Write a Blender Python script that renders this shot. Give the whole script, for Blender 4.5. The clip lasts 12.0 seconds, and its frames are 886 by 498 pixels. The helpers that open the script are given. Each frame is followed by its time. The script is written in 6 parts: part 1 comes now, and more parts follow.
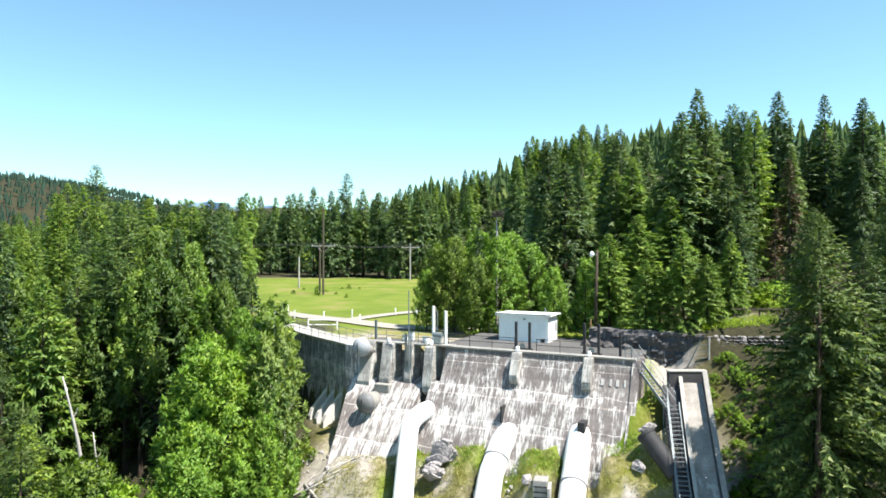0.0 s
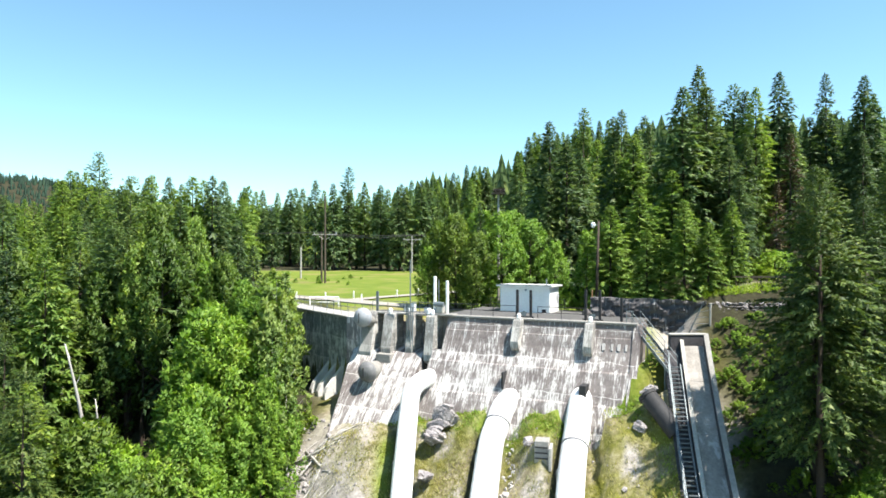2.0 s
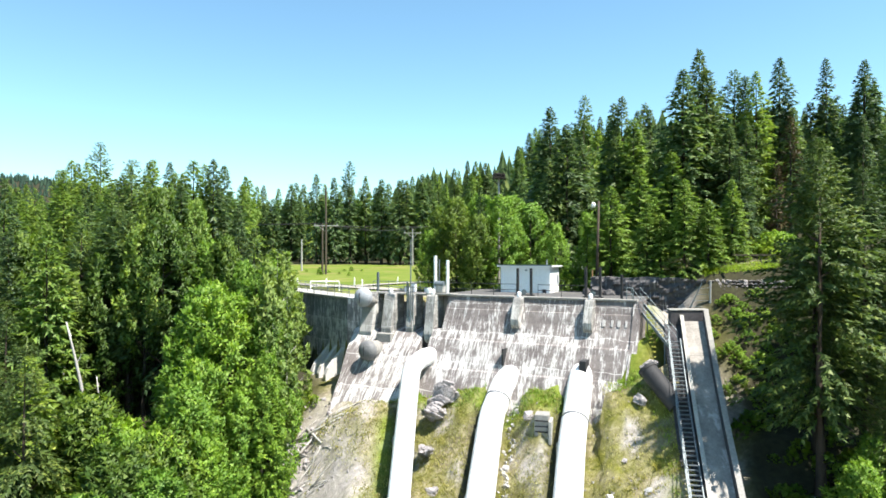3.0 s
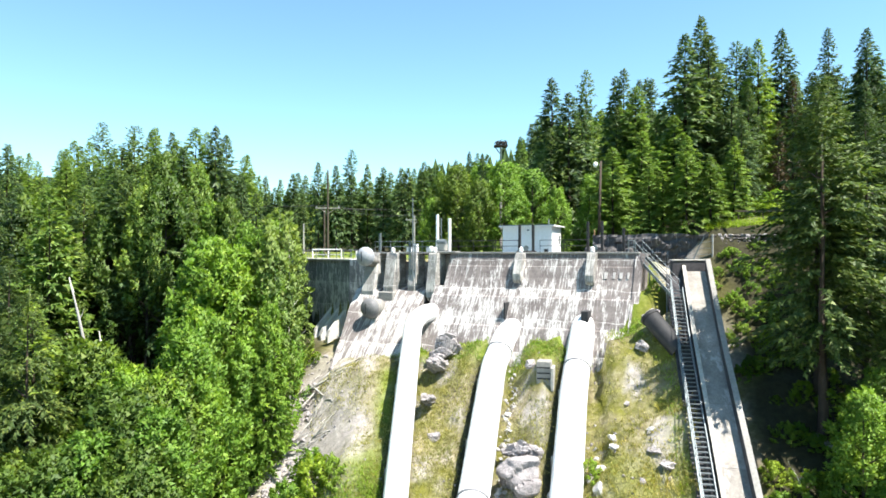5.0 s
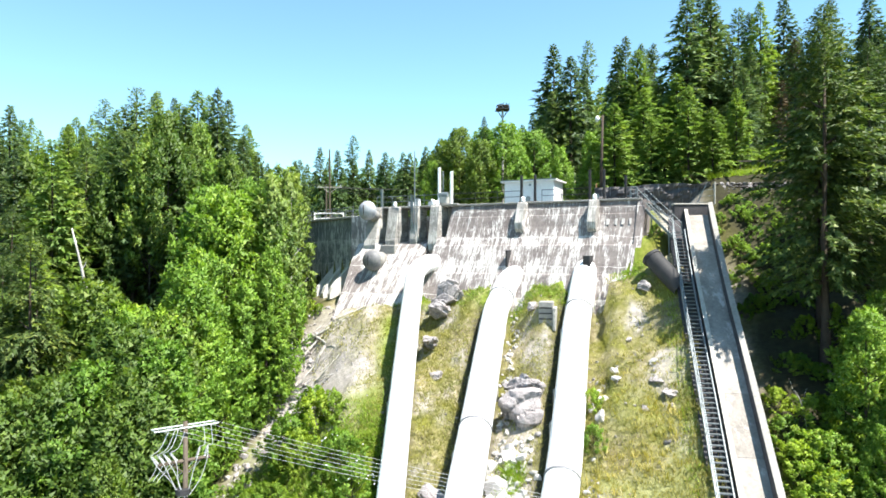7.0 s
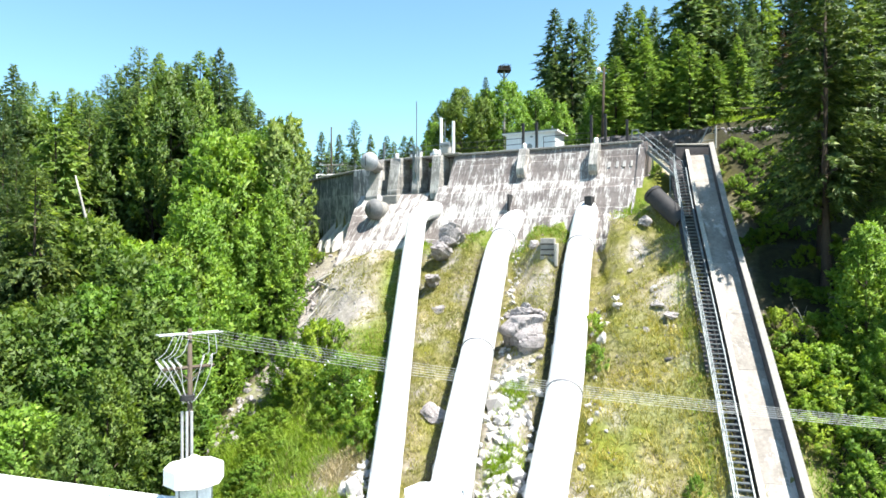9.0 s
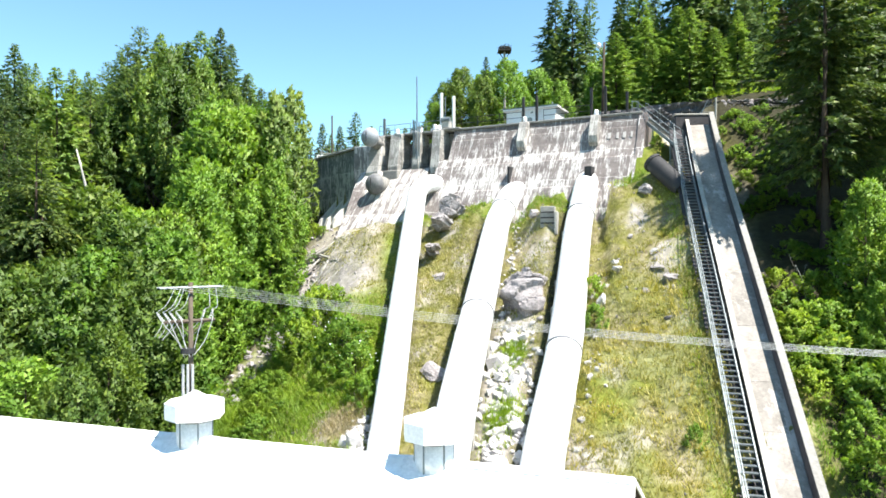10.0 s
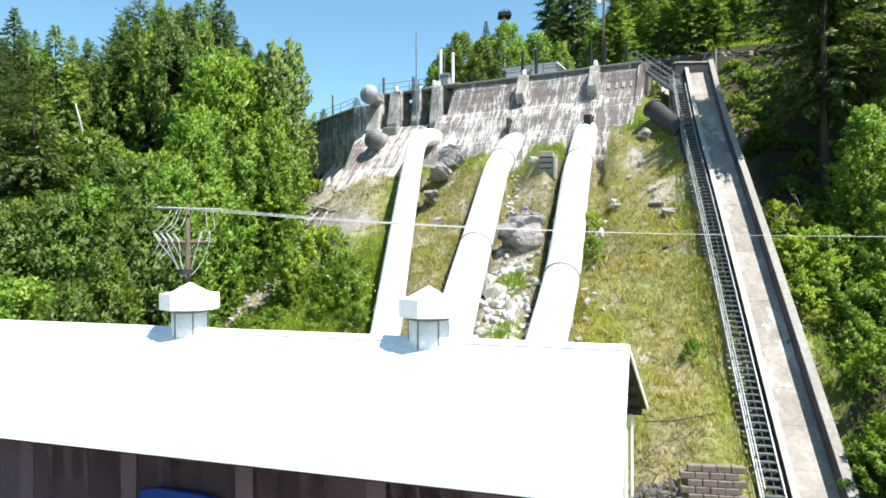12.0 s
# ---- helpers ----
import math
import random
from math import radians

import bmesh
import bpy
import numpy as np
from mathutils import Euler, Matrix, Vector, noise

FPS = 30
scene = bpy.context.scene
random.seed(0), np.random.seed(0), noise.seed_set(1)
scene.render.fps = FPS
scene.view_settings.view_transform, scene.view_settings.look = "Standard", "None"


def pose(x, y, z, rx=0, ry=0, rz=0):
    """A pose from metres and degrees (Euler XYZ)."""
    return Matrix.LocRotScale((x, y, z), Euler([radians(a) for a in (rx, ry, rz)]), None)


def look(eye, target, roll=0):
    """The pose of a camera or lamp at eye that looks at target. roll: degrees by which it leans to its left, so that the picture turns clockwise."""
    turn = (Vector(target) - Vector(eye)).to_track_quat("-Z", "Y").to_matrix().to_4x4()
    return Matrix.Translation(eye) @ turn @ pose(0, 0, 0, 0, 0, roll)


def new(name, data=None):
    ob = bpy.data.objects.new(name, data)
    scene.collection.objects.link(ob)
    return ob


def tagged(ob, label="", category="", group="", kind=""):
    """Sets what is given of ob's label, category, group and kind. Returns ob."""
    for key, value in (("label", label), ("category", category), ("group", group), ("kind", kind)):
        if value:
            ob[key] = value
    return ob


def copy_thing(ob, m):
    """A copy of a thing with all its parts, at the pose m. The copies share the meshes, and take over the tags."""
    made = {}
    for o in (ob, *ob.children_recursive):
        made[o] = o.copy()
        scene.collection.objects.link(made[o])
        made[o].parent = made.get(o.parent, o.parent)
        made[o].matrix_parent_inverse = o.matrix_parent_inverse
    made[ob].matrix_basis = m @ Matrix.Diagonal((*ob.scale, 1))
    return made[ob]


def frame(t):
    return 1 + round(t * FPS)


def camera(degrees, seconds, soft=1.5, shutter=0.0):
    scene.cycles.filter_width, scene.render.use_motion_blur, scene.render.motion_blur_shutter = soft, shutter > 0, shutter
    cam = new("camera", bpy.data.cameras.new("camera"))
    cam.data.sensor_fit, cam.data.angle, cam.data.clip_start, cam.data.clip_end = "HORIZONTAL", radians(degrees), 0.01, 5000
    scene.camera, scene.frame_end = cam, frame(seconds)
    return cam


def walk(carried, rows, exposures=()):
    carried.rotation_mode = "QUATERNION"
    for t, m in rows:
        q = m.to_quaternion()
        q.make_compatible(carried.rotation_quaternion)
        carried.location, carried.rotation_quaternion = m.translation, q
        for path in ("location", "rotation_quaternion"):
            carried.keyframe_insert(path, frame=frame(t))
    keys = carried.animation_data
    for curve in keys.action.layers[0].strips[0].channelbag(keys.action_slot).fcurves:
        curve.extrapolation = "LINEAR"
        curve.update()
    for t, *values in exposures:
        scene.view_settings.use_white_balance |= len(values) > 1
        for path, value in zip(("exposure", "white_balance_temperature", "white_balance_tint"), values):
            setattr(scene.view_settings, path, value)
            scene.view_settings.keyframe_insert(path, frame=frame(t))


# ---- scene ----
cam = camera(67.4, 12.0, soft=1.66)
METRES, EYE, TILT, LEAN, TURN = 24.0, 36.0, 0.0, 0.0, 0.0
ROWS = [
    (0.0, 0.0, 0.0, 0.0, 0.0, 0.0, -0.0),
    (0.5, 0.0001, -0.0006, -0.0143, 0.04, 0.05, -0.01),
    (1.0, -0.0001, -0.0013, -0.0464, 0.08, 0.13, 0.02),
    (1.5, 0.0002, -0.0025, -0.0881, 0.11, 0.23, 0.02),
    (2.0, 0.0017, -0.0041, -0.1291, 0.16, 0.26, 0.0),
    (2.5, 0.0022, -0.0063, -0.1691, 0.19, 0.25, 0.02),
    (3.0, 0.0038, -0.0079, -0.2094, 0.24, 0.28, 0.02),
    (5.0, 0.0027, -0.0086, -0.3734, 0.39, 0.34, 0.03),
    (5.5, 0.0013, -0.007, -0.4193, 0.43, 0.31, 0.03),
    (6.0, 0.0006, -0.006, -0.4646, 0.48, 0.32, 0.09),
    (6.5, 0.0033, -0.0076, -0.5097, 0.5, 0.28, 0.08),
    (7.0, 0.0018, -0.0086, -0.5521, 0.54, 0.26, 0.08),
    (9.0, -0.0005, -0.0167, -0.7419, 0.66, 0.14, 0.14),
    (9.5, 0.0012, -0.019, -0.7914, 0.69, 0.1, 0.2),
    (10.0, 0.0017, -0.0204, -0.8378, 0.75, 0.09, 0.18),
    (10.5, 0.0013, -0.022, -0.8853, 0.76, 0.03, 0.2),
    (11.0, 0.0032, -0.0231, -0.9288, 0.81, -0.06, 0.22),
    (11.5, 0.0071, -0.0213, -0.9714, 0.85, -0.08, 0.2),
    (12.0, 0.0109, -0.0177, -0.9983, 0.9, -0.11, 0.18),
]
walk(cam, [(t, pose(0, 0, EYE, TILT, LEAN, TURN) @ pose(METRES * x, METRES * y, METRES * z, 90 + pitch, roll, yaw)) for t, x, y, z, yaw, pitch, roll in ROWS],
     exposures=[(0.0, 1.34), (3.0, 1.39), (5.5, 1.55), (7.0, 1.62), (9.5, 1.55), (10.5, 1.48), (11.2, 1.37), (12.0, 1.22)])

# ---- light ----
SUN_ELEV, SUN_DIR = 63.0, Vector((0.862, -0.507, 0)).normalized()
world = bpy.data.worlds.new("sky")
scene.world = world
world.use_nodes = True
wn = world.node_tree
sky = wn.nodes.new("ShaderNodeTexSky")
sky.sky_type, sky.sun_disc = "NISHITA", False
sky.sun_elevation = radians(SUN_ELEV)
sky.sun_rotation = math.atan2(SUN_DIR.x, SUN_DIR.y)
sky.altitude, sky.air_density, sky.dust_density, sky.ozone_density = 600, 1.0, 0.3, 0.15
background = wn.nodes["Background"]
background.inputs["Strength"].default_value = 0.093
clear = wn.nodes.new("ShaderNodeMix")
clear.data_type, clear.blend_type = "RGBA", "MULTIPLY"
clear.inputs[0].default_value = 1.0
clear.inputs[7].default_value = (0.78, 1.03, 1.01, 1)
wn.links.new(sky.outputs[0], clear.inputs[6])
wn.links.new(clear.outputs[2], background.inputs["Color"])
sun = new("sun", bpy.data.lights.new("sun", "SUN"))
sun.data.energy, sun.data.angle, sun.data.color = 5.0, radians(0.53), (1.0, 0.95, 0.87)
el = radians(SUN_ELEV)
sun.matrix_world = look(Vector((SUN_DIR.x * math.cos(el), SUN_DIR.y * math.cos(el), math.sin(el))) * 100, (0, 0, 0))


# ---- materials ----
def shader(name, rough=0.8, metal=0.0, spec=0.3):
    m = bpy.data.materials.new(name)
    m.use_nodes = True
    b = m.node_tree.nodes["Principled BSDF"]
    b.inputs["Roughness"].default_value = rough
    b.inputs["Metallic"].default_value = metal
    b.inputs["Specular IOR Level"].default_value = spec
    return m, m.node_tree, b


def noise_node(nt, vec, scale, detail=4.0, rough=0.6):
    n = nt.nodes.new("ShaderNodeTexNoise")
    n.inputs["Scale"].default_value, n.inputs["Detail"].default_value, n.inputs["Roughness"].default_value = scale, detail, rough
    if vec is not None:
        nt.links.new(vec, n.inputs["Vector"])
    return n.outputs["Fac"]


def ramp(nt, fac, stops):
    r = nt.nodes.new("ShaderNodeValToRGB")
    while len(r.color_ramp.elements) < len(stops):
        r.color_ramp.elements.new(0.5)
    for e, (p, c) in zip(r.color_ramp.elements, stops):
        e.position = p
        e.color = (*c, 1) if len(c) == 3 else c
    nt.links.new(fac, r.inputs["Fac"])
    return r.outputs["Color"]


def mixed(nt, fac, a, b, mode="MIX"):
    m = nt.nodes.new("ShaderNodeMix")
    m.data_type, m.blend_type = "RGBA", mode
    if isinstance(fac, (int, float)):
        m.inputs["Factor"].default_value = fac
    else:
        nt.links.new(fac, m.inputs["Factor"])
    for sock, v in (("A", a), ("B", b)):
        s = [i for i in m.inputs if i.name == sock and i.type == "RGBA"][0]
        if isinstance(v, tuple):
            s.default_value = (*v, 1)
        else:
            nt.links.new(v, s)
    return [o for o in m.outputs if o.type == "RGBA"][0]


def world_vec(nt, scale=(1, 1, 1)):
    g = nt.nodes.new("ShaderNodeNewGeometry")
    mp = nt.nodes.new("ShaderNodeMapping")
    mp.inputs["Scale"].default_value = scale
    nt.links.new(g.outputs["Position"], mp.inputs["Vector"])
    return mp.outputs["Vector"]


def bump(nt, b, height, strength, distance=0.05):
    n = nt.nodes.new("ShaderNodeBump")
    n.inputs["Strength"].default_value, n.inputs["Distance"].default_value = strength, distance
    nt.links.new(height, n.inputs["Height"])
    nt.links.new(n.outputs["Normal"], b.inputs["Normal"])


def mottled(name, c1, c2, big=0.5, fine=6.0, rough=0.85, metal=0.0, spec=0.3, relief=0.3, dist=0.03, island=0.0):
    m, nt, b = shader(name, rough, metal, spec)
    v = world_vec(nt)
    base = ramp(nt, noise_node(nt, v, big), [(0.3, c1), (0.7, c2)])
    f = noise_node(nt, v, fine, 5.0, 0.7)
    col = mixed(nt, 0.55, base, ramp(nt, f, [(0.3, tuple(x * 0.72 for x in c1)), (0.72, tuple(min(1, x * 1.15) for x in c2))]))
    if island:
        oi = nt.nodes.new("ShaderNodeNewGeometry")
        col = mixed(nt, island, col, ramp(nt, oi.outputs["Random Per Island"], [(0.0, tuple(x * 0.5 for x in c1)), (1.0, tuple(min(1, x * 1.3) for x in c2))]))
    nt.links.new(col, b.inputs["Base Color"])
    if relief:
        bump(nt, b, f, relief, dist)
    return m


def leafy(name, dark, light, warm, translucent=0.35):
    """Foliage: colour varies from clump to clump and from plant to plant, light passes through thin leaves."""
    m, nt, b = shader(name, 0.55, 0, 0.3)
    geo = nt.nodes.new("ShaderNodeNewGeometry")
    info = nt.nodes.new("ShaderNodeObjectInfo")
    soft = tuple(0.6 * a + 0.4 * c for a, c in zip(dark, light))
    col = ramp(nt, geo.outputs["Random Per Island"], [(0.0, soft), (0.7, light), (1.0, warm)])
    patch = ramp(nt, noise_node(nt, world_vec(nt), 0.45, 3.0), [(0.32, (0.74, 0.8, 0.84)), (0.68, (1.2, 1.14, 1.0))])
    col = mixed(nt, 1.0, col, patch, "MULTIPLY")
    tint = ramp(nt, info.outputs["Random"], [(0.0, (0.76, 0.82, 0.86)), (0.5, (1, 1, 1)), (1.0, (1.16, 1.08, 0.88))])
    col = mixed(nt, 1.0, col, tint, "MULTIPLY")
    nt.links.new(col, b.inputs["Base Color"])
    tr = nt.nodes.new("ShaderNodeBsdfTranslucent")
    nt.links.new(mixed(nt, 1.0, col, (1.15, 1.22, 0.7), "MULTIPLY"), tr.inputs["Color"])
    mx = nt.nodes.new("ShaderNodeMixShader")
    mx.inputs[0].default_value = translucent
    out = nt.nodes["Material Output"]
    nt.links.new(b.outputs[0], mx.inputs[1])
    nt.links.new(tr.outputs[0], mx.inputs[2])
    nt.links.new(mx.outputs[0], out.inputs["Surface"])
    return m


def streaked(name, dark, mid, light, dirt, turn=26.1, amount=0.5):
    """Old concrete: blotched weathering, white lime weeping from the lift joints and running downhill, fine pitting."""
    m, nt, b = shader(name, 0.9, 0, 0.2)
    v = world_vec(nt)
    g = nt.nodes.new("ShaderNodeNewGeometry")
    rot = nt.nodes.new("ShaderNodeMapping")
    rot.inputs["Rotation"].default_value = (0, 0, radians(turn))
    nt.links.new(g.outputs["Position"], rot.inputs["Vector"])

    def along(scale):
        mp = nt.nodes.new("ShaderNodeMapping")
        mp.inputs["Scale"].default_value = scale
        nt.links.new(rot.outputs["Vector"], mp.inputs["Vector"])
        return mp.outputs["Vector"]

    def calc(op, a, b_=0.0):
        n = nt.nodes.new("ShaderNodeMath")
        n.operation = op
        for s, x in zip(n.inputs, (a, b_)):
            if isinstance(x, (int, float)):
                s.default_value = x
            else:
                nt.links.new(x, s)
        return n.outputs[0]
    runs = noise_node(nt, along((2.4, 0.15, 0.33)), 1.0, 9.0, 0.76)
    fingers = noise_node(nt, along((9.0, 0.5, 1.0)), 1.0, 6.0, 0.7)
    blot = noise_node(nt, along((0.35, 0.25, 0.5)), 1.0, 6.0, 0.7)
    fine = noise_node(nt, v, 4.0, 8.0, 0.75)
    crust = noise_node(nt, v, 1.1, 9.0, 0.8)
    base = ramp(nt, blot, [(0.36, dark), (0.62, mid)])
    base = mixed(nt, 0.5, base, ramp(nt, fine, [(0.32, dirt), (0.68, mid)]))
    xyz = nt.nodes.new("ShaderNodeSeparateXYZ")
    nt.links.new(g.outputs["Position"], xyz.inputs[0])
    wander = calc("MULTIPLY", noise_node(nt, along((0.5, 0.1, 0.2)), 1.0, 5.0), 0.7)
    below = calc("FRACT", calc("DIVIDE", calc("SUBTRACT", calc("ADD", 26.1, wander), xyz.outputs["Z"]), 2.45))
    depth = calc("MULTIPLY", calc("SUBTRACT", 24.6, xyz.outputs["Z"]), 0.022)
    weep = calc("ADD", calc("ADD", calc("MULTIPLY", runs, 0.38), calc("MULTIPLY", fingers, 0.36)), calc("MULTIPLY", crust, 0.26))
    weep = calc("SUBTRACT", calc("ADD", weep, calc("MAXIMUM", calc("MINIMUM", depth, 0.016), -0.012)), calc("MULTIPLY", below, 0.02))
    weep = calc("ADD", weep, calc("MULTIPLY", calc("SUBTRACT", noise_node(nt, along((0.28, 0.2, 0.45)), 1.0, 3.0), 0.5), 0.16))
    joint = calc("MULTIPLY", calc("LESS_THAN", below, 0.022), 0.05)
    weep = calc("ADD", weep, joint)
    mask = ramp(nt, weep, [(amount - 0.02, (0, 0, 0)), (amount + 0.04, (1, 1, 1))])
    chalk = mixed(nt, fine, light, tuple(x * 0.82 for x in light))
    nt.links.new(mixed(nt, mask, base, chalk), b.inputs["Base Color"])
    bump(nt, b, fine, 0.35, 0.03)
    return m


CONCRETE = streaked("stained_concrete", (0.112, 0.094, 0.092), (0.225, 0.2, 0.19), (0.55, 0.53, 0.51), (0.08, 0.066, 0.064), 26.1, 0.51)
PIERMAT = streaked("pier_concrete", (0.185, 0.177, 0.169), (0.308, 0.296, 0.277), (0.493, 0.477, 0.447), (0.139, 0.131, 0.123), 26.1, 0.49)
ROUGHWALL = streaked("rough_lime_wall", (0.05, 0.047, 0.05), (0.115, 0.108, 0.11), (0.33, 0.32, 0.32), (0.035, 0.035, 0.036), 26.1, 0.53)
# concrete darkened to paint shade on the chute walls and below the stair
SHADEWALL = mottled("shade_dark_concrete", (0.032, 0.03, 0.034), (0.09, 0.084, 0.088), 0.8, 5)
def bed_concrete():
    """Pale worn concrete: sandy scouring, darker damp blotches, slabs of slightly different tone."""
    m, nt, b = shader("worn_chute_concrete", 0.9, 0, 0.2)
    v = world_vec(nt)
    big, fine = noise_node(nt, v, 1.1, 6, 0.7), noise_node(nt, v, 6.0, 8, 0.75)
    col = ramp(nt, big, [(0.3, (0.18, 0.161, 0.15)), (0.5, (0.295, 0.27, 0.25)), (0.68, (0.4, 0.375, 0.352))])
    col = mixed(nt, 0.45, col, ramp(nt, fine, [(0.3, (0.105, 0.093, 0.08)), (0.66, (0.32, 0.303, 0.272))]))
    patch = ramp(nt, noise_node(nt, world_vec(nt, (0.5, 0.22, 0.22)), 1.0, 9, 0.8), [(0.52, (0, 0, 0)), (0.58, (1, 1, 1))])
    col = mixed(nt, patch, col, (0.45, 0.423, 0.4))
    info = nt.nodes.new("ShaderNodeObjectInfo")
    col = mixed(nt, 1.0, col, ramp(nt, info.outputs["Random"], [(0.0, (0.86, 0.86, 0.85)), (1.0, (1.1, 1.1, 1.09))]), "MULTIPLY")
    nt.links.new(col, b.inputs["Base Color"])
    bump(nt, b, fine, 0.5, 0.03)
    return m


BED = bed_concrete()
PALE = mottled("pale_concrete", (0.27, 0.257, 0.232), (0.42, 0.405, 0.37), 1.6, 9)
GREY = mottled("grey_concrete", (0.193, 0.185, 0.169), (0.323, 0.308, 0.285), 0.5, 6)
# bluish copy of the streaked concrete, with the wing wall's shade in its colour
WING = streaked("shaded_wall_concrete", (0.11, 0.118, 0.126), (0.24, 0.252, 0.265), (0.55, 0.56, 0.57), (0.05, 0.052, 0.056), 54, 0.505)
WHITE = mottled("white_paint", (0.78, 0.78, 0.77), (0.84, 0.84, 0.83), 0.4, 9, 0.45, 0, 0.5, 0.04)
PIPE = mottled("white_pipe_paint", (0.76, 0.76, 0.75), (0.85, 0.85, 0.84), 0.35, 4, 0.4, 0, 0.5, 0.03)
ROOFMAT = mottled("white_roof_sheet", (0.8, 0.8, 0.8), (0.86, 0.86, 0.86), 0.5, 3, 0.4, 0, 0.5, 0.03)
VENTMAT = mottled("weathered_white_metal", (0.68, 0.69, 0.7), (0.83, 0.83, 0.83), 1.2, 8, 0.5, 0, 0.4, 0.05)
STEEL = mottled("galvanised_steel", (0.13, 0.155, 0.165), (0.22, 0.25, 0.26), 2, 20, 0.5, 0.45, 0.5, 0.05)
DARKSTEEL = mottled("dark_steel", (0.018, 0.018, 0.02), (0.04, 0.04, 0.042), 2, 12, 0.7, 0.0, 0.3, 0.05)
BAND = mottled("grey_band_steel", (0.154, 0.162, 0.169), (0.231, 0.231, 0.239), 2, 12, 0.6, 0.2)
TIMBER = mottled("weathered_timber", (0.0702, 0.0524, 0.0377), (0.12, 0.0993, 0.0756), 1.5, 14)
RUSTWOOD = mottled("orange_brown_timber", (0.2, 0.11, 0.05), (0.33, 0.2, 0.1), 1.5, 12)
GREYWOOD = mottled("silvered_wood", (0.308, 0.293, 0.269), (0.447, 0.431, 0.4), 1.5, 12)
ROCK = mottled("grey_rock", (0.14, 0.128, 0.13), (0.42, 0.385, 0.38), 1.3, 6, 0.9, 0, 0.25, 0.9, 0.12)
RUBBLE = mottled("pale_rubble", (0.27, 0.255, 0.25), (0.48, 0.46, 0.45), 0.8, 5, 0.9, 0, 0.25, 0.5, 0.06, 0.5)
WHITERUBBLE = mottled("white_rubble", (0.3, 0.29, 0.285), (0.5, 0.485, 0.475), 0.8, 5, 0.9, 0, 0.25, 0.5, 0.06, 0.4)
DARKROCK = mottled("dark_cut_rock", (0.0539, 0.0524, 0.0539), (0.154, 0.142, 0.139), 0.5, 3, 0.9, 0, 0.25, 0.8, 0.12)
BARK = mottled("bark", (0.0323, 0.0231, 0.0162), (0.069, 0.0508, 0.037), 1.5, 10)
PALEBARK = mottled("pale_bark", (0.308, 0.293, 0.262), (0.477, 0.462, 0.424), 1.5, 10)
CONIFER = leafy("conifer_needles", (0.042, 0.08, 0.0348), (0.128, 0.205, 0.0725), (0.215, 0.28, 0.0870), 0.36)
FIR = leafy("fir_needles", (0.032, 0.064, 0.0348), (0.1, 0.16, 0.0638), (0.165, 0.215, 0.0725), 0.36)
DARKFIR = leafy("dark_fir_needles", (0.03, 0.058, 0.019), (0.088, 0.142, 0.036), (0.175, 0.22, 0.056), 0.32)
LARCH = leafy("light_conifer_needles", (0.088, 0.158, 0.034), (0.205, 0.315, 0.062), (0.3, 0.385, 0.082), 0.38)
# needle green shifted towards blue to paint distance haze on the far hills
HILLWOOD = leafy("hazy_hill_forest", (0.018, 0.04, 0.027), (0.042, 0.08, 0.048), (0.058, 0.1, 0.055), 0.2)
BROWNED = leafy("browned_needles", (0.0539, 0.0385, 0.0193), (0.108, 0.0693, 0.0347), (0.077, 0.0847, 0.0308), 0.2)
BROAD = leafy("broad_leaves", (0.04, 0.083, 0.019), (0.102, 0.172, 0.029), (0.168, 0.238, 0.045), 0.38)
BRIGHT = leafy("bright_broad_leaves", (0.068, 0.145, 0.022), (0.168, 0.3, 0.04), (0.255, 0.375, 0.06), 0.4)
SILVER = leafy("grey_green_leaves", (0.09, 0.14, 0.04), (0.19, 0.275, 0.07), (0.28, 0.35, 0.11), 0.4)
GRASS = leafy("slope_grass", (0.15, 0.152, 0.04), (0.285, 0.272, 0.08), (0.48, 0.435, 0.235), 0.42)
STRAW = leafy("dry_straw", (0.2, 0.165, 0.11), (0.36, 0.31, 0.22), (0.5, 0.44, 0.33), 0.3)
LUSH = leafy("lush_grass", (0.12, 0.2, 0.022), (0.23, 0.34, 0.034), (0.33, 0.42, 0.06), 0.42)
BUSHLEAF = leafy("bush_leaves", (0.068, 0.145, 0.02), (0.165, 0.29, 0.034), (0.27, 0.375, 0.058), 0.42)
GRAVEL = mottled("pale_gravel", (0.22, 0.2, 0.165), (0.36, 0.335, 0.29), 0.5, 5)
PALECAP = mottled("weathered_cap_steel", (0.24, 0.25, 0.27), (0.4, 0.41, 0.43), 1.5, 8, 0.55, 0.1)
DULLCAP = mottled("dull_grey_steel", (0.1, 0.1, 0.105), (0.2, 0.2, 0.2), 1.5, 8, 0.6, 0.1)
BLEACHED = mottled("bleached_concrete", (0.5, 0.48, 0.45), (0.68, 0.66, 0.63), 0.9, 7)
DECK = mottled("dark_deck_concrete", (0.055, 0.055, 0.055), (0.12, 0.115, 0.11), 0.6, 7)
WIRE = mottled("bare_wire", (0.34, 0.35, 0.35), (0.5, 0.5, 0.5), 3, 10, 0.4, 0.3)
BRIGHTWIRE = mottled("bright_wire", (0.42, 0.42, 0.42), (0.55, 0.55, 0.55), 3, 10, 0.4, 0.2)
FADED = mottled("faded_paint", (0.3, 0.285, 0.275), (0.46, 0.445, 0.43), 5, 18)
PORCELAIN = mottled("grey_porcelain", (0.293, 0.305, 0.312), (0.39, 0.39, 0.39), 3, 10, 0.3)
BLUE = mottled("blue_panel_paint", (0.01, 0.04, 0.21), (0.014, 0.06, 0.3), 0.7, 6, 0.4)
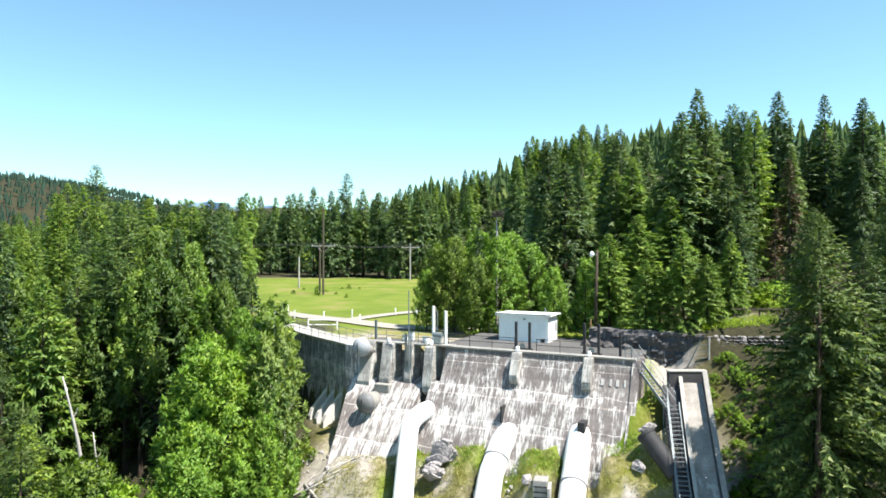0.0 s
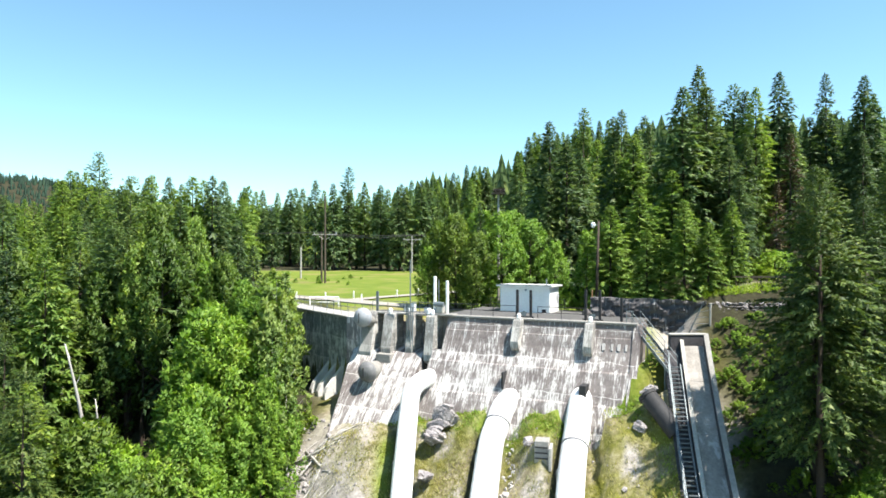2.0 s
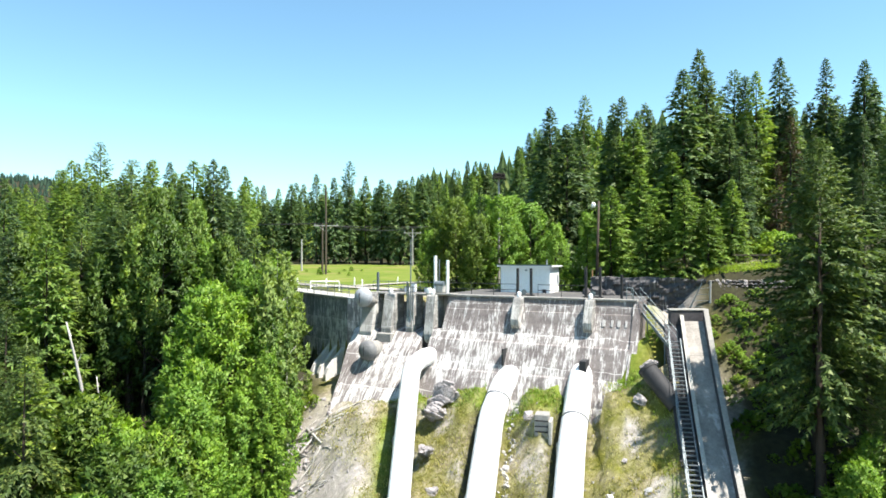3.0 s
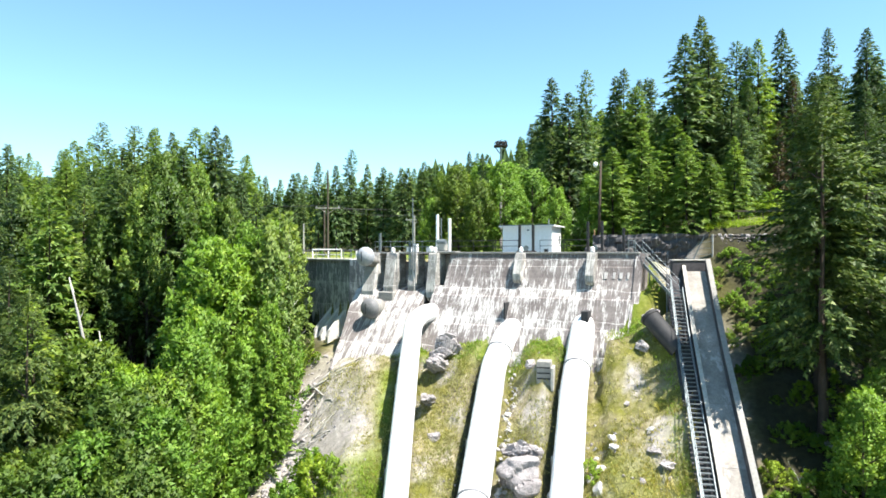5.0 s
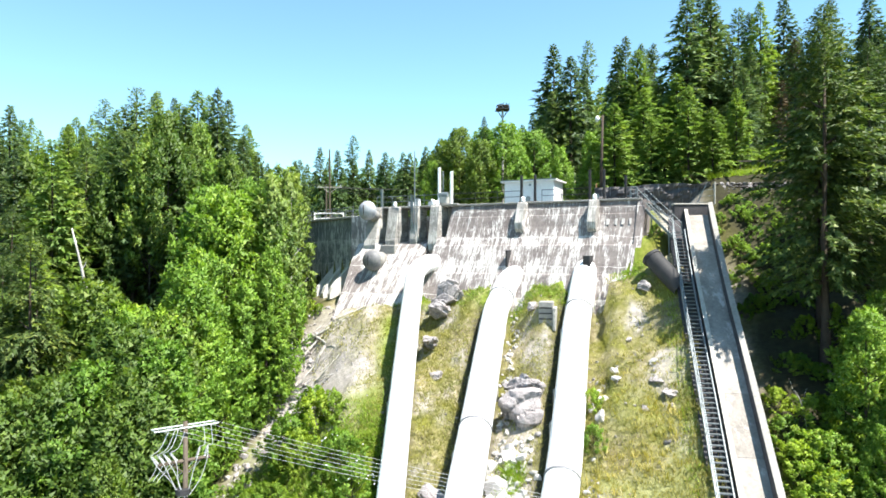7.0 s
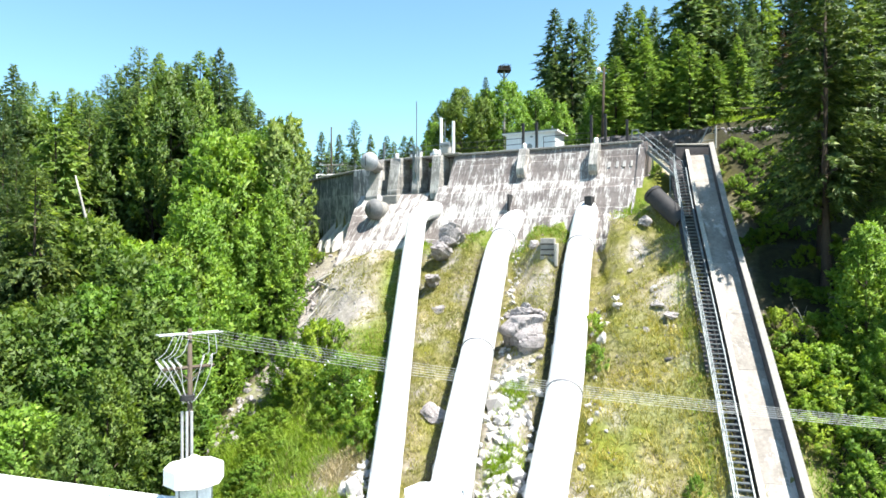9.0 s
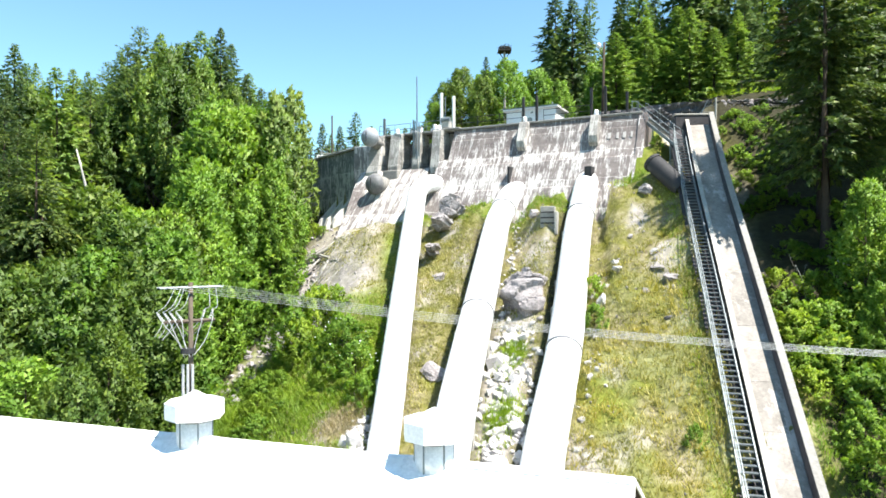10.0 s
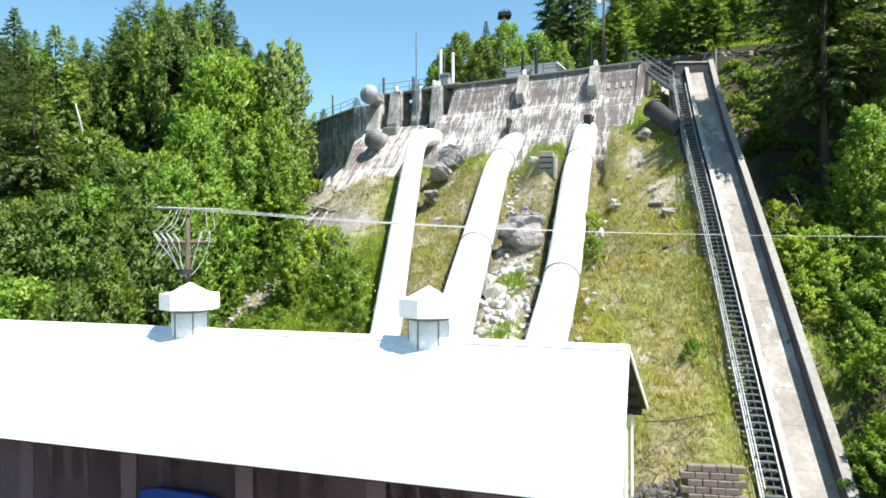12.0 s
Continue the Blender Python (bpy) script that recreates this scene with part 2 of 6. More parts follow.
GLASS = mottled("dark_window_glass", (0.008, 0.008, 0.01), (0.015, 0.015, 0.017), 1, 5, 0.45, 0, 0.25, 0)


# ---- mesh helpers ----
def finish(name, bm, material, smooth=False):
    bmesh.ops.recalc_face_normals(bm, faces=bm.faces[:])
    me = bpy.data.meshes.new(name)
    bm.to_mesh(me)
    bm.free()
    me.materials.append(material)
    if smooth:
        me.polygons.foreach_set("use_smooth", [True] * len(me.polygons))
    return me


def part(name, bm, material, parent, label="", smooth=False, m=None):
    ob = new(name, finish(name, bm, material, smooth))
    ob.parent = parent
    if m is not None:
        ob.matrix_local = m
    if label:
        tagged(ob, label)
    return ob


def thing(name, label, category, m=None, group="", kind=""):
    ob = new(name)
    ob.empty_display_size = 0.3
    if m is not None:
        ob.matrix_world = m
    return tagged(ob, label, category, group, kind)


def solid(name, bm, material, label, category, m=None, group="", kind="", smooth=False):
    ob = new(name, finish(name, bm, material, smooth))
    if m is not None:
        ob.matrix_world = m
    return tagged(ob, label, category, group, kind)


def box(bm, x0, x1, y0, y1, z0, z1, bevel=0.0):
    made = bmesh.ops.create_cube(bm, size=1, matrix=Matrix.LocRotScale(((x0 + x1) / 2, (y0 + y1) / 2, (z0 + z1) / 2), None, (x1 - x0, y1 - y0, z1 - z0)))
    if bevel:
        vs = set(made["verts"])
        bmesh.ops.bevel(bm, geom=[e for e in bm.edges if e.verts[0] in vs and e.verts[1] in vs], offset=bevel, segments=1, affect="EDGES", profile=0.5)
    return bm


def boxes(*dims, bevel=0.0):
    bm = bmesh.new()
    for d in dims:
        box(bm, *d, bevel=bevel)
    return bm


def rod(bm, a, b, r0, r1=None, seg=8, caps=True):
    a, b = Vector(a), Vector(b)
    d = b - a
    m = Matrix.Translation((a + b) / 2) @ d.to_track_quat("Z", "Y").to_matrix().to_4x4()
    bmesh.ops.create_cone(bm, cap_ends=caps, segments=seg, radius1=r0, radius2=r0 if r1 is None else r1, depth=d.length, matrix=m)
    return bm


def rods(*ab, r=0.03, seg=6):
    bm = bmesh.new()
    for a, b in ab:
        rod(bm, a, b, r, seg=seg)
    return bm


def tube(bm, pts, radius, seg=24, caps=True):
    pts = [Vector(p) for p in pts]
    rings = []
    up = Vector((0, 0, 1))
    for i, p in enumerate(pts):
        t = ((pts[min(i + 1, len(pts) - 1)] - p).normalized() + (p - pts[max(i - 1, 0)]).normalized()).normalized()
        side = t.cross(up)
        side = side.normalized() if side.length > 1e-4 else Vector((1, 0, 0))
        nrm = side.cross(t)
        r = radius[i] if isinstance(radius, (list, tuple)) else radius
        rings.append([bm.verts.new(p + r * (math.cos(k * math.tau / seg) * side + math.sin(k * math.tau / seg) * nrm)) for k in range(seg)])
    for a, b in zip(rings, rings[1:]):
        for k in range(seg):
            bm.faces.new((a[k], a[(k + 1) % seg], b[(k + 1) % seg], b[k]))
    if caps:
        bm.faces.new(rings[0])
        bm.faces.new(rings[-1])
    return bm


def prism(bm, outline, x0, x1, axis="x"):
    """A closed outline of (y, z) pairs drawn out from x0 to x1."""
    def at(p, x):
        return (x, p[0], p[1]) if axis == "x" else (p[0], x, p[1])
    a = [bm.verts.new(at(p, x0)) for p in outline]
    b = [bm.verts.new(at(p, x1)) for p in outline]
    n = len(outline)
    for i in range(n):
        bm.faces.new((a[i], a[(i + 1) % n], b[(i + 1) % n], b[i]))
    bm.faces.new(a)
    bm.faces.new(list(reversed(b)))
    return bm


def smoothstep(a, b, x):
    t = np.clip((x - a) / (b - a), 0, 1)
    return t * t * (3 - 2 * t)


# ---- lie of the land ----
DAM = pose(0.83, 60.8, 0, 0, 0, -26.1)      # x along the crest, y upstream
HOUSE = pose(5.39, 19.2, 0, 0, 0, -16.8)    # x along the ridge, y uphill
DAM_INV = DAM.inverted()


def value_noise(x, y, seed=0):
    xi, yi = np.floor(x).astype(np.int64), np.floor(y).astype(np.int64)
    fx, fy = x - xi, y - yi
    fx, fy = fx * fx * (3 - 2 * fx), fy * fy * (3 - 2 * fy)

    def h(a, b):
        n = (a * 374761393 + b * 668265263 + seed * 1442695) & 0x7FFFFFFF
        n = ((n ^ (n >> 13)) * 1274126177) & 0x7FFFFFFF
        return (n & 0xFFFF) / 65535.0
    return (h(xi, yi) * (1 - fx) + h(xi + 1, yi) * fx) * (1 - fy) + (h(xi, yi + 1) * (1 - fx) + h(xi + 1, yi + 1) * fx) * fy


def fbm(x, y, seed=0, octaves=4):
    return sum(0.5 ** k * (value_noise(x * 2 ** k, y * 2 ** k, seed + k) - 0.5) for k in range(octaves))


SLOPE_S = [-400, 0, 15, 22, 27, 34, 39, 43.5, 47.5, 52, 56, 60, 64, 90]
SLOPE_Z = [-3, -1.5, 0.5, 2.4, 4.4, 7.8, 10.6, 13.9, 16.9, 19.4, 22.2, 25.2, 26.2, 26.2]


CH = [(19.35, 51.6, 25.6), (18.15, 45.9, 20.3), (16.65, 38.6, 14.5), (15.3, 32.2, 9.4), (14.4, 28.0, 6.05), (13.75, 24.9, 3.55), (12.8, 20.3, -0.2)]
PEN_1 = [(-1.3, 58.9, 21.75), (-1.65, 58.2, 21.77), (-2.05, 57.6, 21.65), (-2.5, 57.0, 21.35), (-2.82, 56.3, 20.85), (-2.93, 54.2, 19.62), (-3.05, 47.5, 15.9), (-3.25, 33.9, 7.8), (-3.4, 27.0, 3.7)]
PEN_2 = [(6.0, 56.1, 20.6), (5.62, 55.3, 20.62), (5.25, 54.75, 20.5), (4.85, 54.25, 20.15), (4.5, 53.8, 19.6), (4.1, 52.8, 18.85), (3.5, 51.0, 17.65), (1.95, 42.0, 13.1), (0.5, 33.6, 8.9), (-0.6, 26.5, 5.2)]
PEN_3 = [(12.1, 54.8, 21.0), (11.0, 52.9, 21.2), (10.0, 50.2, 19.2), (8.87, 46.5, 16.8), (6.5, 37.2, 11.0), (4.37, 30.3, 7.0), (3.1, 25.5, 4.4)]


def land(x, y):
    x, y = np.asarray(x, float), np.asarray(y, float)
    s = 0.97 * y + 0.24 * x
    s = s - np.clip(1.0 * (-7 - x), 0, 15) * smoothstep(105, 70, y)
    z = np.interp(s, SLOPE_S, SLOPE_Z)
    # the dam stands in the step of the ground
    u = DAM_INV[0][0] * x + DAM_INV[0][1] * y + DAM_INV[0][3]
    v = DAM_INV[1][0] * x + DAM_INV[1][1] * y + DAM_INV[1][3]
    at_dam = smoothstep(-14, -10, u) * smoothstep(18.5, 16.5, u)
    front = np.minimum(z, np.interp(u, [-3, 0, 4, 8, 11, 14, 17], [20.7, 20.9, 20.2, 19.6, 19.8, 20.2, 20.6]))
    z = z * (1 - at_dam) + at_dam * (front + (26.3 - front) * smoothstep(0.5, 2.5, v))
    z = z + 3.0 * smoothstep(10, 16, u) * smoothstep(20, 17.5, u) * smoothstep(-8.5, -3, v) * (v < 0.5)
    # lower ground below the old outlets, and the trenches in which the penstocks lie
    z = z - 2.3 * smoothstep(5, -2, x) * smoothstep(-15, -11, x) * smoothstep(44, 50, y) * smoothstep(62, 58, y) * (v < 0.5)
    for line, r in ((PEN_1, 0.78), (PEN_2, 0.99), (PEN_3, 0.98)):
        ys_, xs_, zs_ = (np.array([p[k] for p in reversed(line)]) for k in (1, 0, 2))
        ax, az = np.interp(y, ys_, xs_), np.interp(y, ys_, zs_)
        lid = az - r - 0.35 + (0.75 + 0.9 * smoothstep(47, 52, y) * (x > ax)) * np.clip(np.abs(x - ax) - r - 0.3, 0, 50)
        near_pipe = (y > ys_[0] - 3) & (y < ys_[-1] - 1.5)
        z = np.where(near_pipe, np.minimum(z, np.where(np.abs(x - ax) < 4.5, lid, 99)), z)
    cy, cx, cz = (np.array([p[k] for p in reversed(CH)]) for k in (1, 0, 2))
    off = x - np.interp(y, cy, cx)
    lid = np.interp(y, cy, cz) - 0.5 + 0.9 * np.clip(np.maximum(off - 1.1, -2.2 - off), 0, 50)
    z = np.where((np.abs(off) < 5) & (y < 51.5), np.minimum(z, lid), z)
    bank = np.interp(y, cy, cz) - 0.35 - 0.6 * np.clip(-2.2 - off, 0, 50)
    z = np.where((off < -1.5) & (off > -7) & (y < 50) & (y > 22), np.maximum(z, bank), z)
    out = (x + 9.6) * -0.824 + (y - 67.2) * -0.567
    cut = smoothstep(-7, -9, x) * smoothstep(-27, -21, x) * smoothstep(54, 58, y) * smoothstep(92, 86, y) * smoothstep(-0.6, 0.2, out)
    z = z * (1 - cut) + np.minimum(z, 18.4 - 0.2 * np.clip(out, 0, 12)) * cut
    z = z - 1.4 * smoothstep(23.6, 22.9, y) * smoothstep(18, 19, y) * smoothstep(6.3, 7.0, x) * smoothstep(12.2, 11.4, x)
    # bank and wooded hill to the east
    z = z + smoothstep(19, 23, x) * (2.4 * smoothstep(48, 55, y) + 1.2 * smoothstep(55.6, 57.2, y))
    z = z + smoothstep(50, 75, y) * np.clip(x - 20, 0, 85) * 0.16
    z = z + smoothstep(222, 285, y) * np.interp(x, [-130, -40, 4, 30, 60, 160, 400], [1.5, 4.5, 17, 22, 26, 25, 23]) * smoothstep(3000, 900, y)
    z = z + smoothstep(130, 260, y) * 2.0
    # hills far off
    z = z + 215 * smoothstep(900, 2000, y) * smoothstep(-640, -1250, x - 0.1 * (y - 2000)) * smoothstep(4800, 2200, y)
    z = z + 235 * smoothstep(3200, 4200, y) * (0.8 + 0.5 * fbm(x / 900, y / 900, 5, 3)) * smoothstep(900, -200, x)
    near = smoothstep(140, 80, np.abs(y - 40)) * smoothstep(70, 45, np.abs(x))
    flat = at_dam * smoothstep(0.2, 1.0, v)
    z = z + (fbm(x / 5, y / 5, 1, 4) * 1.1 + fbm(x / 1.2, y / 1.2, 9, 3) * 0.35) * near * (1 - flat) * smoothstep(64, 58, v + 60)
    return z


def ground_at(x, y):
    return float(land(np.array([x]), np.array([y]))[0])


def axis_steps(parts):
    out = []
    for a, b, step in parts:
        n = max(1, int(round((b - a) / step)))
        out += [a + (b - a) * i / n for i in range(n)]
    return np.array(out + [parts[-1][1]])


def soil():
    m, nt, b = shader("hillside_soil", 0.95, 0, 0.15)
    v = world_vec(nt)
    big, fine = noise_node(nt, v, 0.3, 5, 0.65), noise_node(nt, v, 2.2, 8, 0.78)
    dry = ramp(nt, fine, [(0.3, (0.12, 0.1, 0.06)), (0.5, (0.22, 0.19, 0.115)), (0.7, (0.4, 0.36, 0.26))])
    green = ramp(nt, fine, [(0.3, (0.085, 0.09, 0.013)), (0.7, (0.195, 0.19, 0.036))])
    col = mixed(nt, ramp(nt, big, [(0.42, (0, 0, 0)), (0.62, (1, 1, 1))]), dry, green)

    def layer(name):
        a = nt.nodes.new("ShaderNodeAttribute")
        a.attribute_name = name
        return a.outputs["Fac"]
    lush = ramp(nt, fine, [(0.3, (0.085, 0.12, 0.015)), (0.7, (0.18, 0.225, 0.033))])
    col = mixed(nt, layer("lush"), col, lush)
    meadow = ramp(nt, noise_node(nt, v, 0.12, 5, 0.65), [(0.3, (0.075, 0.115, 0.014)), (0.52, (0.125, 0.165, 0.024)), (0.68, (0.2, 0.175, 0.065))])
    col = mixed(nt, layer("meadow"), col, meadow)
    stony = ramp(nt, fine, [(0.3, (0.18, 0.16, 0.148)), (0.6, (0.38, 0.35, 0.325)), (0.75, (0.54, 0.515, 0.485))])
    col = mixed(nt, layer("stony"), col, stony)
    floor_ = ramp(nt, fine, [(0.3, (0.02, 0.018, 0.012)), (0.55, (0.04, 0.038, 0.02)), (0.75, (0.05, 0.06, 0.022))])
    # the woods layer also carries the shade painted beside the penstocks
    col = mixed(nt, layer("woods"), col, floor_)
    nt.links.new(col, b.inputs["Base Color"])
    bump(nt, b, fine, 0.6, 0.12)
    return m


def build_ground():
    xs = axis_steps([(-4500, -1000, 250), (-1000, -240, 60), (-240, -60, 8), (-60, -20, 1.6), (-20, 26, 0.5), (26, 60, 1.6), (60, 240, 8), (240, 1000, 60), (1000, 4500, 250)])
    ys = axis_steps([(-400, -40, 40), (-40, 18, 3), (18, 62, 0.5), (62, 100, 1.6), (100, 260, 8), (260, 1000, 40), (1000, 4700, 150)])
    X, Y = np.meshgrid(xs, ys)
    Z = land(X, Y)
    n, k = len(xs), len(ys)
    verts = np.stack([X.ravel(), Y.ravel(), Z.ravel()], 1)
    idx = np.arange(n * k).reshape(k, n)
    faces = np.stack([idx[:-1, :-1], idx[:-1, 1:], idx[1:, 1:], idx[1:, :-1]], -1).reshape(-1, 4)
    me = bpy.data.meshes.new("ground")
    me.from_pydata(verts.tolist(), [], faces.tolist())
    me.polygons.foreach_set("use_smooth", [True] * len(me.polygons))
    wob = fbm(X / 6, Y / 6, 21, 3) * 8
    meadow = smoothstep(76, 84, Y + wob) * smoothstep(206, 196, Y + 0.4 * wob) * smoothstep(-90, -60, X) * smoothstep(16, 4, X - 0.02 * Y)
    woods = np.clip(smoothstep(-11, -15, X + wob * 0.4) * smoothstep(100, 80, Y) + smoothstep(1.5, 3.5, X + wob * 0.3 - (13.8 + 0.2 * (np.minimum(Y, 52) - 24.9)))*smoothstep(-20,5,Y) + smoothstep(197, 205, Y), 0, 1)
    # shade under and left of each penstock, painted as dark floor soil
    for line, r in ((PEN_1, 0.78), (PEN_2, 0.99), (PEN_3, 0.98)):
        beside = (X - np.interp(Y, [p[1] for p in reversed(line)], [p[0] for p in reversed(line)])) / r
        pipe_shade = smoothstep(-2.1, -1.5, beside) * smoothstep(1.2, 0.6, beside) * (Y > 24) * (Y < line[0][1] - 3)
        woods = np.maximum(woods, 0.9 * pipe_shade)
    woods = woods * (1 - 0.8 * smoothstep(23.5, 25, X) * smoothstep(29.5, 27, X) * smoothstep(57.8, 58.4, Y) * smoothstep(60.4, 59.2, Y))
    stony = smoothstep(0.17 - 0.09 * smoothstep(9, 6, X), 0.3, fbm(X / 2.2, Y / 2.2, 31, 4)) * 0.9
    stony = np.maximum(stony, (0.8 + 0.9 * fbm(X / 1.1, Y / 1.1, 33, 3)) * smoothstep(4.6, 2.4, np.hypot(X + 8.6, (Y - 48.5) * 0.62)))
    stony = np.maximum(stony, smoothstep(6, 2, np.hypot(X + 12.5, (Y - 55) * 0.6)))
    strip = -12.6 - 0.2 * np.clip(52 - Y, 0, 30)
    stony = np.maximum(stony, smoothstep(2.6, 1.0, np.abs(X - strip + 0.25 * wob)) * smoothstep(43, 46, Y) * smoothstep(60, 57, Y))
    woods = woods * (1 - smoothstep(3.2, 1.6, np.abs(X - strip + 0.25 * wob)) * smoothstep(43, 46, Y) * smoothstep(60, 57, Y))
    stony = np.maximum(stony, smoothstep(2.6, 1.4, np.abs(X - 2.4 - 0.12 * (Y - 33))) * smoothstep(43, 40, Y) * smoothstep(24, 27, Y))
    along = DAM_INV[0][0] * X + DAM_INV[0][1] * Y + DAM_INV[0][3]
    across = DAM_INV[1][0] * X + DAM_INV[1][1] * Y + DAM_INV[1][3]
    edge = -6.6 + 2.0 * smoothstep(9, 15, along)
    lush = smoothstep(edge - 0.5, edge + 0.9, across + 0.2 * wob) * smoothstep(-4, -3, along) * smoothstep(18, 16.5, along)
    lush = np.maximum(lush, smoothstep(-3.6, -5.0, X + 0.3 * wob) * smoothstep(46, 43, Y + wob) * smoothstep(24, 27, Y)) * (0.6 + 0.4 * smoothstep(-0.15, 0.1, fbm(X / 1.5, Y / 1.5, 51, 3)))
    gully = np.interp(Y, [p[1] for p in reversed(CH)], [p[0] for p in reversed(CH)]) - 2.9
    lush = np.maximum(lush, 0.55 * smoothstep(1.1, 0.3, np.abs(X - gully + 0.12 * wob)) * smoothstep(44, 41, Y))
    lush = np.maximum(lush, 0.5 * smoothstep(6, 8, X) * smoothstep(43, 36, Y + wob) * smoothstep(-0.25, 0.15, fbm(X / 2.5, Y / 2.5, 61, 3)))
    lush = np.maximum(lush, smoothstep(-6.4, -5.4, X + 0.15 * wob) * smoothstep(-3.6, -4.0, X) * smoothstep(45, 48, Y) * smoothstep(56, 54, Y))
    dry_foot = smoothstep(-8.6, -7, X + 0.3 * wob) * smoothstep(36.8, 35, Y + 0.3 * wob)
    lush = lush * (1 - dry_foot * smoothstep(-4.2, -4.8, X))
    stony = stony * (1 - 0.8 * lush) * (1 - smoothstep(5, 6.5, X) * smoothstep(30, 28, Y))
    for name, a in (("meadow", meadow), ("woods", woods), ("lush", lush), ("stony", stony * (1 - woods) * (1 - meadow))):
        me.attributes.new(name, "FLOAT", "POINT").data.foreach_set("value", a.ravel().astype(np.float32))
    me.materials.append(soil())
    return tagged(new("ground", me), "steep dry-grass hillside with stony patches and wooded hills", "ground", kind="structure")


build_ground()


def ribbon(name, pts, width, lift, material, label):
    bm = bmesh.new()
    rows = []
    for i, p in enumerate(pts):
        a, b = Vector(pts[max(i - 1, 0)]), Vector(pts[min(i + 1, len(pts) - 1)])
        d = (b - a).normalized()
        side = Vector((-d.y, d.x)) * width / 2
        rows.append([bm.verts.new((p[0] + k * side.x, p[1] + k * side.y, ground_at(p[0] + k * side.x, p[1] + k * side.y) + lift)) for k in (-1, -0.4, 0.4, 1)])
    for a, b in zip(rows, rows[1:]):
        for k in range(3):
            bm.faces.new((a[k], a[k + 1], b[k + 1], b[k]))
    return solid(name, bm, material, label, "road", kind="structure", smooth=True)


def curve_pts(knots, n):
    out = []
    for i in range(len(knots) - 1):
        p0, p1, p2, p3 = (Vector(knots[min(max(i + j, 0), len(knots) - 1)]) for j in (-1, 0, 1, 2))
        for k in range(n):
            t = k / n
            out.append(0.5 * (2 * p1 + (p2 - p0) * t + (2 * p0 - 5 * p1 + 4 * p2 - p3) * t * t + (3 * p1 - p0 - 3 * p2 + p3) * t ** 3))
    return out + [Vector(knots[-1])]


ribbon("road", curve_pts([(-50, 118), (-32, 110), (-22, 98), (-13, 90), (-6, 83), (2, 79), (12, 77)], 6), 3.6, 0.15, GRAVEL, "pale gravel access road curving to the dam")
ribbon("road", curve_pts([(-13, 90.5), (-9, 97), (0, 108), (12, 125), (25, 150)], 6), 2.6, 0.17, GRAVEL, "pale gravel track crossing the meadow")


# ---- dam ----
dam = thing("dam", "old stained concrete dam with lime-streaked sloping face", "dam", DAM)


def face_mesh(u0, u1, profile, step=0.45, rough=0.06, seed=3):
    """A wall of sloping concrete: the profile of (y, z) drawn along the crest, with cast unevenness."""
    pts = []
    for (y0, z0), (y1, z1) in zip(profile, profile[1:]):
        n = max(1, int(math.hypot(y1 - y0, z1 - z0) / step))
        pts += [(y0 + (y1 - y0) * i / n, z0 + (z1 - z0) * i / n) for i in range(n)]
    pts.append(profile[-1])
    k = max(1, int((u1 - u0) / step))
    us = [u0 + (u1 - u0) * i / k for i in range(k + 1)]
    bm = bmesh.new()
    grid = []
    for u in us:
        grid.append([bm.verts.new((u, y + rough * (noise.noise((u * 0.9, y * 0.9, z * 0.9 + seed)) + 0.4 * noise.noise((u * 4, y * 4, z * 4))), z)) for y, z in pts])
    for a, b in zip(grid, grid[1:]):
        for j in range(len(pts) - 1):
            bm.faces.new((a[j], a[j + 1], b[j + 1], b[j]))
    back = [bm.verts.new((u, 2.5, z)) for u in (us[0], us[-1]) for z in (pts[0][1], pts[-1][1])]
    bm.faces.new([*grid[0], back[1], back[0]])
    bm.faces.new([*grid[-1], back[3], back[2]])
    return bm


UPPER = [(0.05, 26.95), (-0.36, 25.9), (-0.46, 25.85), (-0.88, 24.9), (-1.35, 24.1)]
LOWER = [(-1.35, 24.1), (-1.9, 23.36), (-2.12, 23.26), (-3.4, 21.0), (-3.62, 20.9), (-5.0, 18.6), (-7.2, 15.3)]
part("spillway_face", face_mesh(-0.55, 16.2, UPPER), CONCRETE, dam, "steep upper face streaked white with lime")
part("spillway_face", face_mesh(-1.4, 16.2, LOWER), CONCRETE, dam, "sloping face streaked white with lime")
part("recess_wall", boxes((-2.7, -0.5, 1.0, 1.5, 23.0, 26.9)), GREY, dam, "shaded wall of a gate recess")
APRON = [(1.2, 26.2), (1.15, 23.9), (-0.9, 23.5), (-2.6, 21.9), (-4.6, 19.6), (-6.9, 17.2), (-8.8, 15.4), (-10.5, 13.5)]
apron = face_mesh(-10.3, -2.6, APRON, seed=8)
for v in apron.verts:
    # the outer edge runs in towards the middle as it drops
    v.co.x += 1.5 * max(0.0, min(1.0, (23.5 - v.co.z) / 7.0)) * (-2.6 - v.co.x) / 7.7
part("apron", apron, CONCRETE, dam, "flatter stained apron below the old outlets")
part("crest_slab", boxes((-9.2, 16.4, -0.12, 0.75, 26.95, 27.12), bevel=0.03), GREY, dam, "weathered crest slab")
part("deck", boxes((-9.2, 16.4, 0.752, 2.6, 26.85, 27.08), (-1.5, 16.4, 2.602, 10.5, 26.85, 27.06)), DECK, dam, "dark flat deck behind the crest")
part("end_wall", prism(bmesh.new(), [(0.0, 27.0), (-1.2, 24.6), (-4.5, 19.8), (-7, 15.5), (2, 15.5), (2.4, 27.0)], 16.15, 16.75), CONCRETE, dam)


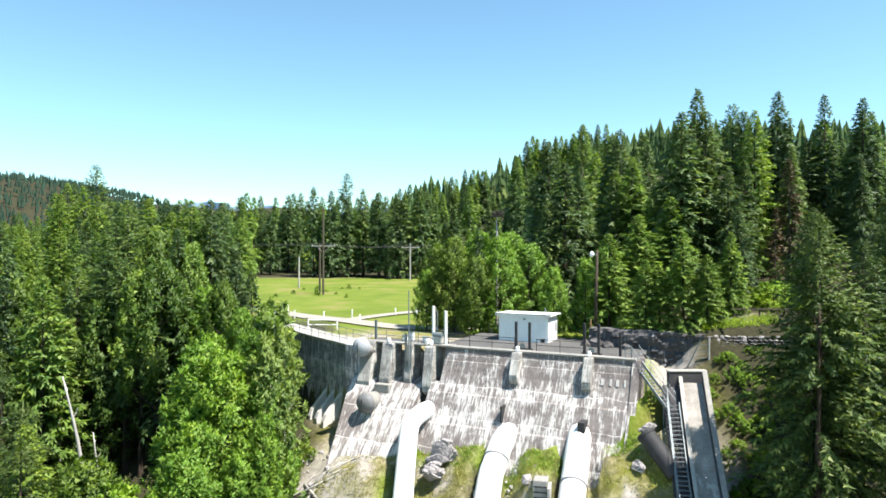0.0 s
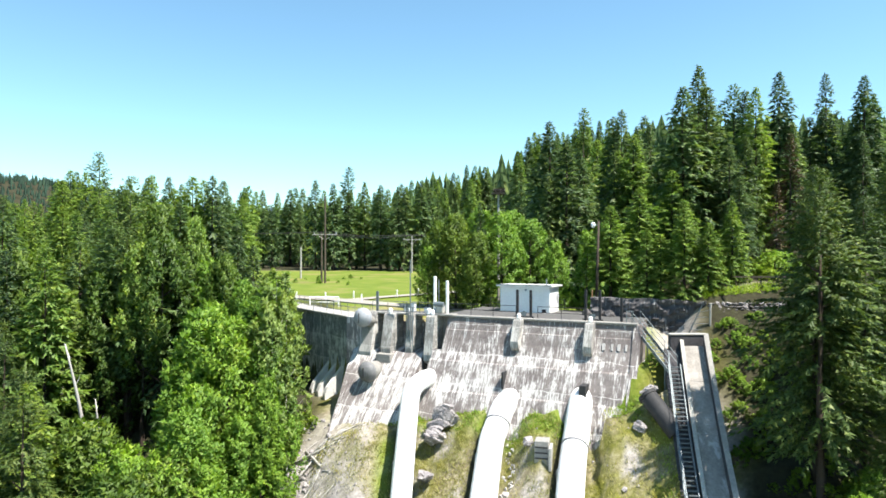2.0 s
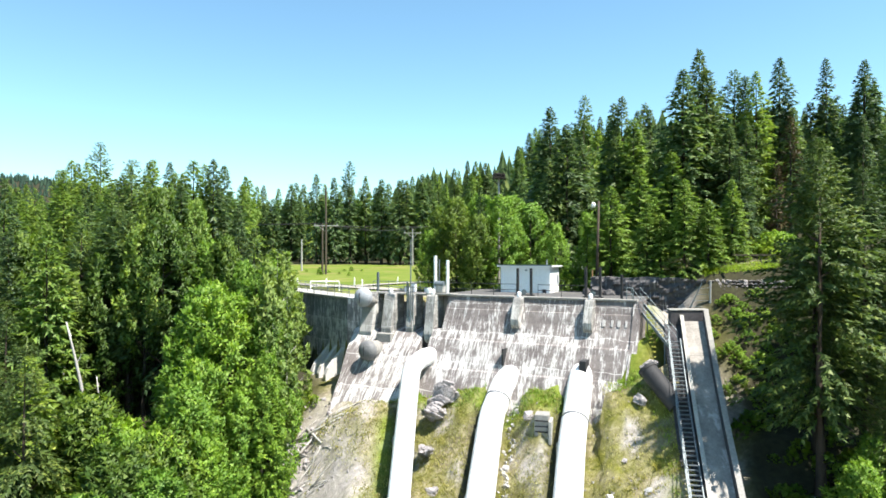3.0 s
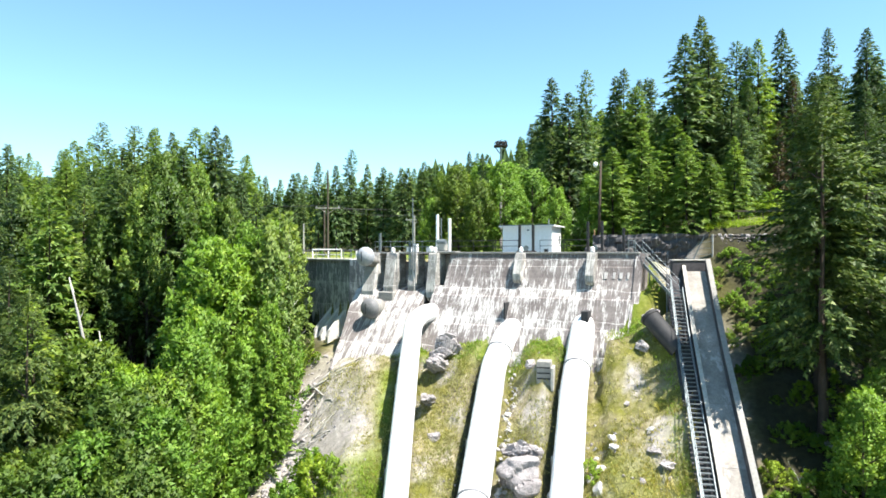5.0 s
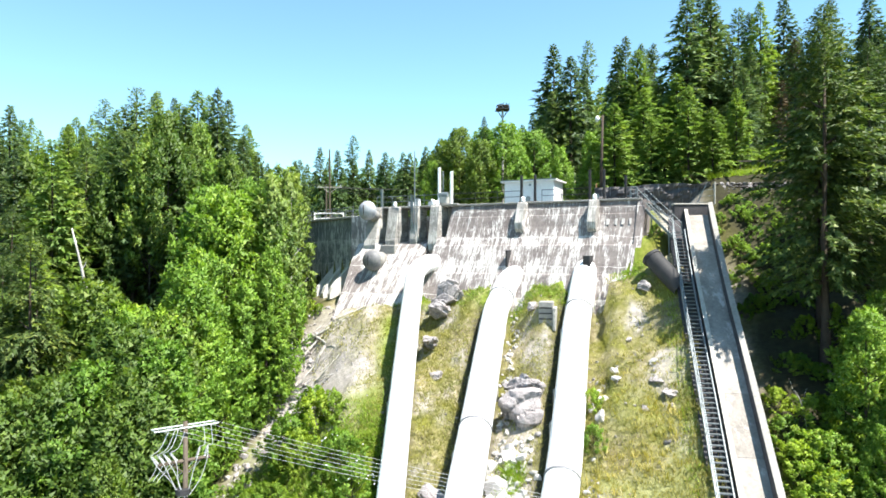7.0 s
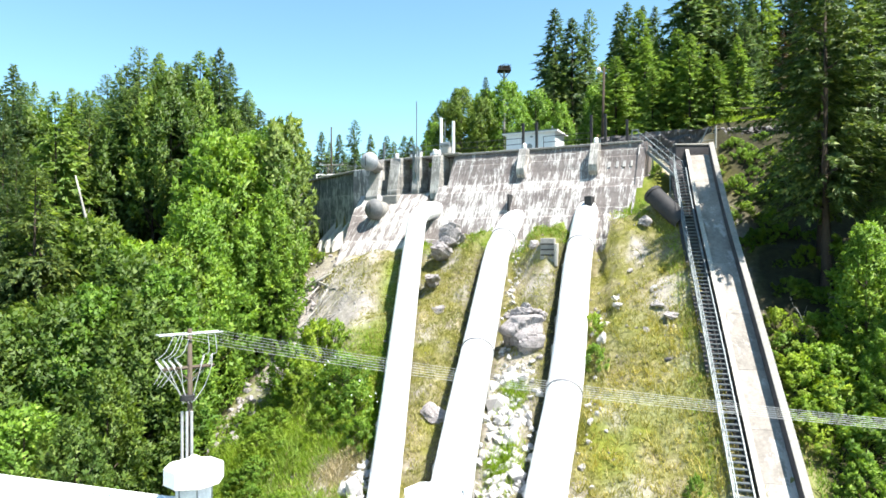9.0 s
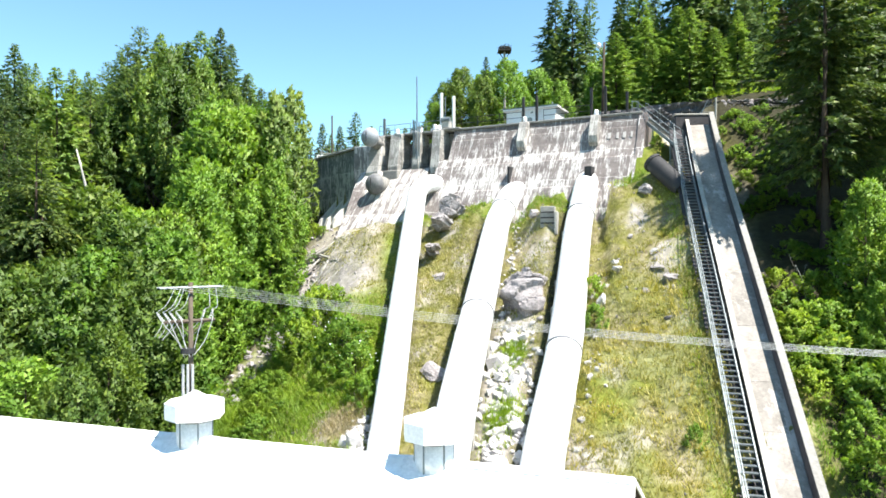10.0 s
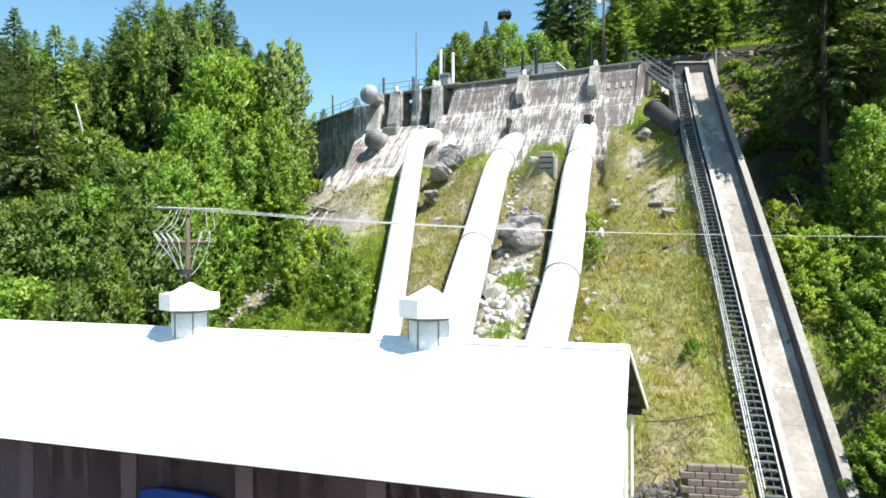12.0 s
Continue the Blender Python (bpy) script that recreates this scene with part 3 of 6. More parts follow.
def pier(u, half, top, front, bottom, name="pier"):
    y0, y1 = front
    bm = prism(bmesh.new(), [(1.3, top), (y0, top), (y0 - 0.12, top - 0.14), (y1, bottom + 0.9), (y1 + 0.05, bottom + 0.35), (y1 + 0.5, bottom), (1.3, bottom)], u - half, u + half)
    for v in bm.verts:
        v.co.x += 0.03 * noise.noise(v.co * 0.7)
        v.co.y += 0.05 * noise.noise(v.co * 0.9 + Vector((3, 0, 0)))
    bmesh.ops.bevel(bm, geom=bm.edges[:], offset=0.035, segments=1, affect="EDGES")
    return part(name, bm, PIERMAT, dam, "weathered grey concrete pier")


for u, half, front, bottom in ((6.43, 0.36, (-0.65, -1.55), 24.35), (12.7, 0.36, (-0.7, -1.6), 24.3), (-1.98, 0.45, (-0.65, -1.35), 22.6), (-4.25, 0.36, (-0.2, -0.9), 23.1), (-6.5, 0.55, (-0.5, -1.3), 22.9), (-8.75, 0.68, (-0.2, -1.4), 22.5)):
    pier(u, half, 27.05, front, bottom)
part("plinth", boxes((-7.2, -5.6, -1.9, 0.6, 21.9, 23.4), bevel=0.06), GREY, dam, "stepped concrete plinth under a pier")
for u in (6.43, 12.7, -1.98, -6.5):
    bm = bmesh.new()
    rod(bm, (u, -0.3, 27.05), (u, -0.3, 27.35), 0.2, 0.17, 12)
    bmesh.ops.create_uvsphere(bm, u_segments=12, v_segments=8, radius=0.19, matrix=pose(u, -0.3, 27.38))
    part("bollard", bm, WHITE, dam, "small white domed bollard", True)
# wing wall, bent upstream
WA, WB, WC = Vector((-9.6, 67.2, 0)), Vector((-14.6, 74.0, 0)), Vector((-21.5, 84.5, 0))


def wing(a, b):
    d = (b - a).normalized()
    q = Matrix.Translation(a) @ d.to_track_quat("X", "Z").to_matrix().to_4x4()
    return q, (b - a).length


for a, b in ((WA, WB), (WB, WC)):
    q, length = wing(a, b)
    part("wing_wall", boxes((0, length, -2.0, 0.0, 16.0, 26.2), bevel=0.04), WING, dam, "upright streaked wall, painted blue-grey for its shade", m=DAM_INV @ q)
    part("walkway", boxes((-0.1, length, -2.6, 0.22, 26.2, 26.42), bevel=0.03), PALE, dam, "pale walkway slab", m=DAM_INV @ q)
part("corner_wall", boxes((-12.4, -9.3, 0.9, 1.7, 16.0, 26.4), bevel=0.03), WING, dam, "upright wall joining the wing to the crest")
for k in range(3):
    q, length = wing(WA, WB)
    bm = prism(bmesh.new(), [(0.0, 21.2), (1.8, 19.2), (2.1, 18.5), (2.1, 16.5), (0.0, 16.5)], 1.3 + 1.55 * k, 1.85 + 1.55 * k)
    part("buttress", bm, BLEACHED, dam, "short sloping buttress bleached pale", m=DAM_INV @ q)

# capped outlets
for u, y, z, r in ((-8.6, -1.9, 26.7, 0.92), (-6.9, -3.75, 22.0, 0.92)):
    cap = thing("outlet_cap", "domed grey steel cap closing an old outlet pipe", "pipe cap", DAM @ pose(u, y, z), "outlet caps")
    bm = bmesh.new()
    bmesh.ops.create_uvsphere(bm, u_segments=28, v_segments=18, radius=r)
    for v in bm.verts:
        v.co.y *= 0.75
    part("dome", bm, PALECAP if z > 25 else DULLCAP, cap, "dull rounded dome", True)
    bm = rod(bmesh.new(), (0, 0.1, 0), (0, 1.6 if z > 25 else 1.5, -0.6 if z > 25 else 0), r * (0.6 if z > 25 else 0.85), seg=28)
    part("collar", bm, GREY, cap, "short concrete collar", True)
    if z < 25:
        part("flange", rod(bmesh.new(), (0, 0.02, 0), (0, 0.16, 0), r * 1.06, seg=32), GREY, cap, "thin flange ring", True)
    part("seam", rods(((0, -r * 0.76, -r * 0.5), (0, -r * 0.76, r * 0.5)), r=0.04), DARKSTEEL, cap)


# ---- penstocks ----
def penstock(pts, r, bands, label, saddles):
    pen = thing("penstock", label, "pipeline", None, "penstocks")
    path = curve_pts(pts, 8)
    part("pipe", tube(bmesh.new(), path, r, 36), PIPE, pen, "smooth white-painted steel pipe", True)
    for frac in bands + saddles:
        i = max(j for j in range(len(path) - 1) if path[j].y >= frac)
        t = (path[i].y - frac) / (path[i].y - path[i + 1].y)
        p, w = path[i].lerp(path[i + 1], t), (path[i + 1] - path[i]).normalized()
        if frac in bands:
            part("band", rod(bmesh.new(), p - w * 0.09, p + w * 0.09, r * 1.04, seg=36), BAND, pen, "grey riveted joint band", True)
        else:
            q = Matrix.Translation(p) @ Matrix.Rotation(math.atan2(w.y, w.x) - math.pi / 2, 4, "Z")
            bm = boxes((-r * 0.9, r * 1.16, -0.3, 0.3, -r * 2.4, -r * 0.3), bevel=0.05)
            part("saddle", bm, PALE, pen, "pale concrete saddle", m=q)
    return pen


penstock(PEN_1, 0.78, [], "slender white steel penstock running down the slope", [50.0, 43.0, 36.0, 30.0])
penstock(PEN_2, 0.99, [53.2, 39.9], "wide white steel penstock running down the slope", [51.0, 45.0, 38.5, 32.0])
penstock(PEN_3, 0.98, [49.1, 36.1], "wide white steel penstock running down the slope", [47.6, 42.4, 40.0, 34.0])


# ---- concrete chute and steel stair ----
chute = thing("chute", "concrete chute with weathered side walls down the hillside", "chute")


def swept(pts, outline):
    """A closed outline (across, up) carried along a line of points, kept upright."""
    bm = bmesh.new()
    rings = []
    for i, p in enumerate(pts):
        a, b = Vector(pts[max(i - 1, 0)]), Vector(pts[min(i + 1, len(pts) - 1)])
        d = b - a
        side = Vector((-d.y, d.x, 0)).normalized()
        rings.append([bm.verts.new(Vector(p) + side * o[0] + Vector((0, 0, o[1]))) for o in outline])
    n = len(outline)
    for a, b in zip(rings, rings[1:]):
        for k in range(n):
            bm.faces.new((a[k], a[(k + 1) % n], b[(k + 1) % n], b[k]))
    bm.faces.new(rings[0])
    bm.faces.new(rings[-1])
    return bm


chute_line = [tuple(p) for p in curve_pts(CH, 6)]
# across is positive to the east for a line that runs towards the viewer
for k in range(0, len(chute_line) - 3, 3):
    seg = [Vector(p) for p in chute_line[k:k + 4]]
    seg[-1] = seg[-2].lerp(seg[-1], 0.985)
    part("bed_slab", swept([tuple(p) for p in seg], [(-0.75, 0), (0.75, 0), (0.75, -0.9), (-0.75, -0.9)]), BED, chute, "pale worn concrete bed slab")
# wall faces carry painted shade; the separate tops keep the lit tone
part("side_wall", swept(chute_line, [(-0.99, 0.42), (-0.745, 0.4), (-0.745, -1.6), (-0.99, -1.6)]), SHADEWALL, chute, "low kerb wall painted dark for shade")
part("coping", swept(chute_line, [(-1.0, 0.5), (-0.72, 0.47), (-0.735, 0.403), (-0.995, 0.423)]), PALE, chute, "pale worn kerb top")
part("side_wall", swept(chute_line, [(0.73, 0.9), (1.06, 0.92), (1.06, -2.2), (0.73, -2.2)]), SHADEWALL, chute, "higher side wall painted dark for shade")
part("coping", swept(chute_line, [(0.74, 0.97), (1.09, 1.0), (1.07, 0.923), (0.735, 0.903)]), GREY, chute, "weathered top of the side wall")
# dark slab added below the treads to stand for shade
part("stair_shade", swept(chute_line, [(-2.2, -0.25), (-1.0, -0.3), (-1.0, -1.2), (-2.2, -1.2)]), SHADEWALL, chute, "added dark slab that paints shade under the stair")
part("head_wall", boxes((17.6, 20.55, 51.8, 52.3, 22.0, 26.4), bevel=0.05), SHADEWALL, chute)
part("coping", boxes((17.55, 20.6, 51.75, 52.35, 26.403, 26.53), bevel=0.03), PALE, chute, "pale coping of the head wall")

# ---- powerhouse ----
house = thing("powerhouse", "brick powerhouse with a white metal gable roof", "powerhouse", HOUSE)
PITCH = 3.02 / 5.5
RIDGE = 9.13


def skew(bm):
    # the east end is not quite square to the ridge
    for v in bm.verts:
        if v.co.x > -3:
            v.co.x += 0.085 * max(0.0, v.co.y)
    return bm


def roof_half(sign, run):
    th = 0.035
    o = [(0, RIDGE), (sign * run, RIDGE - PITCH * run), (sign * run, RIDGE - PITCH * run - th), (0, RIDGE - th)]
    return skew(prism(bmesh.new(), o, -42, 0.0))


part("roof", roof_half(-1, 5.12), ROOFMAT, house, "bright white front roof slope")
part("roof", roof_half(1, 5.5), ROOFMAT, house, "white back roof slope")


def ventilator(x):
    v = thing("roof_ventilator", "round white metal roof ventilator with a conical cap", "ventilator", HOUSE @ pose(x, 0, RIDGE), "ventilators on the ridge")
    part("barrel", rod(bmesh.new(), (0, 0, -0.9), (0, 0, 0.75), 0.64, seg=24), VENTMAT, v, "blue-grey weathered barrel", True)
    part("dark_band", rod(bmesh.new(), (0, 0, 0.6), (0, 0, 0.7), 0.655, seg=24, caps=False), DULLCAP, v, "dark line under the rim", True)
    for k in range(6):
        a_ = k * math.tau / 6 + 0.3
        part("strap", boxes((-0.025, 0.025, -0.012, 0.012, -0.3, 0.62)), STEEL, v, "thin rusty strap", m=pose(0.65 * math.cos(a_), 0.65 * math.sin(a_), 0, 0, 0, math.degrees(a_) + 90))
    bm = bmesh.new()
    rod(bm, (0, 0, 0.72), (0, 0, 1.3), 1.04, seg=8, caps=False)
    part("rim", bm, WHITE, v, "broad eight-sided white rim")
    part("cone", rod(bmesh.new(), (0, 0, 1.15), (0, 0, 1.68), 1.01, 0.04, seg=8), WHITE, v, "shallow white cone")
    bm = bmesh.new()
    prism(bm, [(-1.0, -0.6), (-1.0, -0.5), (0, 0.07), (1.0, -0.5), (1.0, -0.6), (0, -0.05)], -1.0, 1.0)
    part("flashing", bm, VENTMAT, v, "folded metal flashing")
    return v


ventilator(-15.4)
ventilator(-6.2)

# ---- shed ----
shed = thing("shed", "small white-painted shed with a flat overhanging roof", "shed", DAM @ pose(2.2, 6.15, 27.06))
part("wall", boxes((0, 5.0, 0, 0.12, 0, 2.5), (0, 0.12, 0.12, 3.0, 0, 2.5), (4.88, 5.0, 0.12, 3.0, 0, 2.5), (0.12, 4.88, 2.88, 3.0, 0, 2.5)), WHITE, shed, "white boarded wall")
part("roof", prism(bmesh.new(), [(-0.3, 2.68), (-0.3, 2.5), (3.35, 2.5), (3.35, 2.6)], -0.3, 5.3), WHITE, shed, "shallow white roof with a deep fascia")
part("drip_edge", boxes((-0.33, 5.33, -0.33, -0.303, 2.62, 2.7)), STEEL, shed, "thin metal drip edge")


# ---- trees ----
def quads_mesh(name, verts, faces, material):
    me = bpy.data.meshes.new(name)
    me.from_pydata(verts, [], faces)
    me.materials.append(material)
    return me


def foliage_mesh(name, base, along, half, normal, material):
    """Pointed blades, each one triangle, shaded with the roundness of the crown that they make up."""
    n = len(base)
    verts = np.empty((n, 3, 3))
    verts[:, 0], verts[:, 1], verts[:, 2] = base - half, base + half, base + along
    normal = normal / np.maximum(np.linalg.norm(normal, axis=1), 1e-6)[:, None]
    flip = np.einsum("ij,ij->i", np.cross(half, along), normal) < 0
    verts[flip] = verts[flip][:, [1, 0, 2]]
    me = bpy.data.meshes.new(name)
    me.vertices.add(3 * n)
    me.vertices.foreach_set("co", verts.ravel().astype(np.float32))
    me.loops.add(3 * n)
    me.loops.foreach_set("vertex_index", np.arange(3 * n, dtype=np.int32))
    me.polygons.add(n)
    me.polygons.foreach_set("loop_start", np.arange(0, 3 * n, 3, dtype=np.int32))
    me.polygons.foreach_set("use_smooth", [True] * n)
    me.update()
    me.validate()
    me.normals_split_custom_set_from_vertices(np.repeat(normal, 3, axis=0).tolist())
    me.materials.append(material)
    return me


def unit(v):
    return v / np.maximum(np.linalg.norm(v, axis=-1), 1e-6)[..., None]


def conifer_crown(seed, height, spread, material, boughs=420, start=0.1, droop=0.3, full=0.8, size=1.0, gaps=0.4, tiers=0.0):
    """Needle sprays ranked along boughs that rise at the top and droop lower down; bare sectors and uneven reach."""
    rng = np.random.default_rng(seed)
    base, along, half, normal = [], [], [], []
    bare = [(rng.uniform(0, math.tau), rng.uniform(start, 0.85)) for _ in range(9)]
    for b in range(boughs):
        t = (b + rng.random()) / boughs
        f = start + (1 - start) * t ** 0.93
        if tiers:
            f = f + 0.4 / tiers * math.sin(math.tau * f * tiers)
        ang = b * 2.399 + rng.uniform(-0.5, 0.5)
        if any(abs((ang - a + math.pi) % math.tau - math.pi) < 0.75 and abs(f - g) < 0.06 for a, g in bare) and rng.random() < gaps:
            continue
        lump = 1 + 0.5 * noise.noise((math.cos(ang) * 1.3 + seed, math.sin(ang) * 1.3, f * 9))
        reach = (spread * max(0.0, 1 - f) ** full * rng.uniform(0.6, 1.12) * lump + 0.12) * min(1.0, 0.5 + 3.5 * (f - start))
        lift = 0.95 * f - 0.3
        n = max(3, int(reach / (0.36 * size)))
        s = (np.arange(n) + rng.uniform(0.3, 1.0, n)) / n * 0.78 + 0.22
        r = reach * s
        out = np.array([math.cos(ang), math.sin(ang), 0.0])
        p = out[None] * r[:, None]
        p[:, 2] = height * f + lift * r - droop * r * s + rng.normal(0, 0.06, n)
        p = np.concatenate([p, p, p[-1:], p[n // 2:n // 2 + 1]])
        side = np.concatenate([np.ones(n), -np.ones(n), [0.0, 0.3]])
        m = len(p)
        yaw_ = ang + side * rng.uniform(0.3, 1.05, m)
        tilt = lift * 0.7 - droop * 0.9 * np.concatenate([s, s, [1.0, 0.5]]) + rng.uniform(-0.85, 0.2, m)
        top = 0.38 + 0.62 * min(1.0, (1 - f) / 0.3)
        ln = size * top * rng.uniform(0.48, 0.95, m)
        d = np.stack([np.cos(yaw_) * np.cos(tilt), np.sin(yaw_) * np.cos(tilt), np.sin(tilt)], 1)
        roll_ = rng.uniform(-1.0, 1.0, m)
        w = np.stack([-np.sin(yaw_) * np.cos(roll_), np.cos(yaw_) * np.cos(roll_), np.sin(roll_)], 1)
        base.append(p)
        along.append(d * ln[:, None])
        half.append(w * (0.17 * size * top * rng.uniform(0.75, 1.25, m))[:, None])
        normal.append(out[None] * 0.62 + np.array([0, 0, 0.62]) + d * 0.3 + rng.normal(0, 0.32, (m, 3)))
    base.append(np.array([[0, 0, height - 0.75], [0, 0, height - 1.1]]))
    along.append(np.array([[0, 0, 0.95], [0.05, 0, 0.9]]))
    half.append(np.array([[0.09, 0, 0], [0, 0.14, 0]]))
    normal.append(np.array([[0.3, -0.5, 0.6], [0.3, -0.5, 0.6]]))
    return foliage_mesh("crown", np.concatenate(base), np.concatenate(along), np.concatenate(half), np.concatenate(normal), material)


def trunk_mesh(seed, height, r, material, limbs=0, spread=1.0, lean=0.0):
    rng = np.random.default_rng(seed)
    bm = bmesh.new()
    pts, rad = [], []
    for i in range(6):
        f = i / 5
        pts.append((lean * f * f * height + rng.normal(0, 0.03), rng.normal(0, 0.03), -0.8 + (height + 0.8) * f))
        rad.append(r * (1 - 0.9 * f) * (1.35 if i == 0 else 1))
    tube(bm, pts, rad, 6, False)
    for k in range(limbs):
        f = 0.25 + 0.6 * k / max(1, limbs)
        ang = k * 2.4 + rng.uniform(-0.4, 0.4)
        ln = spread * (1.05 - 0.6 * f) * rng.uniform(0.7, 1.1)
        a = Vector((0, 0, f * height))
        tip = a + Vector((math.cos(ang) * ln, math.sin(ang) * ln, ln * 0.75))
        tube(bm, [a, a.lerp(tip, 0.5) + Vector((0, 0, -0.08 * ln)), tip], [r * 0.4 * (1 - f * 0.6), r * 0.22, 0.015], 4, False)
    return finish("trunk", bm, material, True)


def broad_crown(seed, height, spread, material, shoots=95, leaves=100, leaf=0.12, base=0.1, shape=0.5, upright=0.55, airy=0.3):
    """Leaf blades along many rising shoots that fill a lobed crown; ragged outline with leaders and gaps."""
    rng = np.random.default_rng(seed)
    pos, along, half, normal = [], [], [], []
    lobes = [(rng.uniform(0, math.tau), rng.uniform(0.1, 0.95), rng.uniform(0.6, 1.3)) for _ in range(11)]
    for c in range(shoots):
        f = ((c + rng.random()) / shoots) ** 0.85
        ang = c * 2.399 + rng.uniform(-0.6, 0.6)
        prof = math.sin(math.pi * min(1, f * 0.88 + 0.12) ** shape * 0.96) ** 0.75
        amp = 1.0
        for la, lf, lv in lobes:
            dd = abs((ang - la + math.pi) % math.tau - math.pi)
            amp += (lv - 1) * math.exp(-(dd / 0.55) ** 2 - ((f - lf) / 0.18) ** 2)
        r = spread * prof * amp * rng.uniform(0.5, 1.0) ** 0.6
        out = np.array([math.cos(ang), math.sin(ang), 0.0])
        tip = out * r + np.array([0, 0, height * (base + (1 - base) * f)])
        elev = upright + 0.6 * f + rng.uniform(-0.25, 0.25)
        axis = out * math.cos(elev) + np.array([0, 0, math.sin(elev)])
        ln = spread * rng.uniform(0.35, 0.62) * (1.1 - 0.35 * f)
        s = rng.random(leaves) ** 0.75
        wob = unit(rng.normal(0, 1, (leaves, 3)))
        fat = spread * 0.115 * (0.35 + 1.0 * np.sin(math.pi * np.clip(s * 0.9 + 0.08, 0, 1)))
        q = wob * (rng.random(leaves) ** 0.45 * fat)[:, None]
        p = tip + axis[None] * ((s - 0.8) * ln)[:, None] + q
        d = unit(axis[None] * 0.5 + wob * 0.6 + rng.normal(0, 0.55, (leaves, 3)) + np.array([0, 0, -0.15]))
        w = unit(np.cross(d, rng.normal(0, 1, (leaves, 3))))
        sz = leaf * rng.uniform(0.65, 1.45, leaves)
        pos.append(p)
        along.append(d * (2.1 * sz)[:, None])
        half.append(w * (0.72 * sz)[:, None])
        normal.append(out[None] * 0.6 + wob * 0.6 + np.array([0, 0, 0.35 + 0.5 * f]) + rng.normal(0, airy, (leaves, 3)))
    return foliage_mesh("crown", np.concatenate(pos), np.concatenate(along), np.concatenate(half), np.concatenate(normal), material)


def make_tree(name, label, category, group, crown, trunk):
    t = thing(name, label, category, None, group)
    for nm, me in (("trunk", trunk), ("crown", crown)):
        o = new(nm, me)
        o.parent = t
    return t


MODEL_H = 20.0
CON = [conifer_crown(11 + k, MODEL_H, sp, FIR if k < 2 else CONIFER, n, st, dr, fu, sz, ga) for k, (sp, n, st, dr, fu, sz, ga) in enumerate(((4.3, 400, 0.06, 0.3, 0.85, 0.95, 0.5), (3.7, 360, 0.1, 0.22, 0.72, 0.95, 0.7), (4.8, 420, 0.05, 0.35, 0.9, 0.95, 0.5), (4.0, 250, 0.3, 0.05, 0.55, 0.95, 0.9)))]
LAR = [conifer_crown(31 + k, MODEL_H, sp, LARCH, 380, 0.05, 0.15, 0.75, 0.95, 0.5) for k, sp in enumerate((4.4, 3.9))]
FARC = [conifer_crown(91 + k, MODEL_H, sp, mt, 190, 0.08, 0.3, 0.85, 1.45, 0.5) for k, (sp, mt) in enumerate(((4.0, CONIFER), (3.4, CONIFER), (3.8, LARCH)))]
YNG = conifer_crown(37, MODEL_H, 5.4, BRIGHT, 520, 0.04, 0.0, 0.72, 0.85, 0.4)
BRN = conifer_crown(41, MODEL_H, 3.2, BROWNED, 190, 0.15, 0.2, 0.7, 1.0, 0.8)
DENSE = [conifer_crown(51 + k, MODEL_H, sp, DARKFIR, 760, st, dr, 0.62, 0.52, 0.8, ti) for k, (sp, st, dr, ti) in enumerate(((5.2, 0.24, 0.25, 0), (4.6, 0.06, 0.5, 8)))]
CTRUNK = trunk_mesh(5, MODEL_H * 0.96, 0.3, BARK, 6, 1.6)
BRD = [broad_crown(61 + k, 12.0, sp, mt, sh, 68, lf, 0.06, shp, up) for k, (sp, mt, sh, lf, shp, up) in enumerate(((3.1, BROAD, 150, 0.112, 0.66, 0.55), (3.1, BRIGHT, 150, 0.105, 0.66, 0.5), (3.5, BROAD, 160, 0.115, 0.74, 0.5), (3.3, BRIGHT, 150, 0.105, 0.72, 0.55)))]
TALL = [broad_crown(65 + k, 12.0, 2.5, mt, 110, 62, 0.105, 0.42, 0.8, 0.6) for k, mt in enumerate((BROAD, LARCH))]
BIRCH = broad_crown(71, 12.0, 2.0, SILVER, 44, 62, 0.115, 0.25, 0.7, 0.9)
BTRUNK = trunk_mesh(6, 11.0, 0.2, BARK, 8, 3.0)
PTRUNK = trunk_mesh(7, 11.6, 0.13, PALEBARK, 9, 1.8)
BUSH = [broad_crown(81 + k, 2.4, 1.5, mt, 30, 84, 0.066, 0.02, 0.6, 0.6) for k, mt in enumerate((BUSHLEAF, BUSHLEAF, LUSH))]
UTRUNK = trunk_mesh(8, 1.9, 0.06, BARK, 8, 1.1)

conifers = [make_tree("conifer", "tall dark green conifer on the wooded hill", "tree", "conifers", c, CTRUNK) for c in CON]
larches = [make_tree("conifer", "light green conifer among darker trees", "tree", "conifers", c, CTRUNK) for c in LAR]
distant = [make_tree("conifer", "far conifer at the edge of the woods", "tree", "conifers", c, CTRUNK) for c in FARC]
young = make_tree("conifer", "young bright green feathery conifer on the slope", "tree", "conifers", YNG, CTRUNK)
browned = make_tree("conifer", "conifer with browned thin needles", "tree", "conifers", BRN, CTRUNK)
dense = [make_tree("conifer", "large dark conifer with drooping branches beside the chute", "tree", "conifers", c, CTRUNK) for c in DENSE]
broads = [make_tree("deciduous_tree", "leafy green deciduous tree on the valley slope", "tree", "deciduous trees", c, BTRUNK) for c in BRD]
tall = [make_tree("deciduous_tree", "tall deciduous tree with a high crown on a bare trunk", "tree", "deciduous trees", c, BTRUNK) for c in TALL]
birch = make_tree("birch_tree", "slender pale-barked birch with thin grey-green leaves", "tree", "deciduous trees", BIRCH, PTRUNK)
bushes = [make_tree("bush", "bright green leafy bush on the slope", "bush", "bushes", c, UTRUNK) for c in BUSH]
used = set()


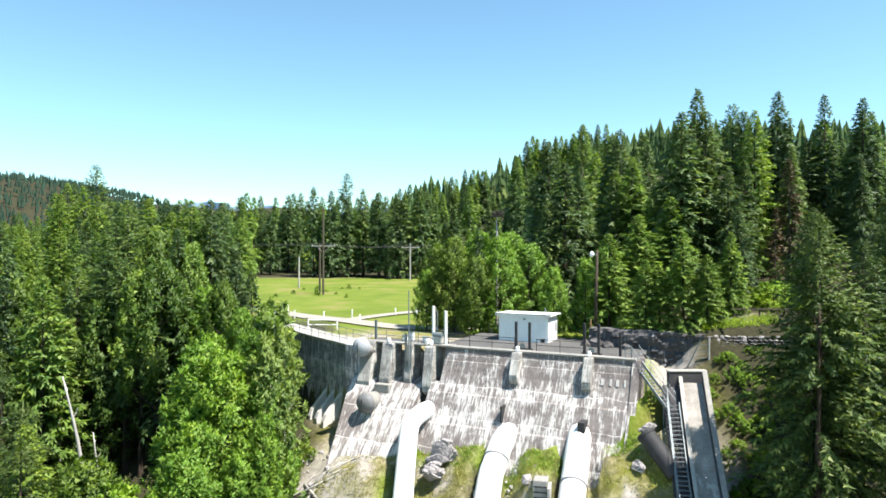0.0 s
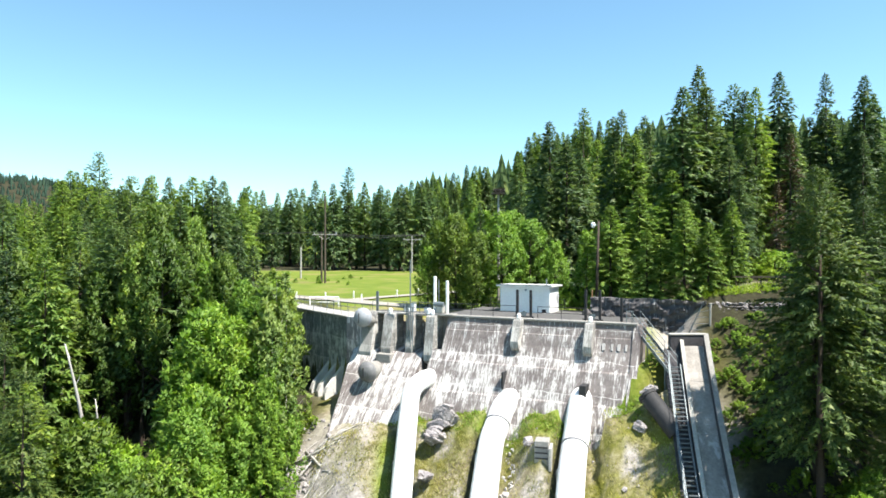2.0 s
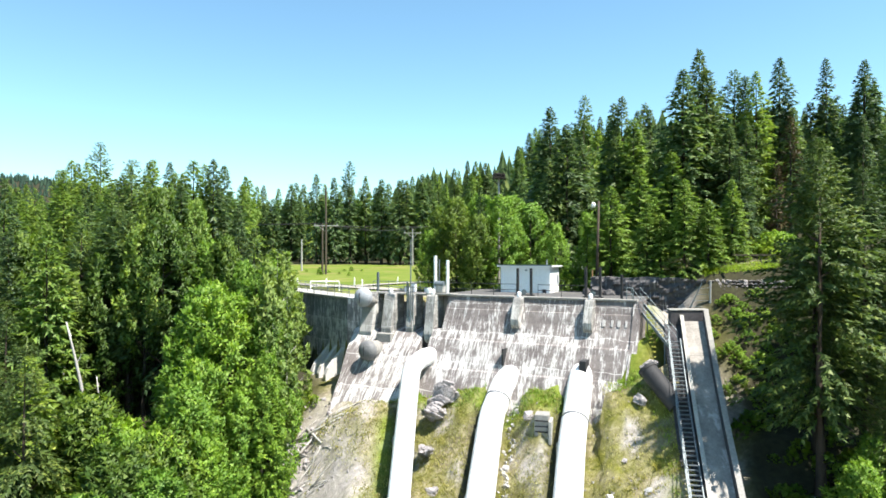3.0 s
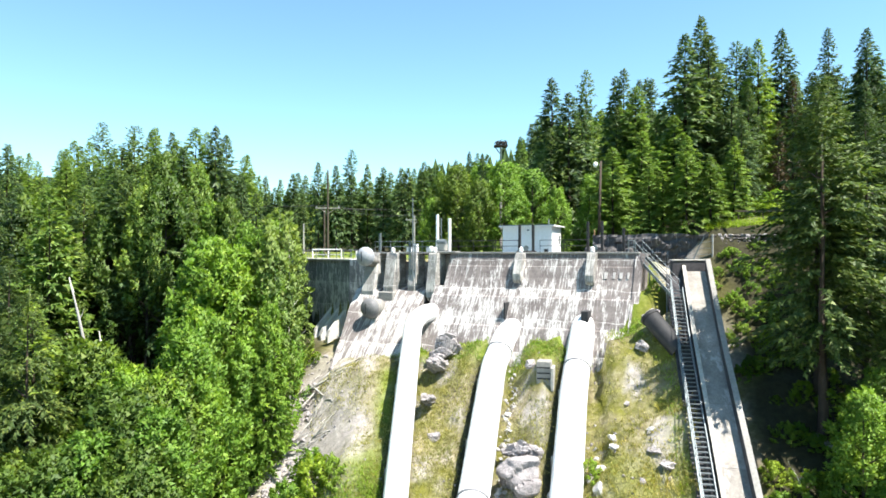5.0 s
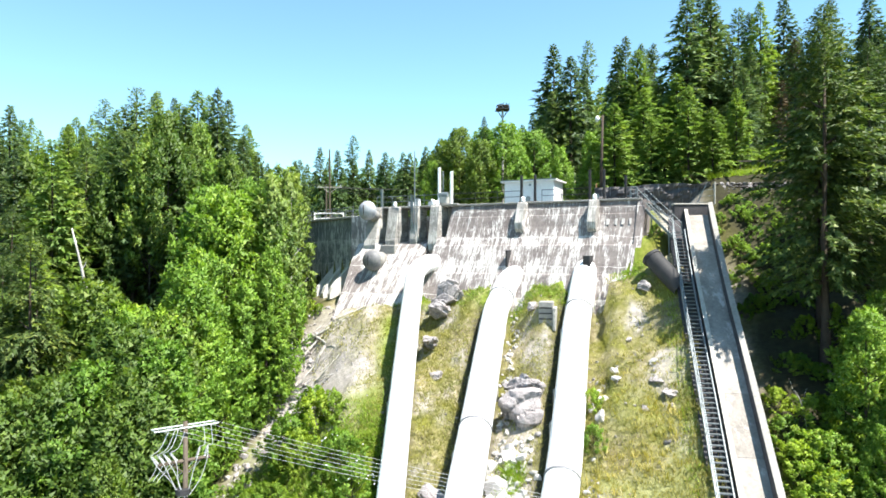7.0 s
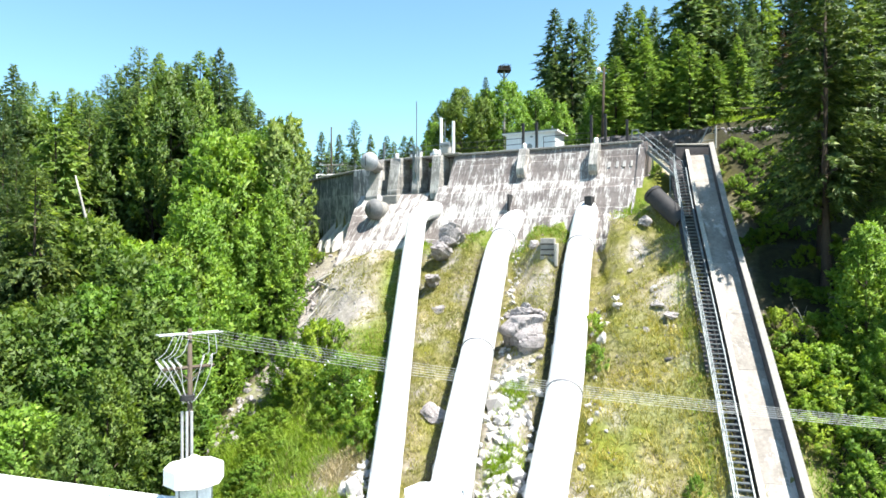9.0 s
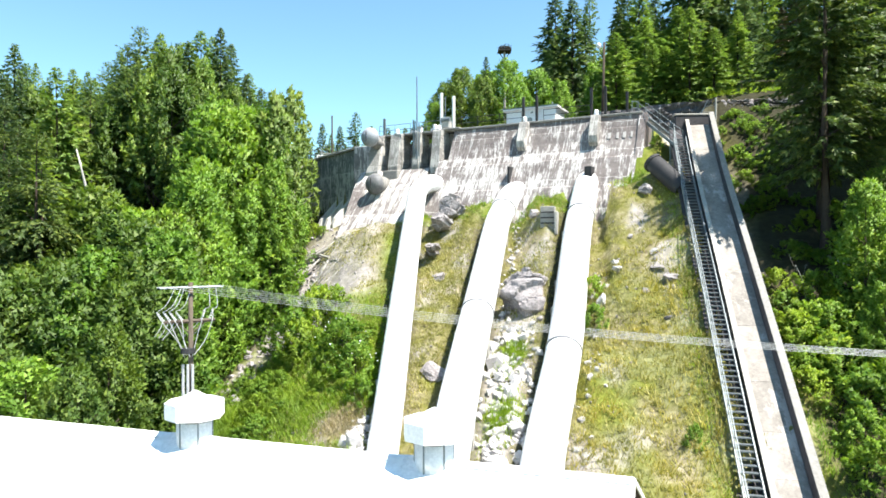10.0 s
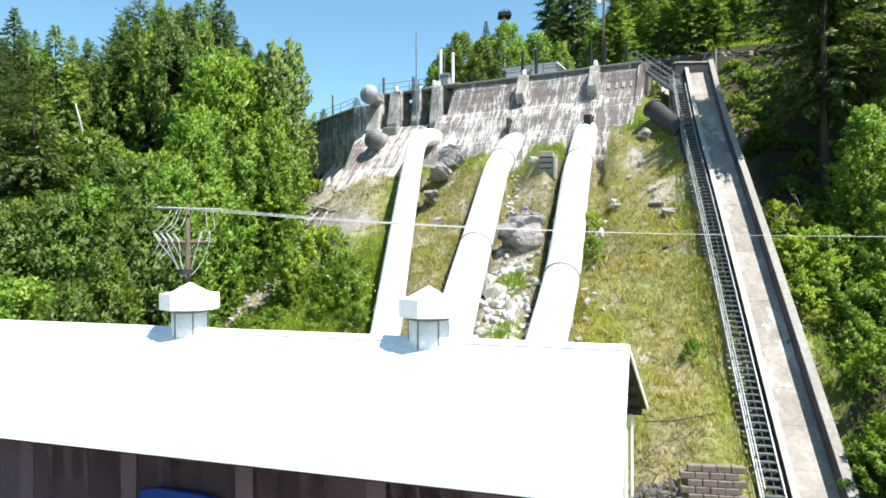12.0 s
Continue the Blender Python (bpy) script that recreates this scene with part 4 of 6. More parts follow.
def plant(model, x, y, tip=None, height=None, wide=1.0, model_h=MODEL_H, sink=0.2):
    if (-0.55 < x / y < -0.385 and 49.0 < y < 66.5) or (-0.6 < x / y < -0.5 and 43 < y < 66 and (tip or 0) > 20.6):
        return None  # a hollow in the woods, where a dead tree stands
    g = ground_at(x, y) - sink
    wide *= random.uniform(0.92, 1.08)
    h = (tip - g) if tip is not None else height
    k = h / model_h
    m = Matrix.LocRotScale((x, y, g), Euler((0, 0, random.uniform(0, math.tau))), (k * wide, k * wide, k))
    if model not in used:
        used.add(model)
        model.matrix_basis = m
        return model
    c = copy_thing(model, Matrix.Identity(4))
    c.matrix_basis = m
    return c


random.seed(7)
# conifers whose tips stand out
for x, y, tip, w, kind in ((29.6, 77.2, 54.5, 1.0, 0), (38.9, 89.2, 55.2, 0.95, 3), (45.1, 89.4, 57.1, 1.0, 0), (48.5, 84.4, 55.5, 0.9, 1), (51.1, 80.8, 54.3, 1.1, 0), (56, 80, 53, 1, 2),
                           (13.8, 87.3, 50.0, 1.1, 0), (21.0, 100.2, 54.4, 0.8, 3), (24.5, 92, 52.5, 0.9, 1), (-26.6, 76, 41.6, 0.9, 0), (-27.9, 69.9, 38.1, 0.9, 2), (-36.4, 81.3, 42, 0.85, 1),
                           (-65, 124.7, 51.5, 1.0, 3), (-43.6, 66, 33, 0.9, 1), (-47.5, 70, 34, 0.9, 0), (-50, 92, 38, 1, 2), (-57, 104, 41, 1, 0), (-23.2, 74.5, 35.8, 0.95, 0), (-20.6, 71.5, 33.5, 0.9, 1), (4.2, 77.8, 38.6, 0.8, 1), (-30.8, 213, 60, 0.9, 3),
                           (17.5, 86, 46, 1.0, 2), (26, 84, 49, 0.9, 1), (33, 84, 51, 0.9, 3), (20.5, 80, 44.5, 1, 0), (12.5, 80, 42, 1, 2), (34.5, 76, 46, 1, 1), (41, 78, 48, 1, 2), (46, 73, 46, 1, 0), (53, 72, 47, 1, 1)):
    plant(conifers[kind], x, y, tip, wide=w)
plant(browned, 37.5, 72, 45.8)
plant(browned, 33, 66, 40)
for x, y, tip, w in ((23.4, 41.3, 38.0, 1.0), (25.6, 38.0, 24.0, 0.9), (24.7, 44.3, 38.6, 0.68), (27.8, 44.0, 36.5, 1.05), (32, 47, 40, 1.0), (29.0, 38.5, 31, 1.0), (36.5, 52, 43, 1.0)):
    plant(dense[0], x, y, tip, wide=w)
for x, y, tip in ((21.4, 59.2, 37.5), (18.6, 61, 36.5), (26.0, 60, 39), (28, 63, 40), (16.5, 66, 39), (20, 68, 41), (24, 70, 43), (30, 70, 44)):
    if x < 27 and int(x) % 2 == 0:
        plant(larches[int(x / 2) % 2], x, y, tip - 1.5, wide=1.5)
    else:
        plant(larches[int(x * 3) % 2] if x < 27 else conifers[1], x, y, tip, wide=1.35)
# leafy trees behind the shed
for x, y, tip, w in ((1.3, 78, 37.2, 1.0), (6.4, 74.5, 37.2, 1.15), (9.8, 76, 36.5, 1.1), (3.6, 73.5, 35, 1.0), (14.6, 68, 35, 0.85), (17, 71, 36, 0.8), (-2.0, 79, 33.5, 0.95), (11.8, 71, 34, 0.9), (-0.2, 82, 36.5, 1.1), (4.5, 82, 38, 1.1), (8.5, 84, 38, 1.1)):
    plant(broads[(1, 2, 3, 1)[int(abs(x * 7)) % 4]], x, y, tip, wide=1.0 * w, model_h=12.0)
# leafy trees on the valley side
for x, y, tip, w in ((-17.2, 58.5, 28, 0.75), (-20.5, 57, 27.0, 0.8), (-23.5, 60.5, 29, 0.9), (-27, 62, 30, 0.8), (-31, 64, 30, 0.8), (-19, 51, 22.5, 1), (-24.5, 49.5, 22.5, 1), (-15.6, 50.5, 20.5, 0.85),
                     (-30, 52.5, 24, 0.9), (-21.5, 44, 17.5, 1.05), (-27, 43.5, 14.8, 1), (-33, 46.5, 20, 1), (-19.5, 38.5, 13.8, 1.1), (-25.5, 37, 14.5, 1.1), (-31, 39, 16, 1), (-21, 32, 10.5, 1.2), (-27, 31, 11.5, 1.2),
                     (-35, 68, 30.5, 0.8), (-42, 76, 33, 0.8), (-24, 68, 32, 0.8), (-20, 66, 30, 0.7), (-17.5, 54, 24.5, 0.9)):
    plant(broads[(1, 3)[int(abs(x * 5)) % 2]] if x / y > -0.46 and y > 47 else broads[(0, 1, 2, 2)[int(abs(x * 5 + y)) % 4]], x, y, tip, wide=w, model_h=12.0)
random.seed(33)
for k in range(34):
    y = random.uniform(30, 60)
    x = (-17.5 if y < 47 else -13.8) - 0.12 * max(0, y - 44) - random.random() ** 1.2 * 24
    if x / y < -0.555 and y > 40:
        continue
    top = np.interp(y, [30, 38, 44, 50, 56, 60], [10.0, 13.5, 17.0, 21.0, 25.0, 27.5])
    plant(random.choice(broads[1::2] if x / y > -0.42 and y > 47 else broads[0::2] * 2 + broads[1:2]), x, y, top + random.uniform(-1.5, 0.8) + 0.05 * (-14 - x), wide=random.uniform(0.8, 1.05), model_h=12.0)
for x, y, tip, m, w in ((-30.4, 71, 37.6, 0, 0.75), (-26.9, 71, 36.4, 2, 0.7), (-28.5, 67, 34.5, 0, 0.75), (-22.2, 67, 32.5, 0, 0.7), (-30.5, 67, 33.5, 2, 0.7), (-37, 64, 31, 2, 0.8), (-43, 68, 32.5, 0, 0.8)):
    plant(tall[m // 2] if x > -36 else broads[m], x, y, tip, wide=w, model_h=12.0)
for x, y, tip in ((-32.6, 68, 35.0), (-29.4, 69, 34.0), (-35.0, 70, 35.5), (-27.0, 67.5, 33.5)):
    plant(conifers[3], x, y, tip, wide=1.0)
for x, y, tip in ((-69.5, 123, 48.0), (-65, 120, 47.2), (-73, 125, 46.5), (-61.5, 118, 45.5), (-67.5, 117, 45.5)):
    plant(larches[int(y) % 2], x, y, tip, wide=1.1)
for x, y, tip, m in ((-15.4, 57.0, 27.6, 1), (-17.2, 59.0, 28.4, 3), (-14.6, 54.0, 26.0, 3), (-13.9, 52.0, 23.0, 1), (-21.6, 54.5, 27.4, 1)):
    plant(broads[m], x, y, tip, wide=0.72, model_h=12.0)
plant(birch, -14.4, 54.6, 28.8, model_h=12.0)
plant(birch, -13.2, 55.4, 29.4, wide=0.8, model_h=12.0)
plant(birch, -13.9, 53.6, 27.0, wide=0.9, model_h=12.0)
plant(birch, -16, 56, 26, model_h=12.0)
plant(birch, -38, 66, 29, model_h=12.0)
plant(larches[0], 23.3, 58.6, 35.5, wide=1.7)
plant(larches[1], 19.8, 60.8, 34.5, wide=1.6)
plant(broads[1], -17.4, 66.5, 30.4, wide=0.8, model_h=12.0)
plant(birch, -16.2, 64.0, 31.0, wide=1.3, model_h=12.0)
for x, y, tip in ((-26.7, 42.0, 24.0), (-28.9, 42.6, 22.6), (-31.6, 50, 24.6), (-33.8, 49, 22.8), (-30.2, 47.5, 20.4), (-35.2, 53, 26.5), (-39, 55, 27), (-41, 60, 30)):
    plant(dense[1], x, y, tip, wide=0.95)
for x, y, tip, m in ((-27.5, 56, 30.5, 0), (-31.5, 58, 31, 1), (-33.5, 61.5, 33, 0), (-29.5, 47, 23.5, 1), (-35, 50, 26, 0), (-28.5, 41, 19.0, 0), (-33, 43, 21, 1), (-25, 54, 28, 1), (-38, 63, 33.5, 0)):
    plant(larches[m] if y > 56 else dense[1] if x < -30 else (dense[1:] + larches[:1])[m], x, y, tip, wide=1.0)
for x, y, tip in ((-17.6, 53.5, 27.6), (-19.8, 55.2, 28.0), (-21.0, 51.6, 25.0), (-18.5, 47.5, 21.5), (-16.4, 57.5, 29.0), (-14.2, 51.5, 21.5)):
    plant(young if int(y) % 3 == 0 else broads[1 if int(x) % 2 else 3], x, y, tip, wide=random.uniform(0.85, 1.0), model_h=MODEL_H if int(y) % 3 == 0 else 12.0)
for x, y, tip in ((-32.5, 68.5, 34), (-34.5, 70, 35), (-36.5, 71, 33.5), (-31, 70.5, 36), (-38.5, 70, 34), (-33, 73, 36.5)):
    plant(conifers[3], x, y, tip, wide=1.0)
for x, y, tip, w in ((22.6, 36.0, 19.6, 0.9), (24.6, 38.0, 20.5, 0.9), (21.4, 32.5, 14.2, 1.0), (23.6, 34.0, 17.0, 0.95), (26.5, 36.0, 20.0, 0.9)):
    plant(broads[(1, 3)[int(x) % 2]], x, y, tip, wide=w, model_h=12.0)
random.seed(52)
for k in range(11):
    b, y = -0.555 + 0.155 * (k + random.random()) / 11, random.uniform(40, 48.5)
    plant(random.choice(broads[0::2] * 2 + broads[1:2] if k < 6 else broads), b * y, y, np.interp(y, [40, 48.5], [16.0, 20.2]) + random.uniform(-1, 0.4), wide=random.uniform(0.9, 1.15), model_h=12.0)
# right-hand brush by the chute
for x, y, h, w in ((23.5, 37, 3.8, 1.2), (20.3, 35.5, 2.4, 1.2), (22.5, 33, 3.2, 1.3), (19.5, 31, 2.8, 1.2), (24.5, 30, 4, 1.2), (21, 27.5, 3, 1.2), (18, 27, 2.4, 1.2), (21.6, 47.2, 1.3, 1.2), (21.9, 49.4, 1.3, 1.2), (22.3, 51.6, 1.2, 1.3), (24.0, 50.4, 1.5, 1.2), (24.4, 53.0, 1.2, 1.2), (23.2, 48.0, 1.6, 1.2), (26.0, 52.0, 1.5, 1.2), (21.3, 53.3, 1.0, 1.1), (24, 24, 3.5, 1.3), (26.5, 34, 4.5, 1.1), (16.6, 24.5, 2.0, 1.2), (17.6, 22.5, 2.6, 1.2), (19.5, 24.0, 3.0, 1.2), (18.3, 29.2, 2.0, 1.1), (19.2, 33.4, 2.2, 1.1), (20.6, 30.5, 3.2, 1.2), (22, 24, 3.4, 1.3), (25, 27, 4.2, 1.2), (28, 31, 5, 1.2), (24.8, 40.2, 4, 1.1), (26.5, 38, 4.4, 1.1), (16.3, 52.2, 1.0, 1.0)):
    plant(bushes[int(x * 3) % 3], x, y, height=h, wide=w, model_h=2.4)
for x, y, h, w in ((-9.5, 46.3, 3.0, 0.9), (-10.4, 43.2, 3.3, 1.0), (-8.9, 44.0, 3.2, 0.95), (-9.7, 42.2, 2.5, 1.1), (-7.8, 44.2, 2.2, 1), (-11.2, 44.6, 2.6, 1), (-6.6, 40.0, 2.6, 1.1), (-5.6, 38.0, 2.4, 1.1), (-15.5, 41, 2.4, 1.2), (-5.0, 36.0, 1.6, 1), (8.9, 41, 1.6, 1), (8.4, 38.6, 1.5, 1), (11.2, 30.2, 1.2, 0.8)):
    b = plant(bushes[int(abs(x) * 3) % 3], x, y, height=h, wide=w, model_h=2.4)
    if x > -7 and x < -5:
        rngf, bm = random.Random(int(y)), bmesh.new()
        for _ in range(13):
            a, up = rngf.uniform(0, math.tau), rngf.uniform(0.25, 1.0)
            c = Vector((math.cos(a), math.sin(a), 0)) * 1.5 * math.sqrt(max(0.05, 1 - up * up)) + Vector((0, 0, 0.5 + 1.8 * up))
            bmesh.ops.create_icosphere(bm, subdivisions=1, radius=rngf.uniform(0.025, 0.05), matrix=Matrix.Translation(c))
        part("blossom", bm, WHITE, b, "small white flower clusters")
for x, y, h in ((-13.3, 57.6, 1.5), (-12.6, 60.4, 1.4), (-11.7, 59.6, 0.9), (-13.3, 59.6, 1.6), (-14.0, 58.0, 1.6)):
    plant(bushes[2], x, y, height=h, wide=1.2, model_h=2.4)
for x, y, h in ((21.2, 55.2, 0.6), (23.6, 55.1, 0.7), (26.0, 55.0, 0.8), (20.8, 54.3, 0.8), (22.0, 53.9, 0.8), (24.4, 54.2, 0.7)):
    plant(bushes[int(x * 2) % 3], x, y, height=h, wide=1.4, model_h=2.4)
random.seed(45)
for k in range(16):
    x = random.uniform(16.9, 21.3)
    plant(random.choice(bushes), x, random.uniform(52.9, 53.6) + 0.45 * (19 - x), height=random.uniform(0.4, 0.9), wide=random.uniform(1.1, 1.6), model_h=2.4)
for k in range(20):
    x, y = random.uniform(20.9, 28), random.uniform(50.5, 55.4)
    plant(random.choice(bushes), x, y, height=random.uniform(0.5, 1.0), wide=random.uniform(1.2, 1.7), model_h=2.4)
for k in range(16):
    x, y = random.uniform(24.5, 34), random.uniform(59.5, 66)
    plant(random.choice(bushes), x, y, height=random.uniform(1.0, 2.4), wide=random.uniform(1.2, 1.6), model_h=2.4)
for x, y, h in ((18.9, 37.5, 1.7), (19.6, 36.0, 2.2), (19.2, 39.2, 1.3), (20.5, 37.6, 2.3), (18.6, 35.0, 1.5), (19.8, 33.6, 2.0)):
    plant(bushes[int(x * 2) % 3], x, y, height=h, wide=1.3, model_h=2.4)
random.seed(46)
for k in range(20):
    y = random.uniform(29, 44)
    x = random.uniform(-14.5, -4.8)
    if x > -7.8 and y < 36.4:
        continue
    plant(random.choice(bushes), x, y, height=random.uniform(0.7, 1.5), wide=random.uniform(1.1, 1.7), model_h=2.4)
for k in range(46):
    x, y = random.uniform(-13.5, -4.9), random.uniform(31, 43.5)
    if x > -7.8 and y < 36.4:
        continue
    plant(bushes[2 if k % 3 else 0], x, y, height=random.uniform(0.35, 0.75), wide=random.uniform(1.4, 2.2), model_h=2.4)
for k in range(14):
    plant(random.choice(bushes), random.uniform(-14.2, -10.6), random.uniform(36, 44), height=random.uniform(0.6, 1.4), wide=random.uniform(1.1, 1.6), model_h=2.4)
for k in range(12):
    x, y = random.uniform(-34, -19), random.uniform(132, 160)
    plant(random.choice(bushes), x, y, height=random.uniform(0.7, 1.5), wide=random.uniform(0.8, 1.2), model_h=2.4)
random.seed(47)
for k in range(30):
    y = random.uniform(36, 50)
    x = 16.1 + 0.21 * (y - 38.6) + 2.2 + random.random() * 9
    plant(random.choice(bushes), x, y, height=random.uniform(0.5, 1.3), wide=random.uniform(1.1, 1.6), model_h=2.4)
random.seed(44)
for k in range(26):
    y = random.uniform(19, 37)
    x = 15.9 + 0.21 * (y - 24.9) + random.expovariate(0.25)
    plant(random.choice(bushes), x, y, height=random.uniform(1.2, 2.6), wide=random.uniform(1.1, 1.5), model_h=2.4)
# standing woods further back
random.seed(21)


def by_bearing(bearing, dist, rise):
    """A spot by its bearing across the valley, and the height of a tree top that rises so much for each metre of distance."""
    return bearing * dist, dist, 36 + rise * dist


for k in range(64):
    b = -0.70 + 0.43 * (k + random.random()) / 64
    if b > -0.3:
        b -= 0.2
    x, y, tip = by_bearing(b, random.uniform(72, 135), random.uniform(0.02, 0.05 if b < -0.49 else 0.078))
    plant(random.choice(conifers[2:] + larches + larches if y < 98 else distant), x, y, tip, wide=random.uniform(0.85, 1.2))
for k in range(66):
    b = 0.14 + 0.66 * (k + random.random()) / 66
    x, y, tip = by_bearing(b, random.uniform(68, 120), random.uniform(0.07, 0.115 + 0.095 * min(1, (b - 0.1) / 0.25)))
    if x > 21 or y > 76:
        plant(random.choice(conifers[:2] + conifers[2:3] * 2 + larches if y < 92 else distant), x, y, tip, wide=random.uniform(0.9, 1.35))
for k in range(96):
    b = -0.33 + 0.6 * (k + random.random()) / 96
    y = random.uniform(196, 232) if k % 2 and b < 0.12 else random.uniform(234, 300)
    plant(random.choice(distant), b * y, y, height=random.uniform(19, 28), wide=random.uniform(0.9, 1.25))
for k in range(26):
    b = -0.9 + 0.55 * random.random()
    y = random.uniform(135, 235)
    plant(random.choice(distant), b * y, y, height=random.uniform(17, 25), wide=random.uniform(0.85, 1.2))
for k in range(30):
    b = 0.1 + 0.7 * random.random()
    y = random.uniform(120, 235)
    plant(random.choice(distant), b * y, y, height=random.uniform(17, 25), wide=random.uniform(0.85, 1.2))


def far_woods():
    """Distant forest, one mass of rough layered crowns."""
    rng = np.random.default_rng(4)
    V, F = [], []
    spots = []
    for _ in range(2400):
        x, y = rng.uniform(-170, 260), rng.uniform(295, 520)
        spots.append((x, y, rng.uniform(16, 27), 2))
    for _ in range(1800):
        y = rng.uniform(520, 1300)
        spots.append((rng.uniform(-0.8, 0.8) * y, y, rng.uniform(18, 28), 1))
    zs = land(np.array([s[0] for s in spots]), np.array([s[1] for s in spots]))
    for (x, y, h, lod), z in zip(spots, zs):
        tiers, sides = (5, 6) if lod == 2 else (4, 5)
        for t in range(tiers):
            f0 = 0.08 + 0.92 * t / tiers
            rr = h * 0.19 * (1 - f0) ** 0.8 * rng.uniform(0.85, 1.2) + 0.15
            zt, zb = z + h * min(1.0, f0 + 1.9 / tiers), z + h * f0
            k = len(V)
            V.append((x + rng.normal(0, 0.1), y, zt))
            for a in range(sides * 2):
                ang = math.tau * a / (sides * 2) + rng.uniform(-0.15, 0.15)
                q = rr * (rng.uniform(0.85, 1.2) if a % 2 else rng.uniform(0.3, 0.6))
                V.append((x + q * math.cos(ang), y + q * math.sin(ang), zb + (0 if a % 2 else h * 0.04) - rng.uniform(0, 0.4)))
            for a in range(sides * 2):
                F.append((k, k + 1 + a, k + 1 + (a + 1) % (sides * 2)))
    return tagged(new("far_woods", quads_mesh("far_woods", V, F, CONIFER)), "distant dark green conifer forest", "forest", kind="stuff")


far_woods()


def far_mountains():
    """A range beyond the valley, with distance haze painted into its pale blue colour."""
    n = 60
    V, F = [], []
    for i in range(n + 1):
        x = -3600 + 4200 * i / n
        top = 330 + 130 * float(fbm(np.array([x / 700.0]), np.array([3.0]), 7, 4)[0]) * 1.6
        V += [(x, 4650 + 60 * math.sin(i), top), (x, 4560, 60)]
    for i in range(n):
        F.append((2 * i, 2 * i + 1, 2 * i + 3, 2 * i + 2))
    m = mottled("haze_blue_slope", (0.16, 0.24, 0.36), (0.2, 0.29, 0.42), 0.003, 0.02, 1.0, 0, 0.0, 0)
    return tagged(new("backdrop", quads_mesh("backdrop", V, F, m)), "mountain range far beyond the valley, painted pale haze-blue", "mountains", kind="structure")


far_mountains()


def hill_woods():
    """Forest on the far hills: single rough spires."""
    rng = np.random.default_rng(9)
    V, F = [], []
    n = 9000
    xs, ys = rng.uniform(-2300, -150, n), rng.uniform(1050, 2500, n)
    zs = land(xs, ys)
    for x, y, z in zip(xs, ys, zs):
        h, r = rng.uniform(14, 26), rng.uniform(3, 5.5)
        k = len(V)
        V.append((x, y, z + h))
        V += [(x + r * math.cos(a) * rng.uniform(0.7, 1.2), y + r * math.sin(a), z - 1) for a in (0.3, 1.8, 3.4, 5.0)]
        F += [(k, k + 1 + a, k + 1 + (a + 1) % 4) for a in range(4)]
    return tagged(new("hill_woods", quads_mesh("hill_woods", V, F, HILLWOOD)), "dark forest covering a distant hill", "forest", kind="stuff")


hill_woods()




# ---- powerhouse walls ----
def brickwork():
    m, nt, b = shader("brown_brick", 0.9, 0, 0.2)
    g = nt.nodes.new("ShaderNodeTexCoord")
    mp = nt.nodes.new("ShaderNodeMapping")
    mp.inputs["Rotation"].default_value = (radians(90), 0, 0)
    nt.links.new(g.outputs["Object"], mp.inputs["Vector"])
    t = nt.nodes.new("ShaderNodeTexBrick")
    t.inputs["Color1"].default_value, t.inputs["Color2"].default_value, t.inputs["Mortar"].default_value = (0.2, 0.115, 0.14, 1), (0.165, 0.095, 0.118, 1), (0.19, 0.135, 0.155, 1)
    t.inputs["Scale"].default_value, t.inputs["Mortar Size"].default_value = 1.0, 0.012
    t.inputs["Brick Width"].default_value, t.inputs["Row Height"].default_value = 0.23, 0.085
    nt.links.new(mp.outputs["Vector"], t.inputs["Vector"])
    v = world_vec(nt)
    col = mixed(nt, 0.5, t.outputs["Color"], mixed(nt, 1.0, t.outputs["Color"], ramp(nt, noise_node(nt, v, 0.7, 5), [(0.3, (0.85, 0.85, 0.85)), (0.7, (1.15, 1.12, 1.1))]), "MULTIPLY"))
    nt.links.new(col, b.inputs["Base Color"])
    bump(nt, b, t.outputs["Fac"], 0.5, -0.01)
    return m


BRICK = brickwork()


def arch_outline(xc, half, z0, spring, rise, n=10):
    pts = [(xc - half, z0), (xc + half, z0)]
    for k in range(n + 1):
        a = math.pi * k / n
        pts.append((xc + half * math.cos(a), spring + rise * math.sin(a)))
    return pts


def arched_wall(xs, half, z0, spring, rise, x0, x1, zb, zt, y0, y1):
    """A wall in bays: each bay is cut by one arched opening that goes right through."""
    bm = bmesh.new()
    edges = [x0] + [(a + b) / 2 for a, b in zip(xs, xs[1:])] + [x1]
    for i, xc in enumerate(xs):
        a, b = edges[i], edges[i + 1]
        box(bm, a, xc - half, y0, y1, zb, zt)
        box(bm, xc + half, b, y0, y1, zb, zt)
        box(bm, xc - half, xc + half, y0, y1, zb, z0)
        arc = [(xc + half * math.cos(math.pi * k / 12), spring + rise * math.sin(math.pi * k / 12)) for k in range(13)]
        for p, q in zip(arc, arc[1:]):
            prism(bm, [p, q, (q[0], zt), (p[0], zt)], y0, y1, axis="y")
    return bm


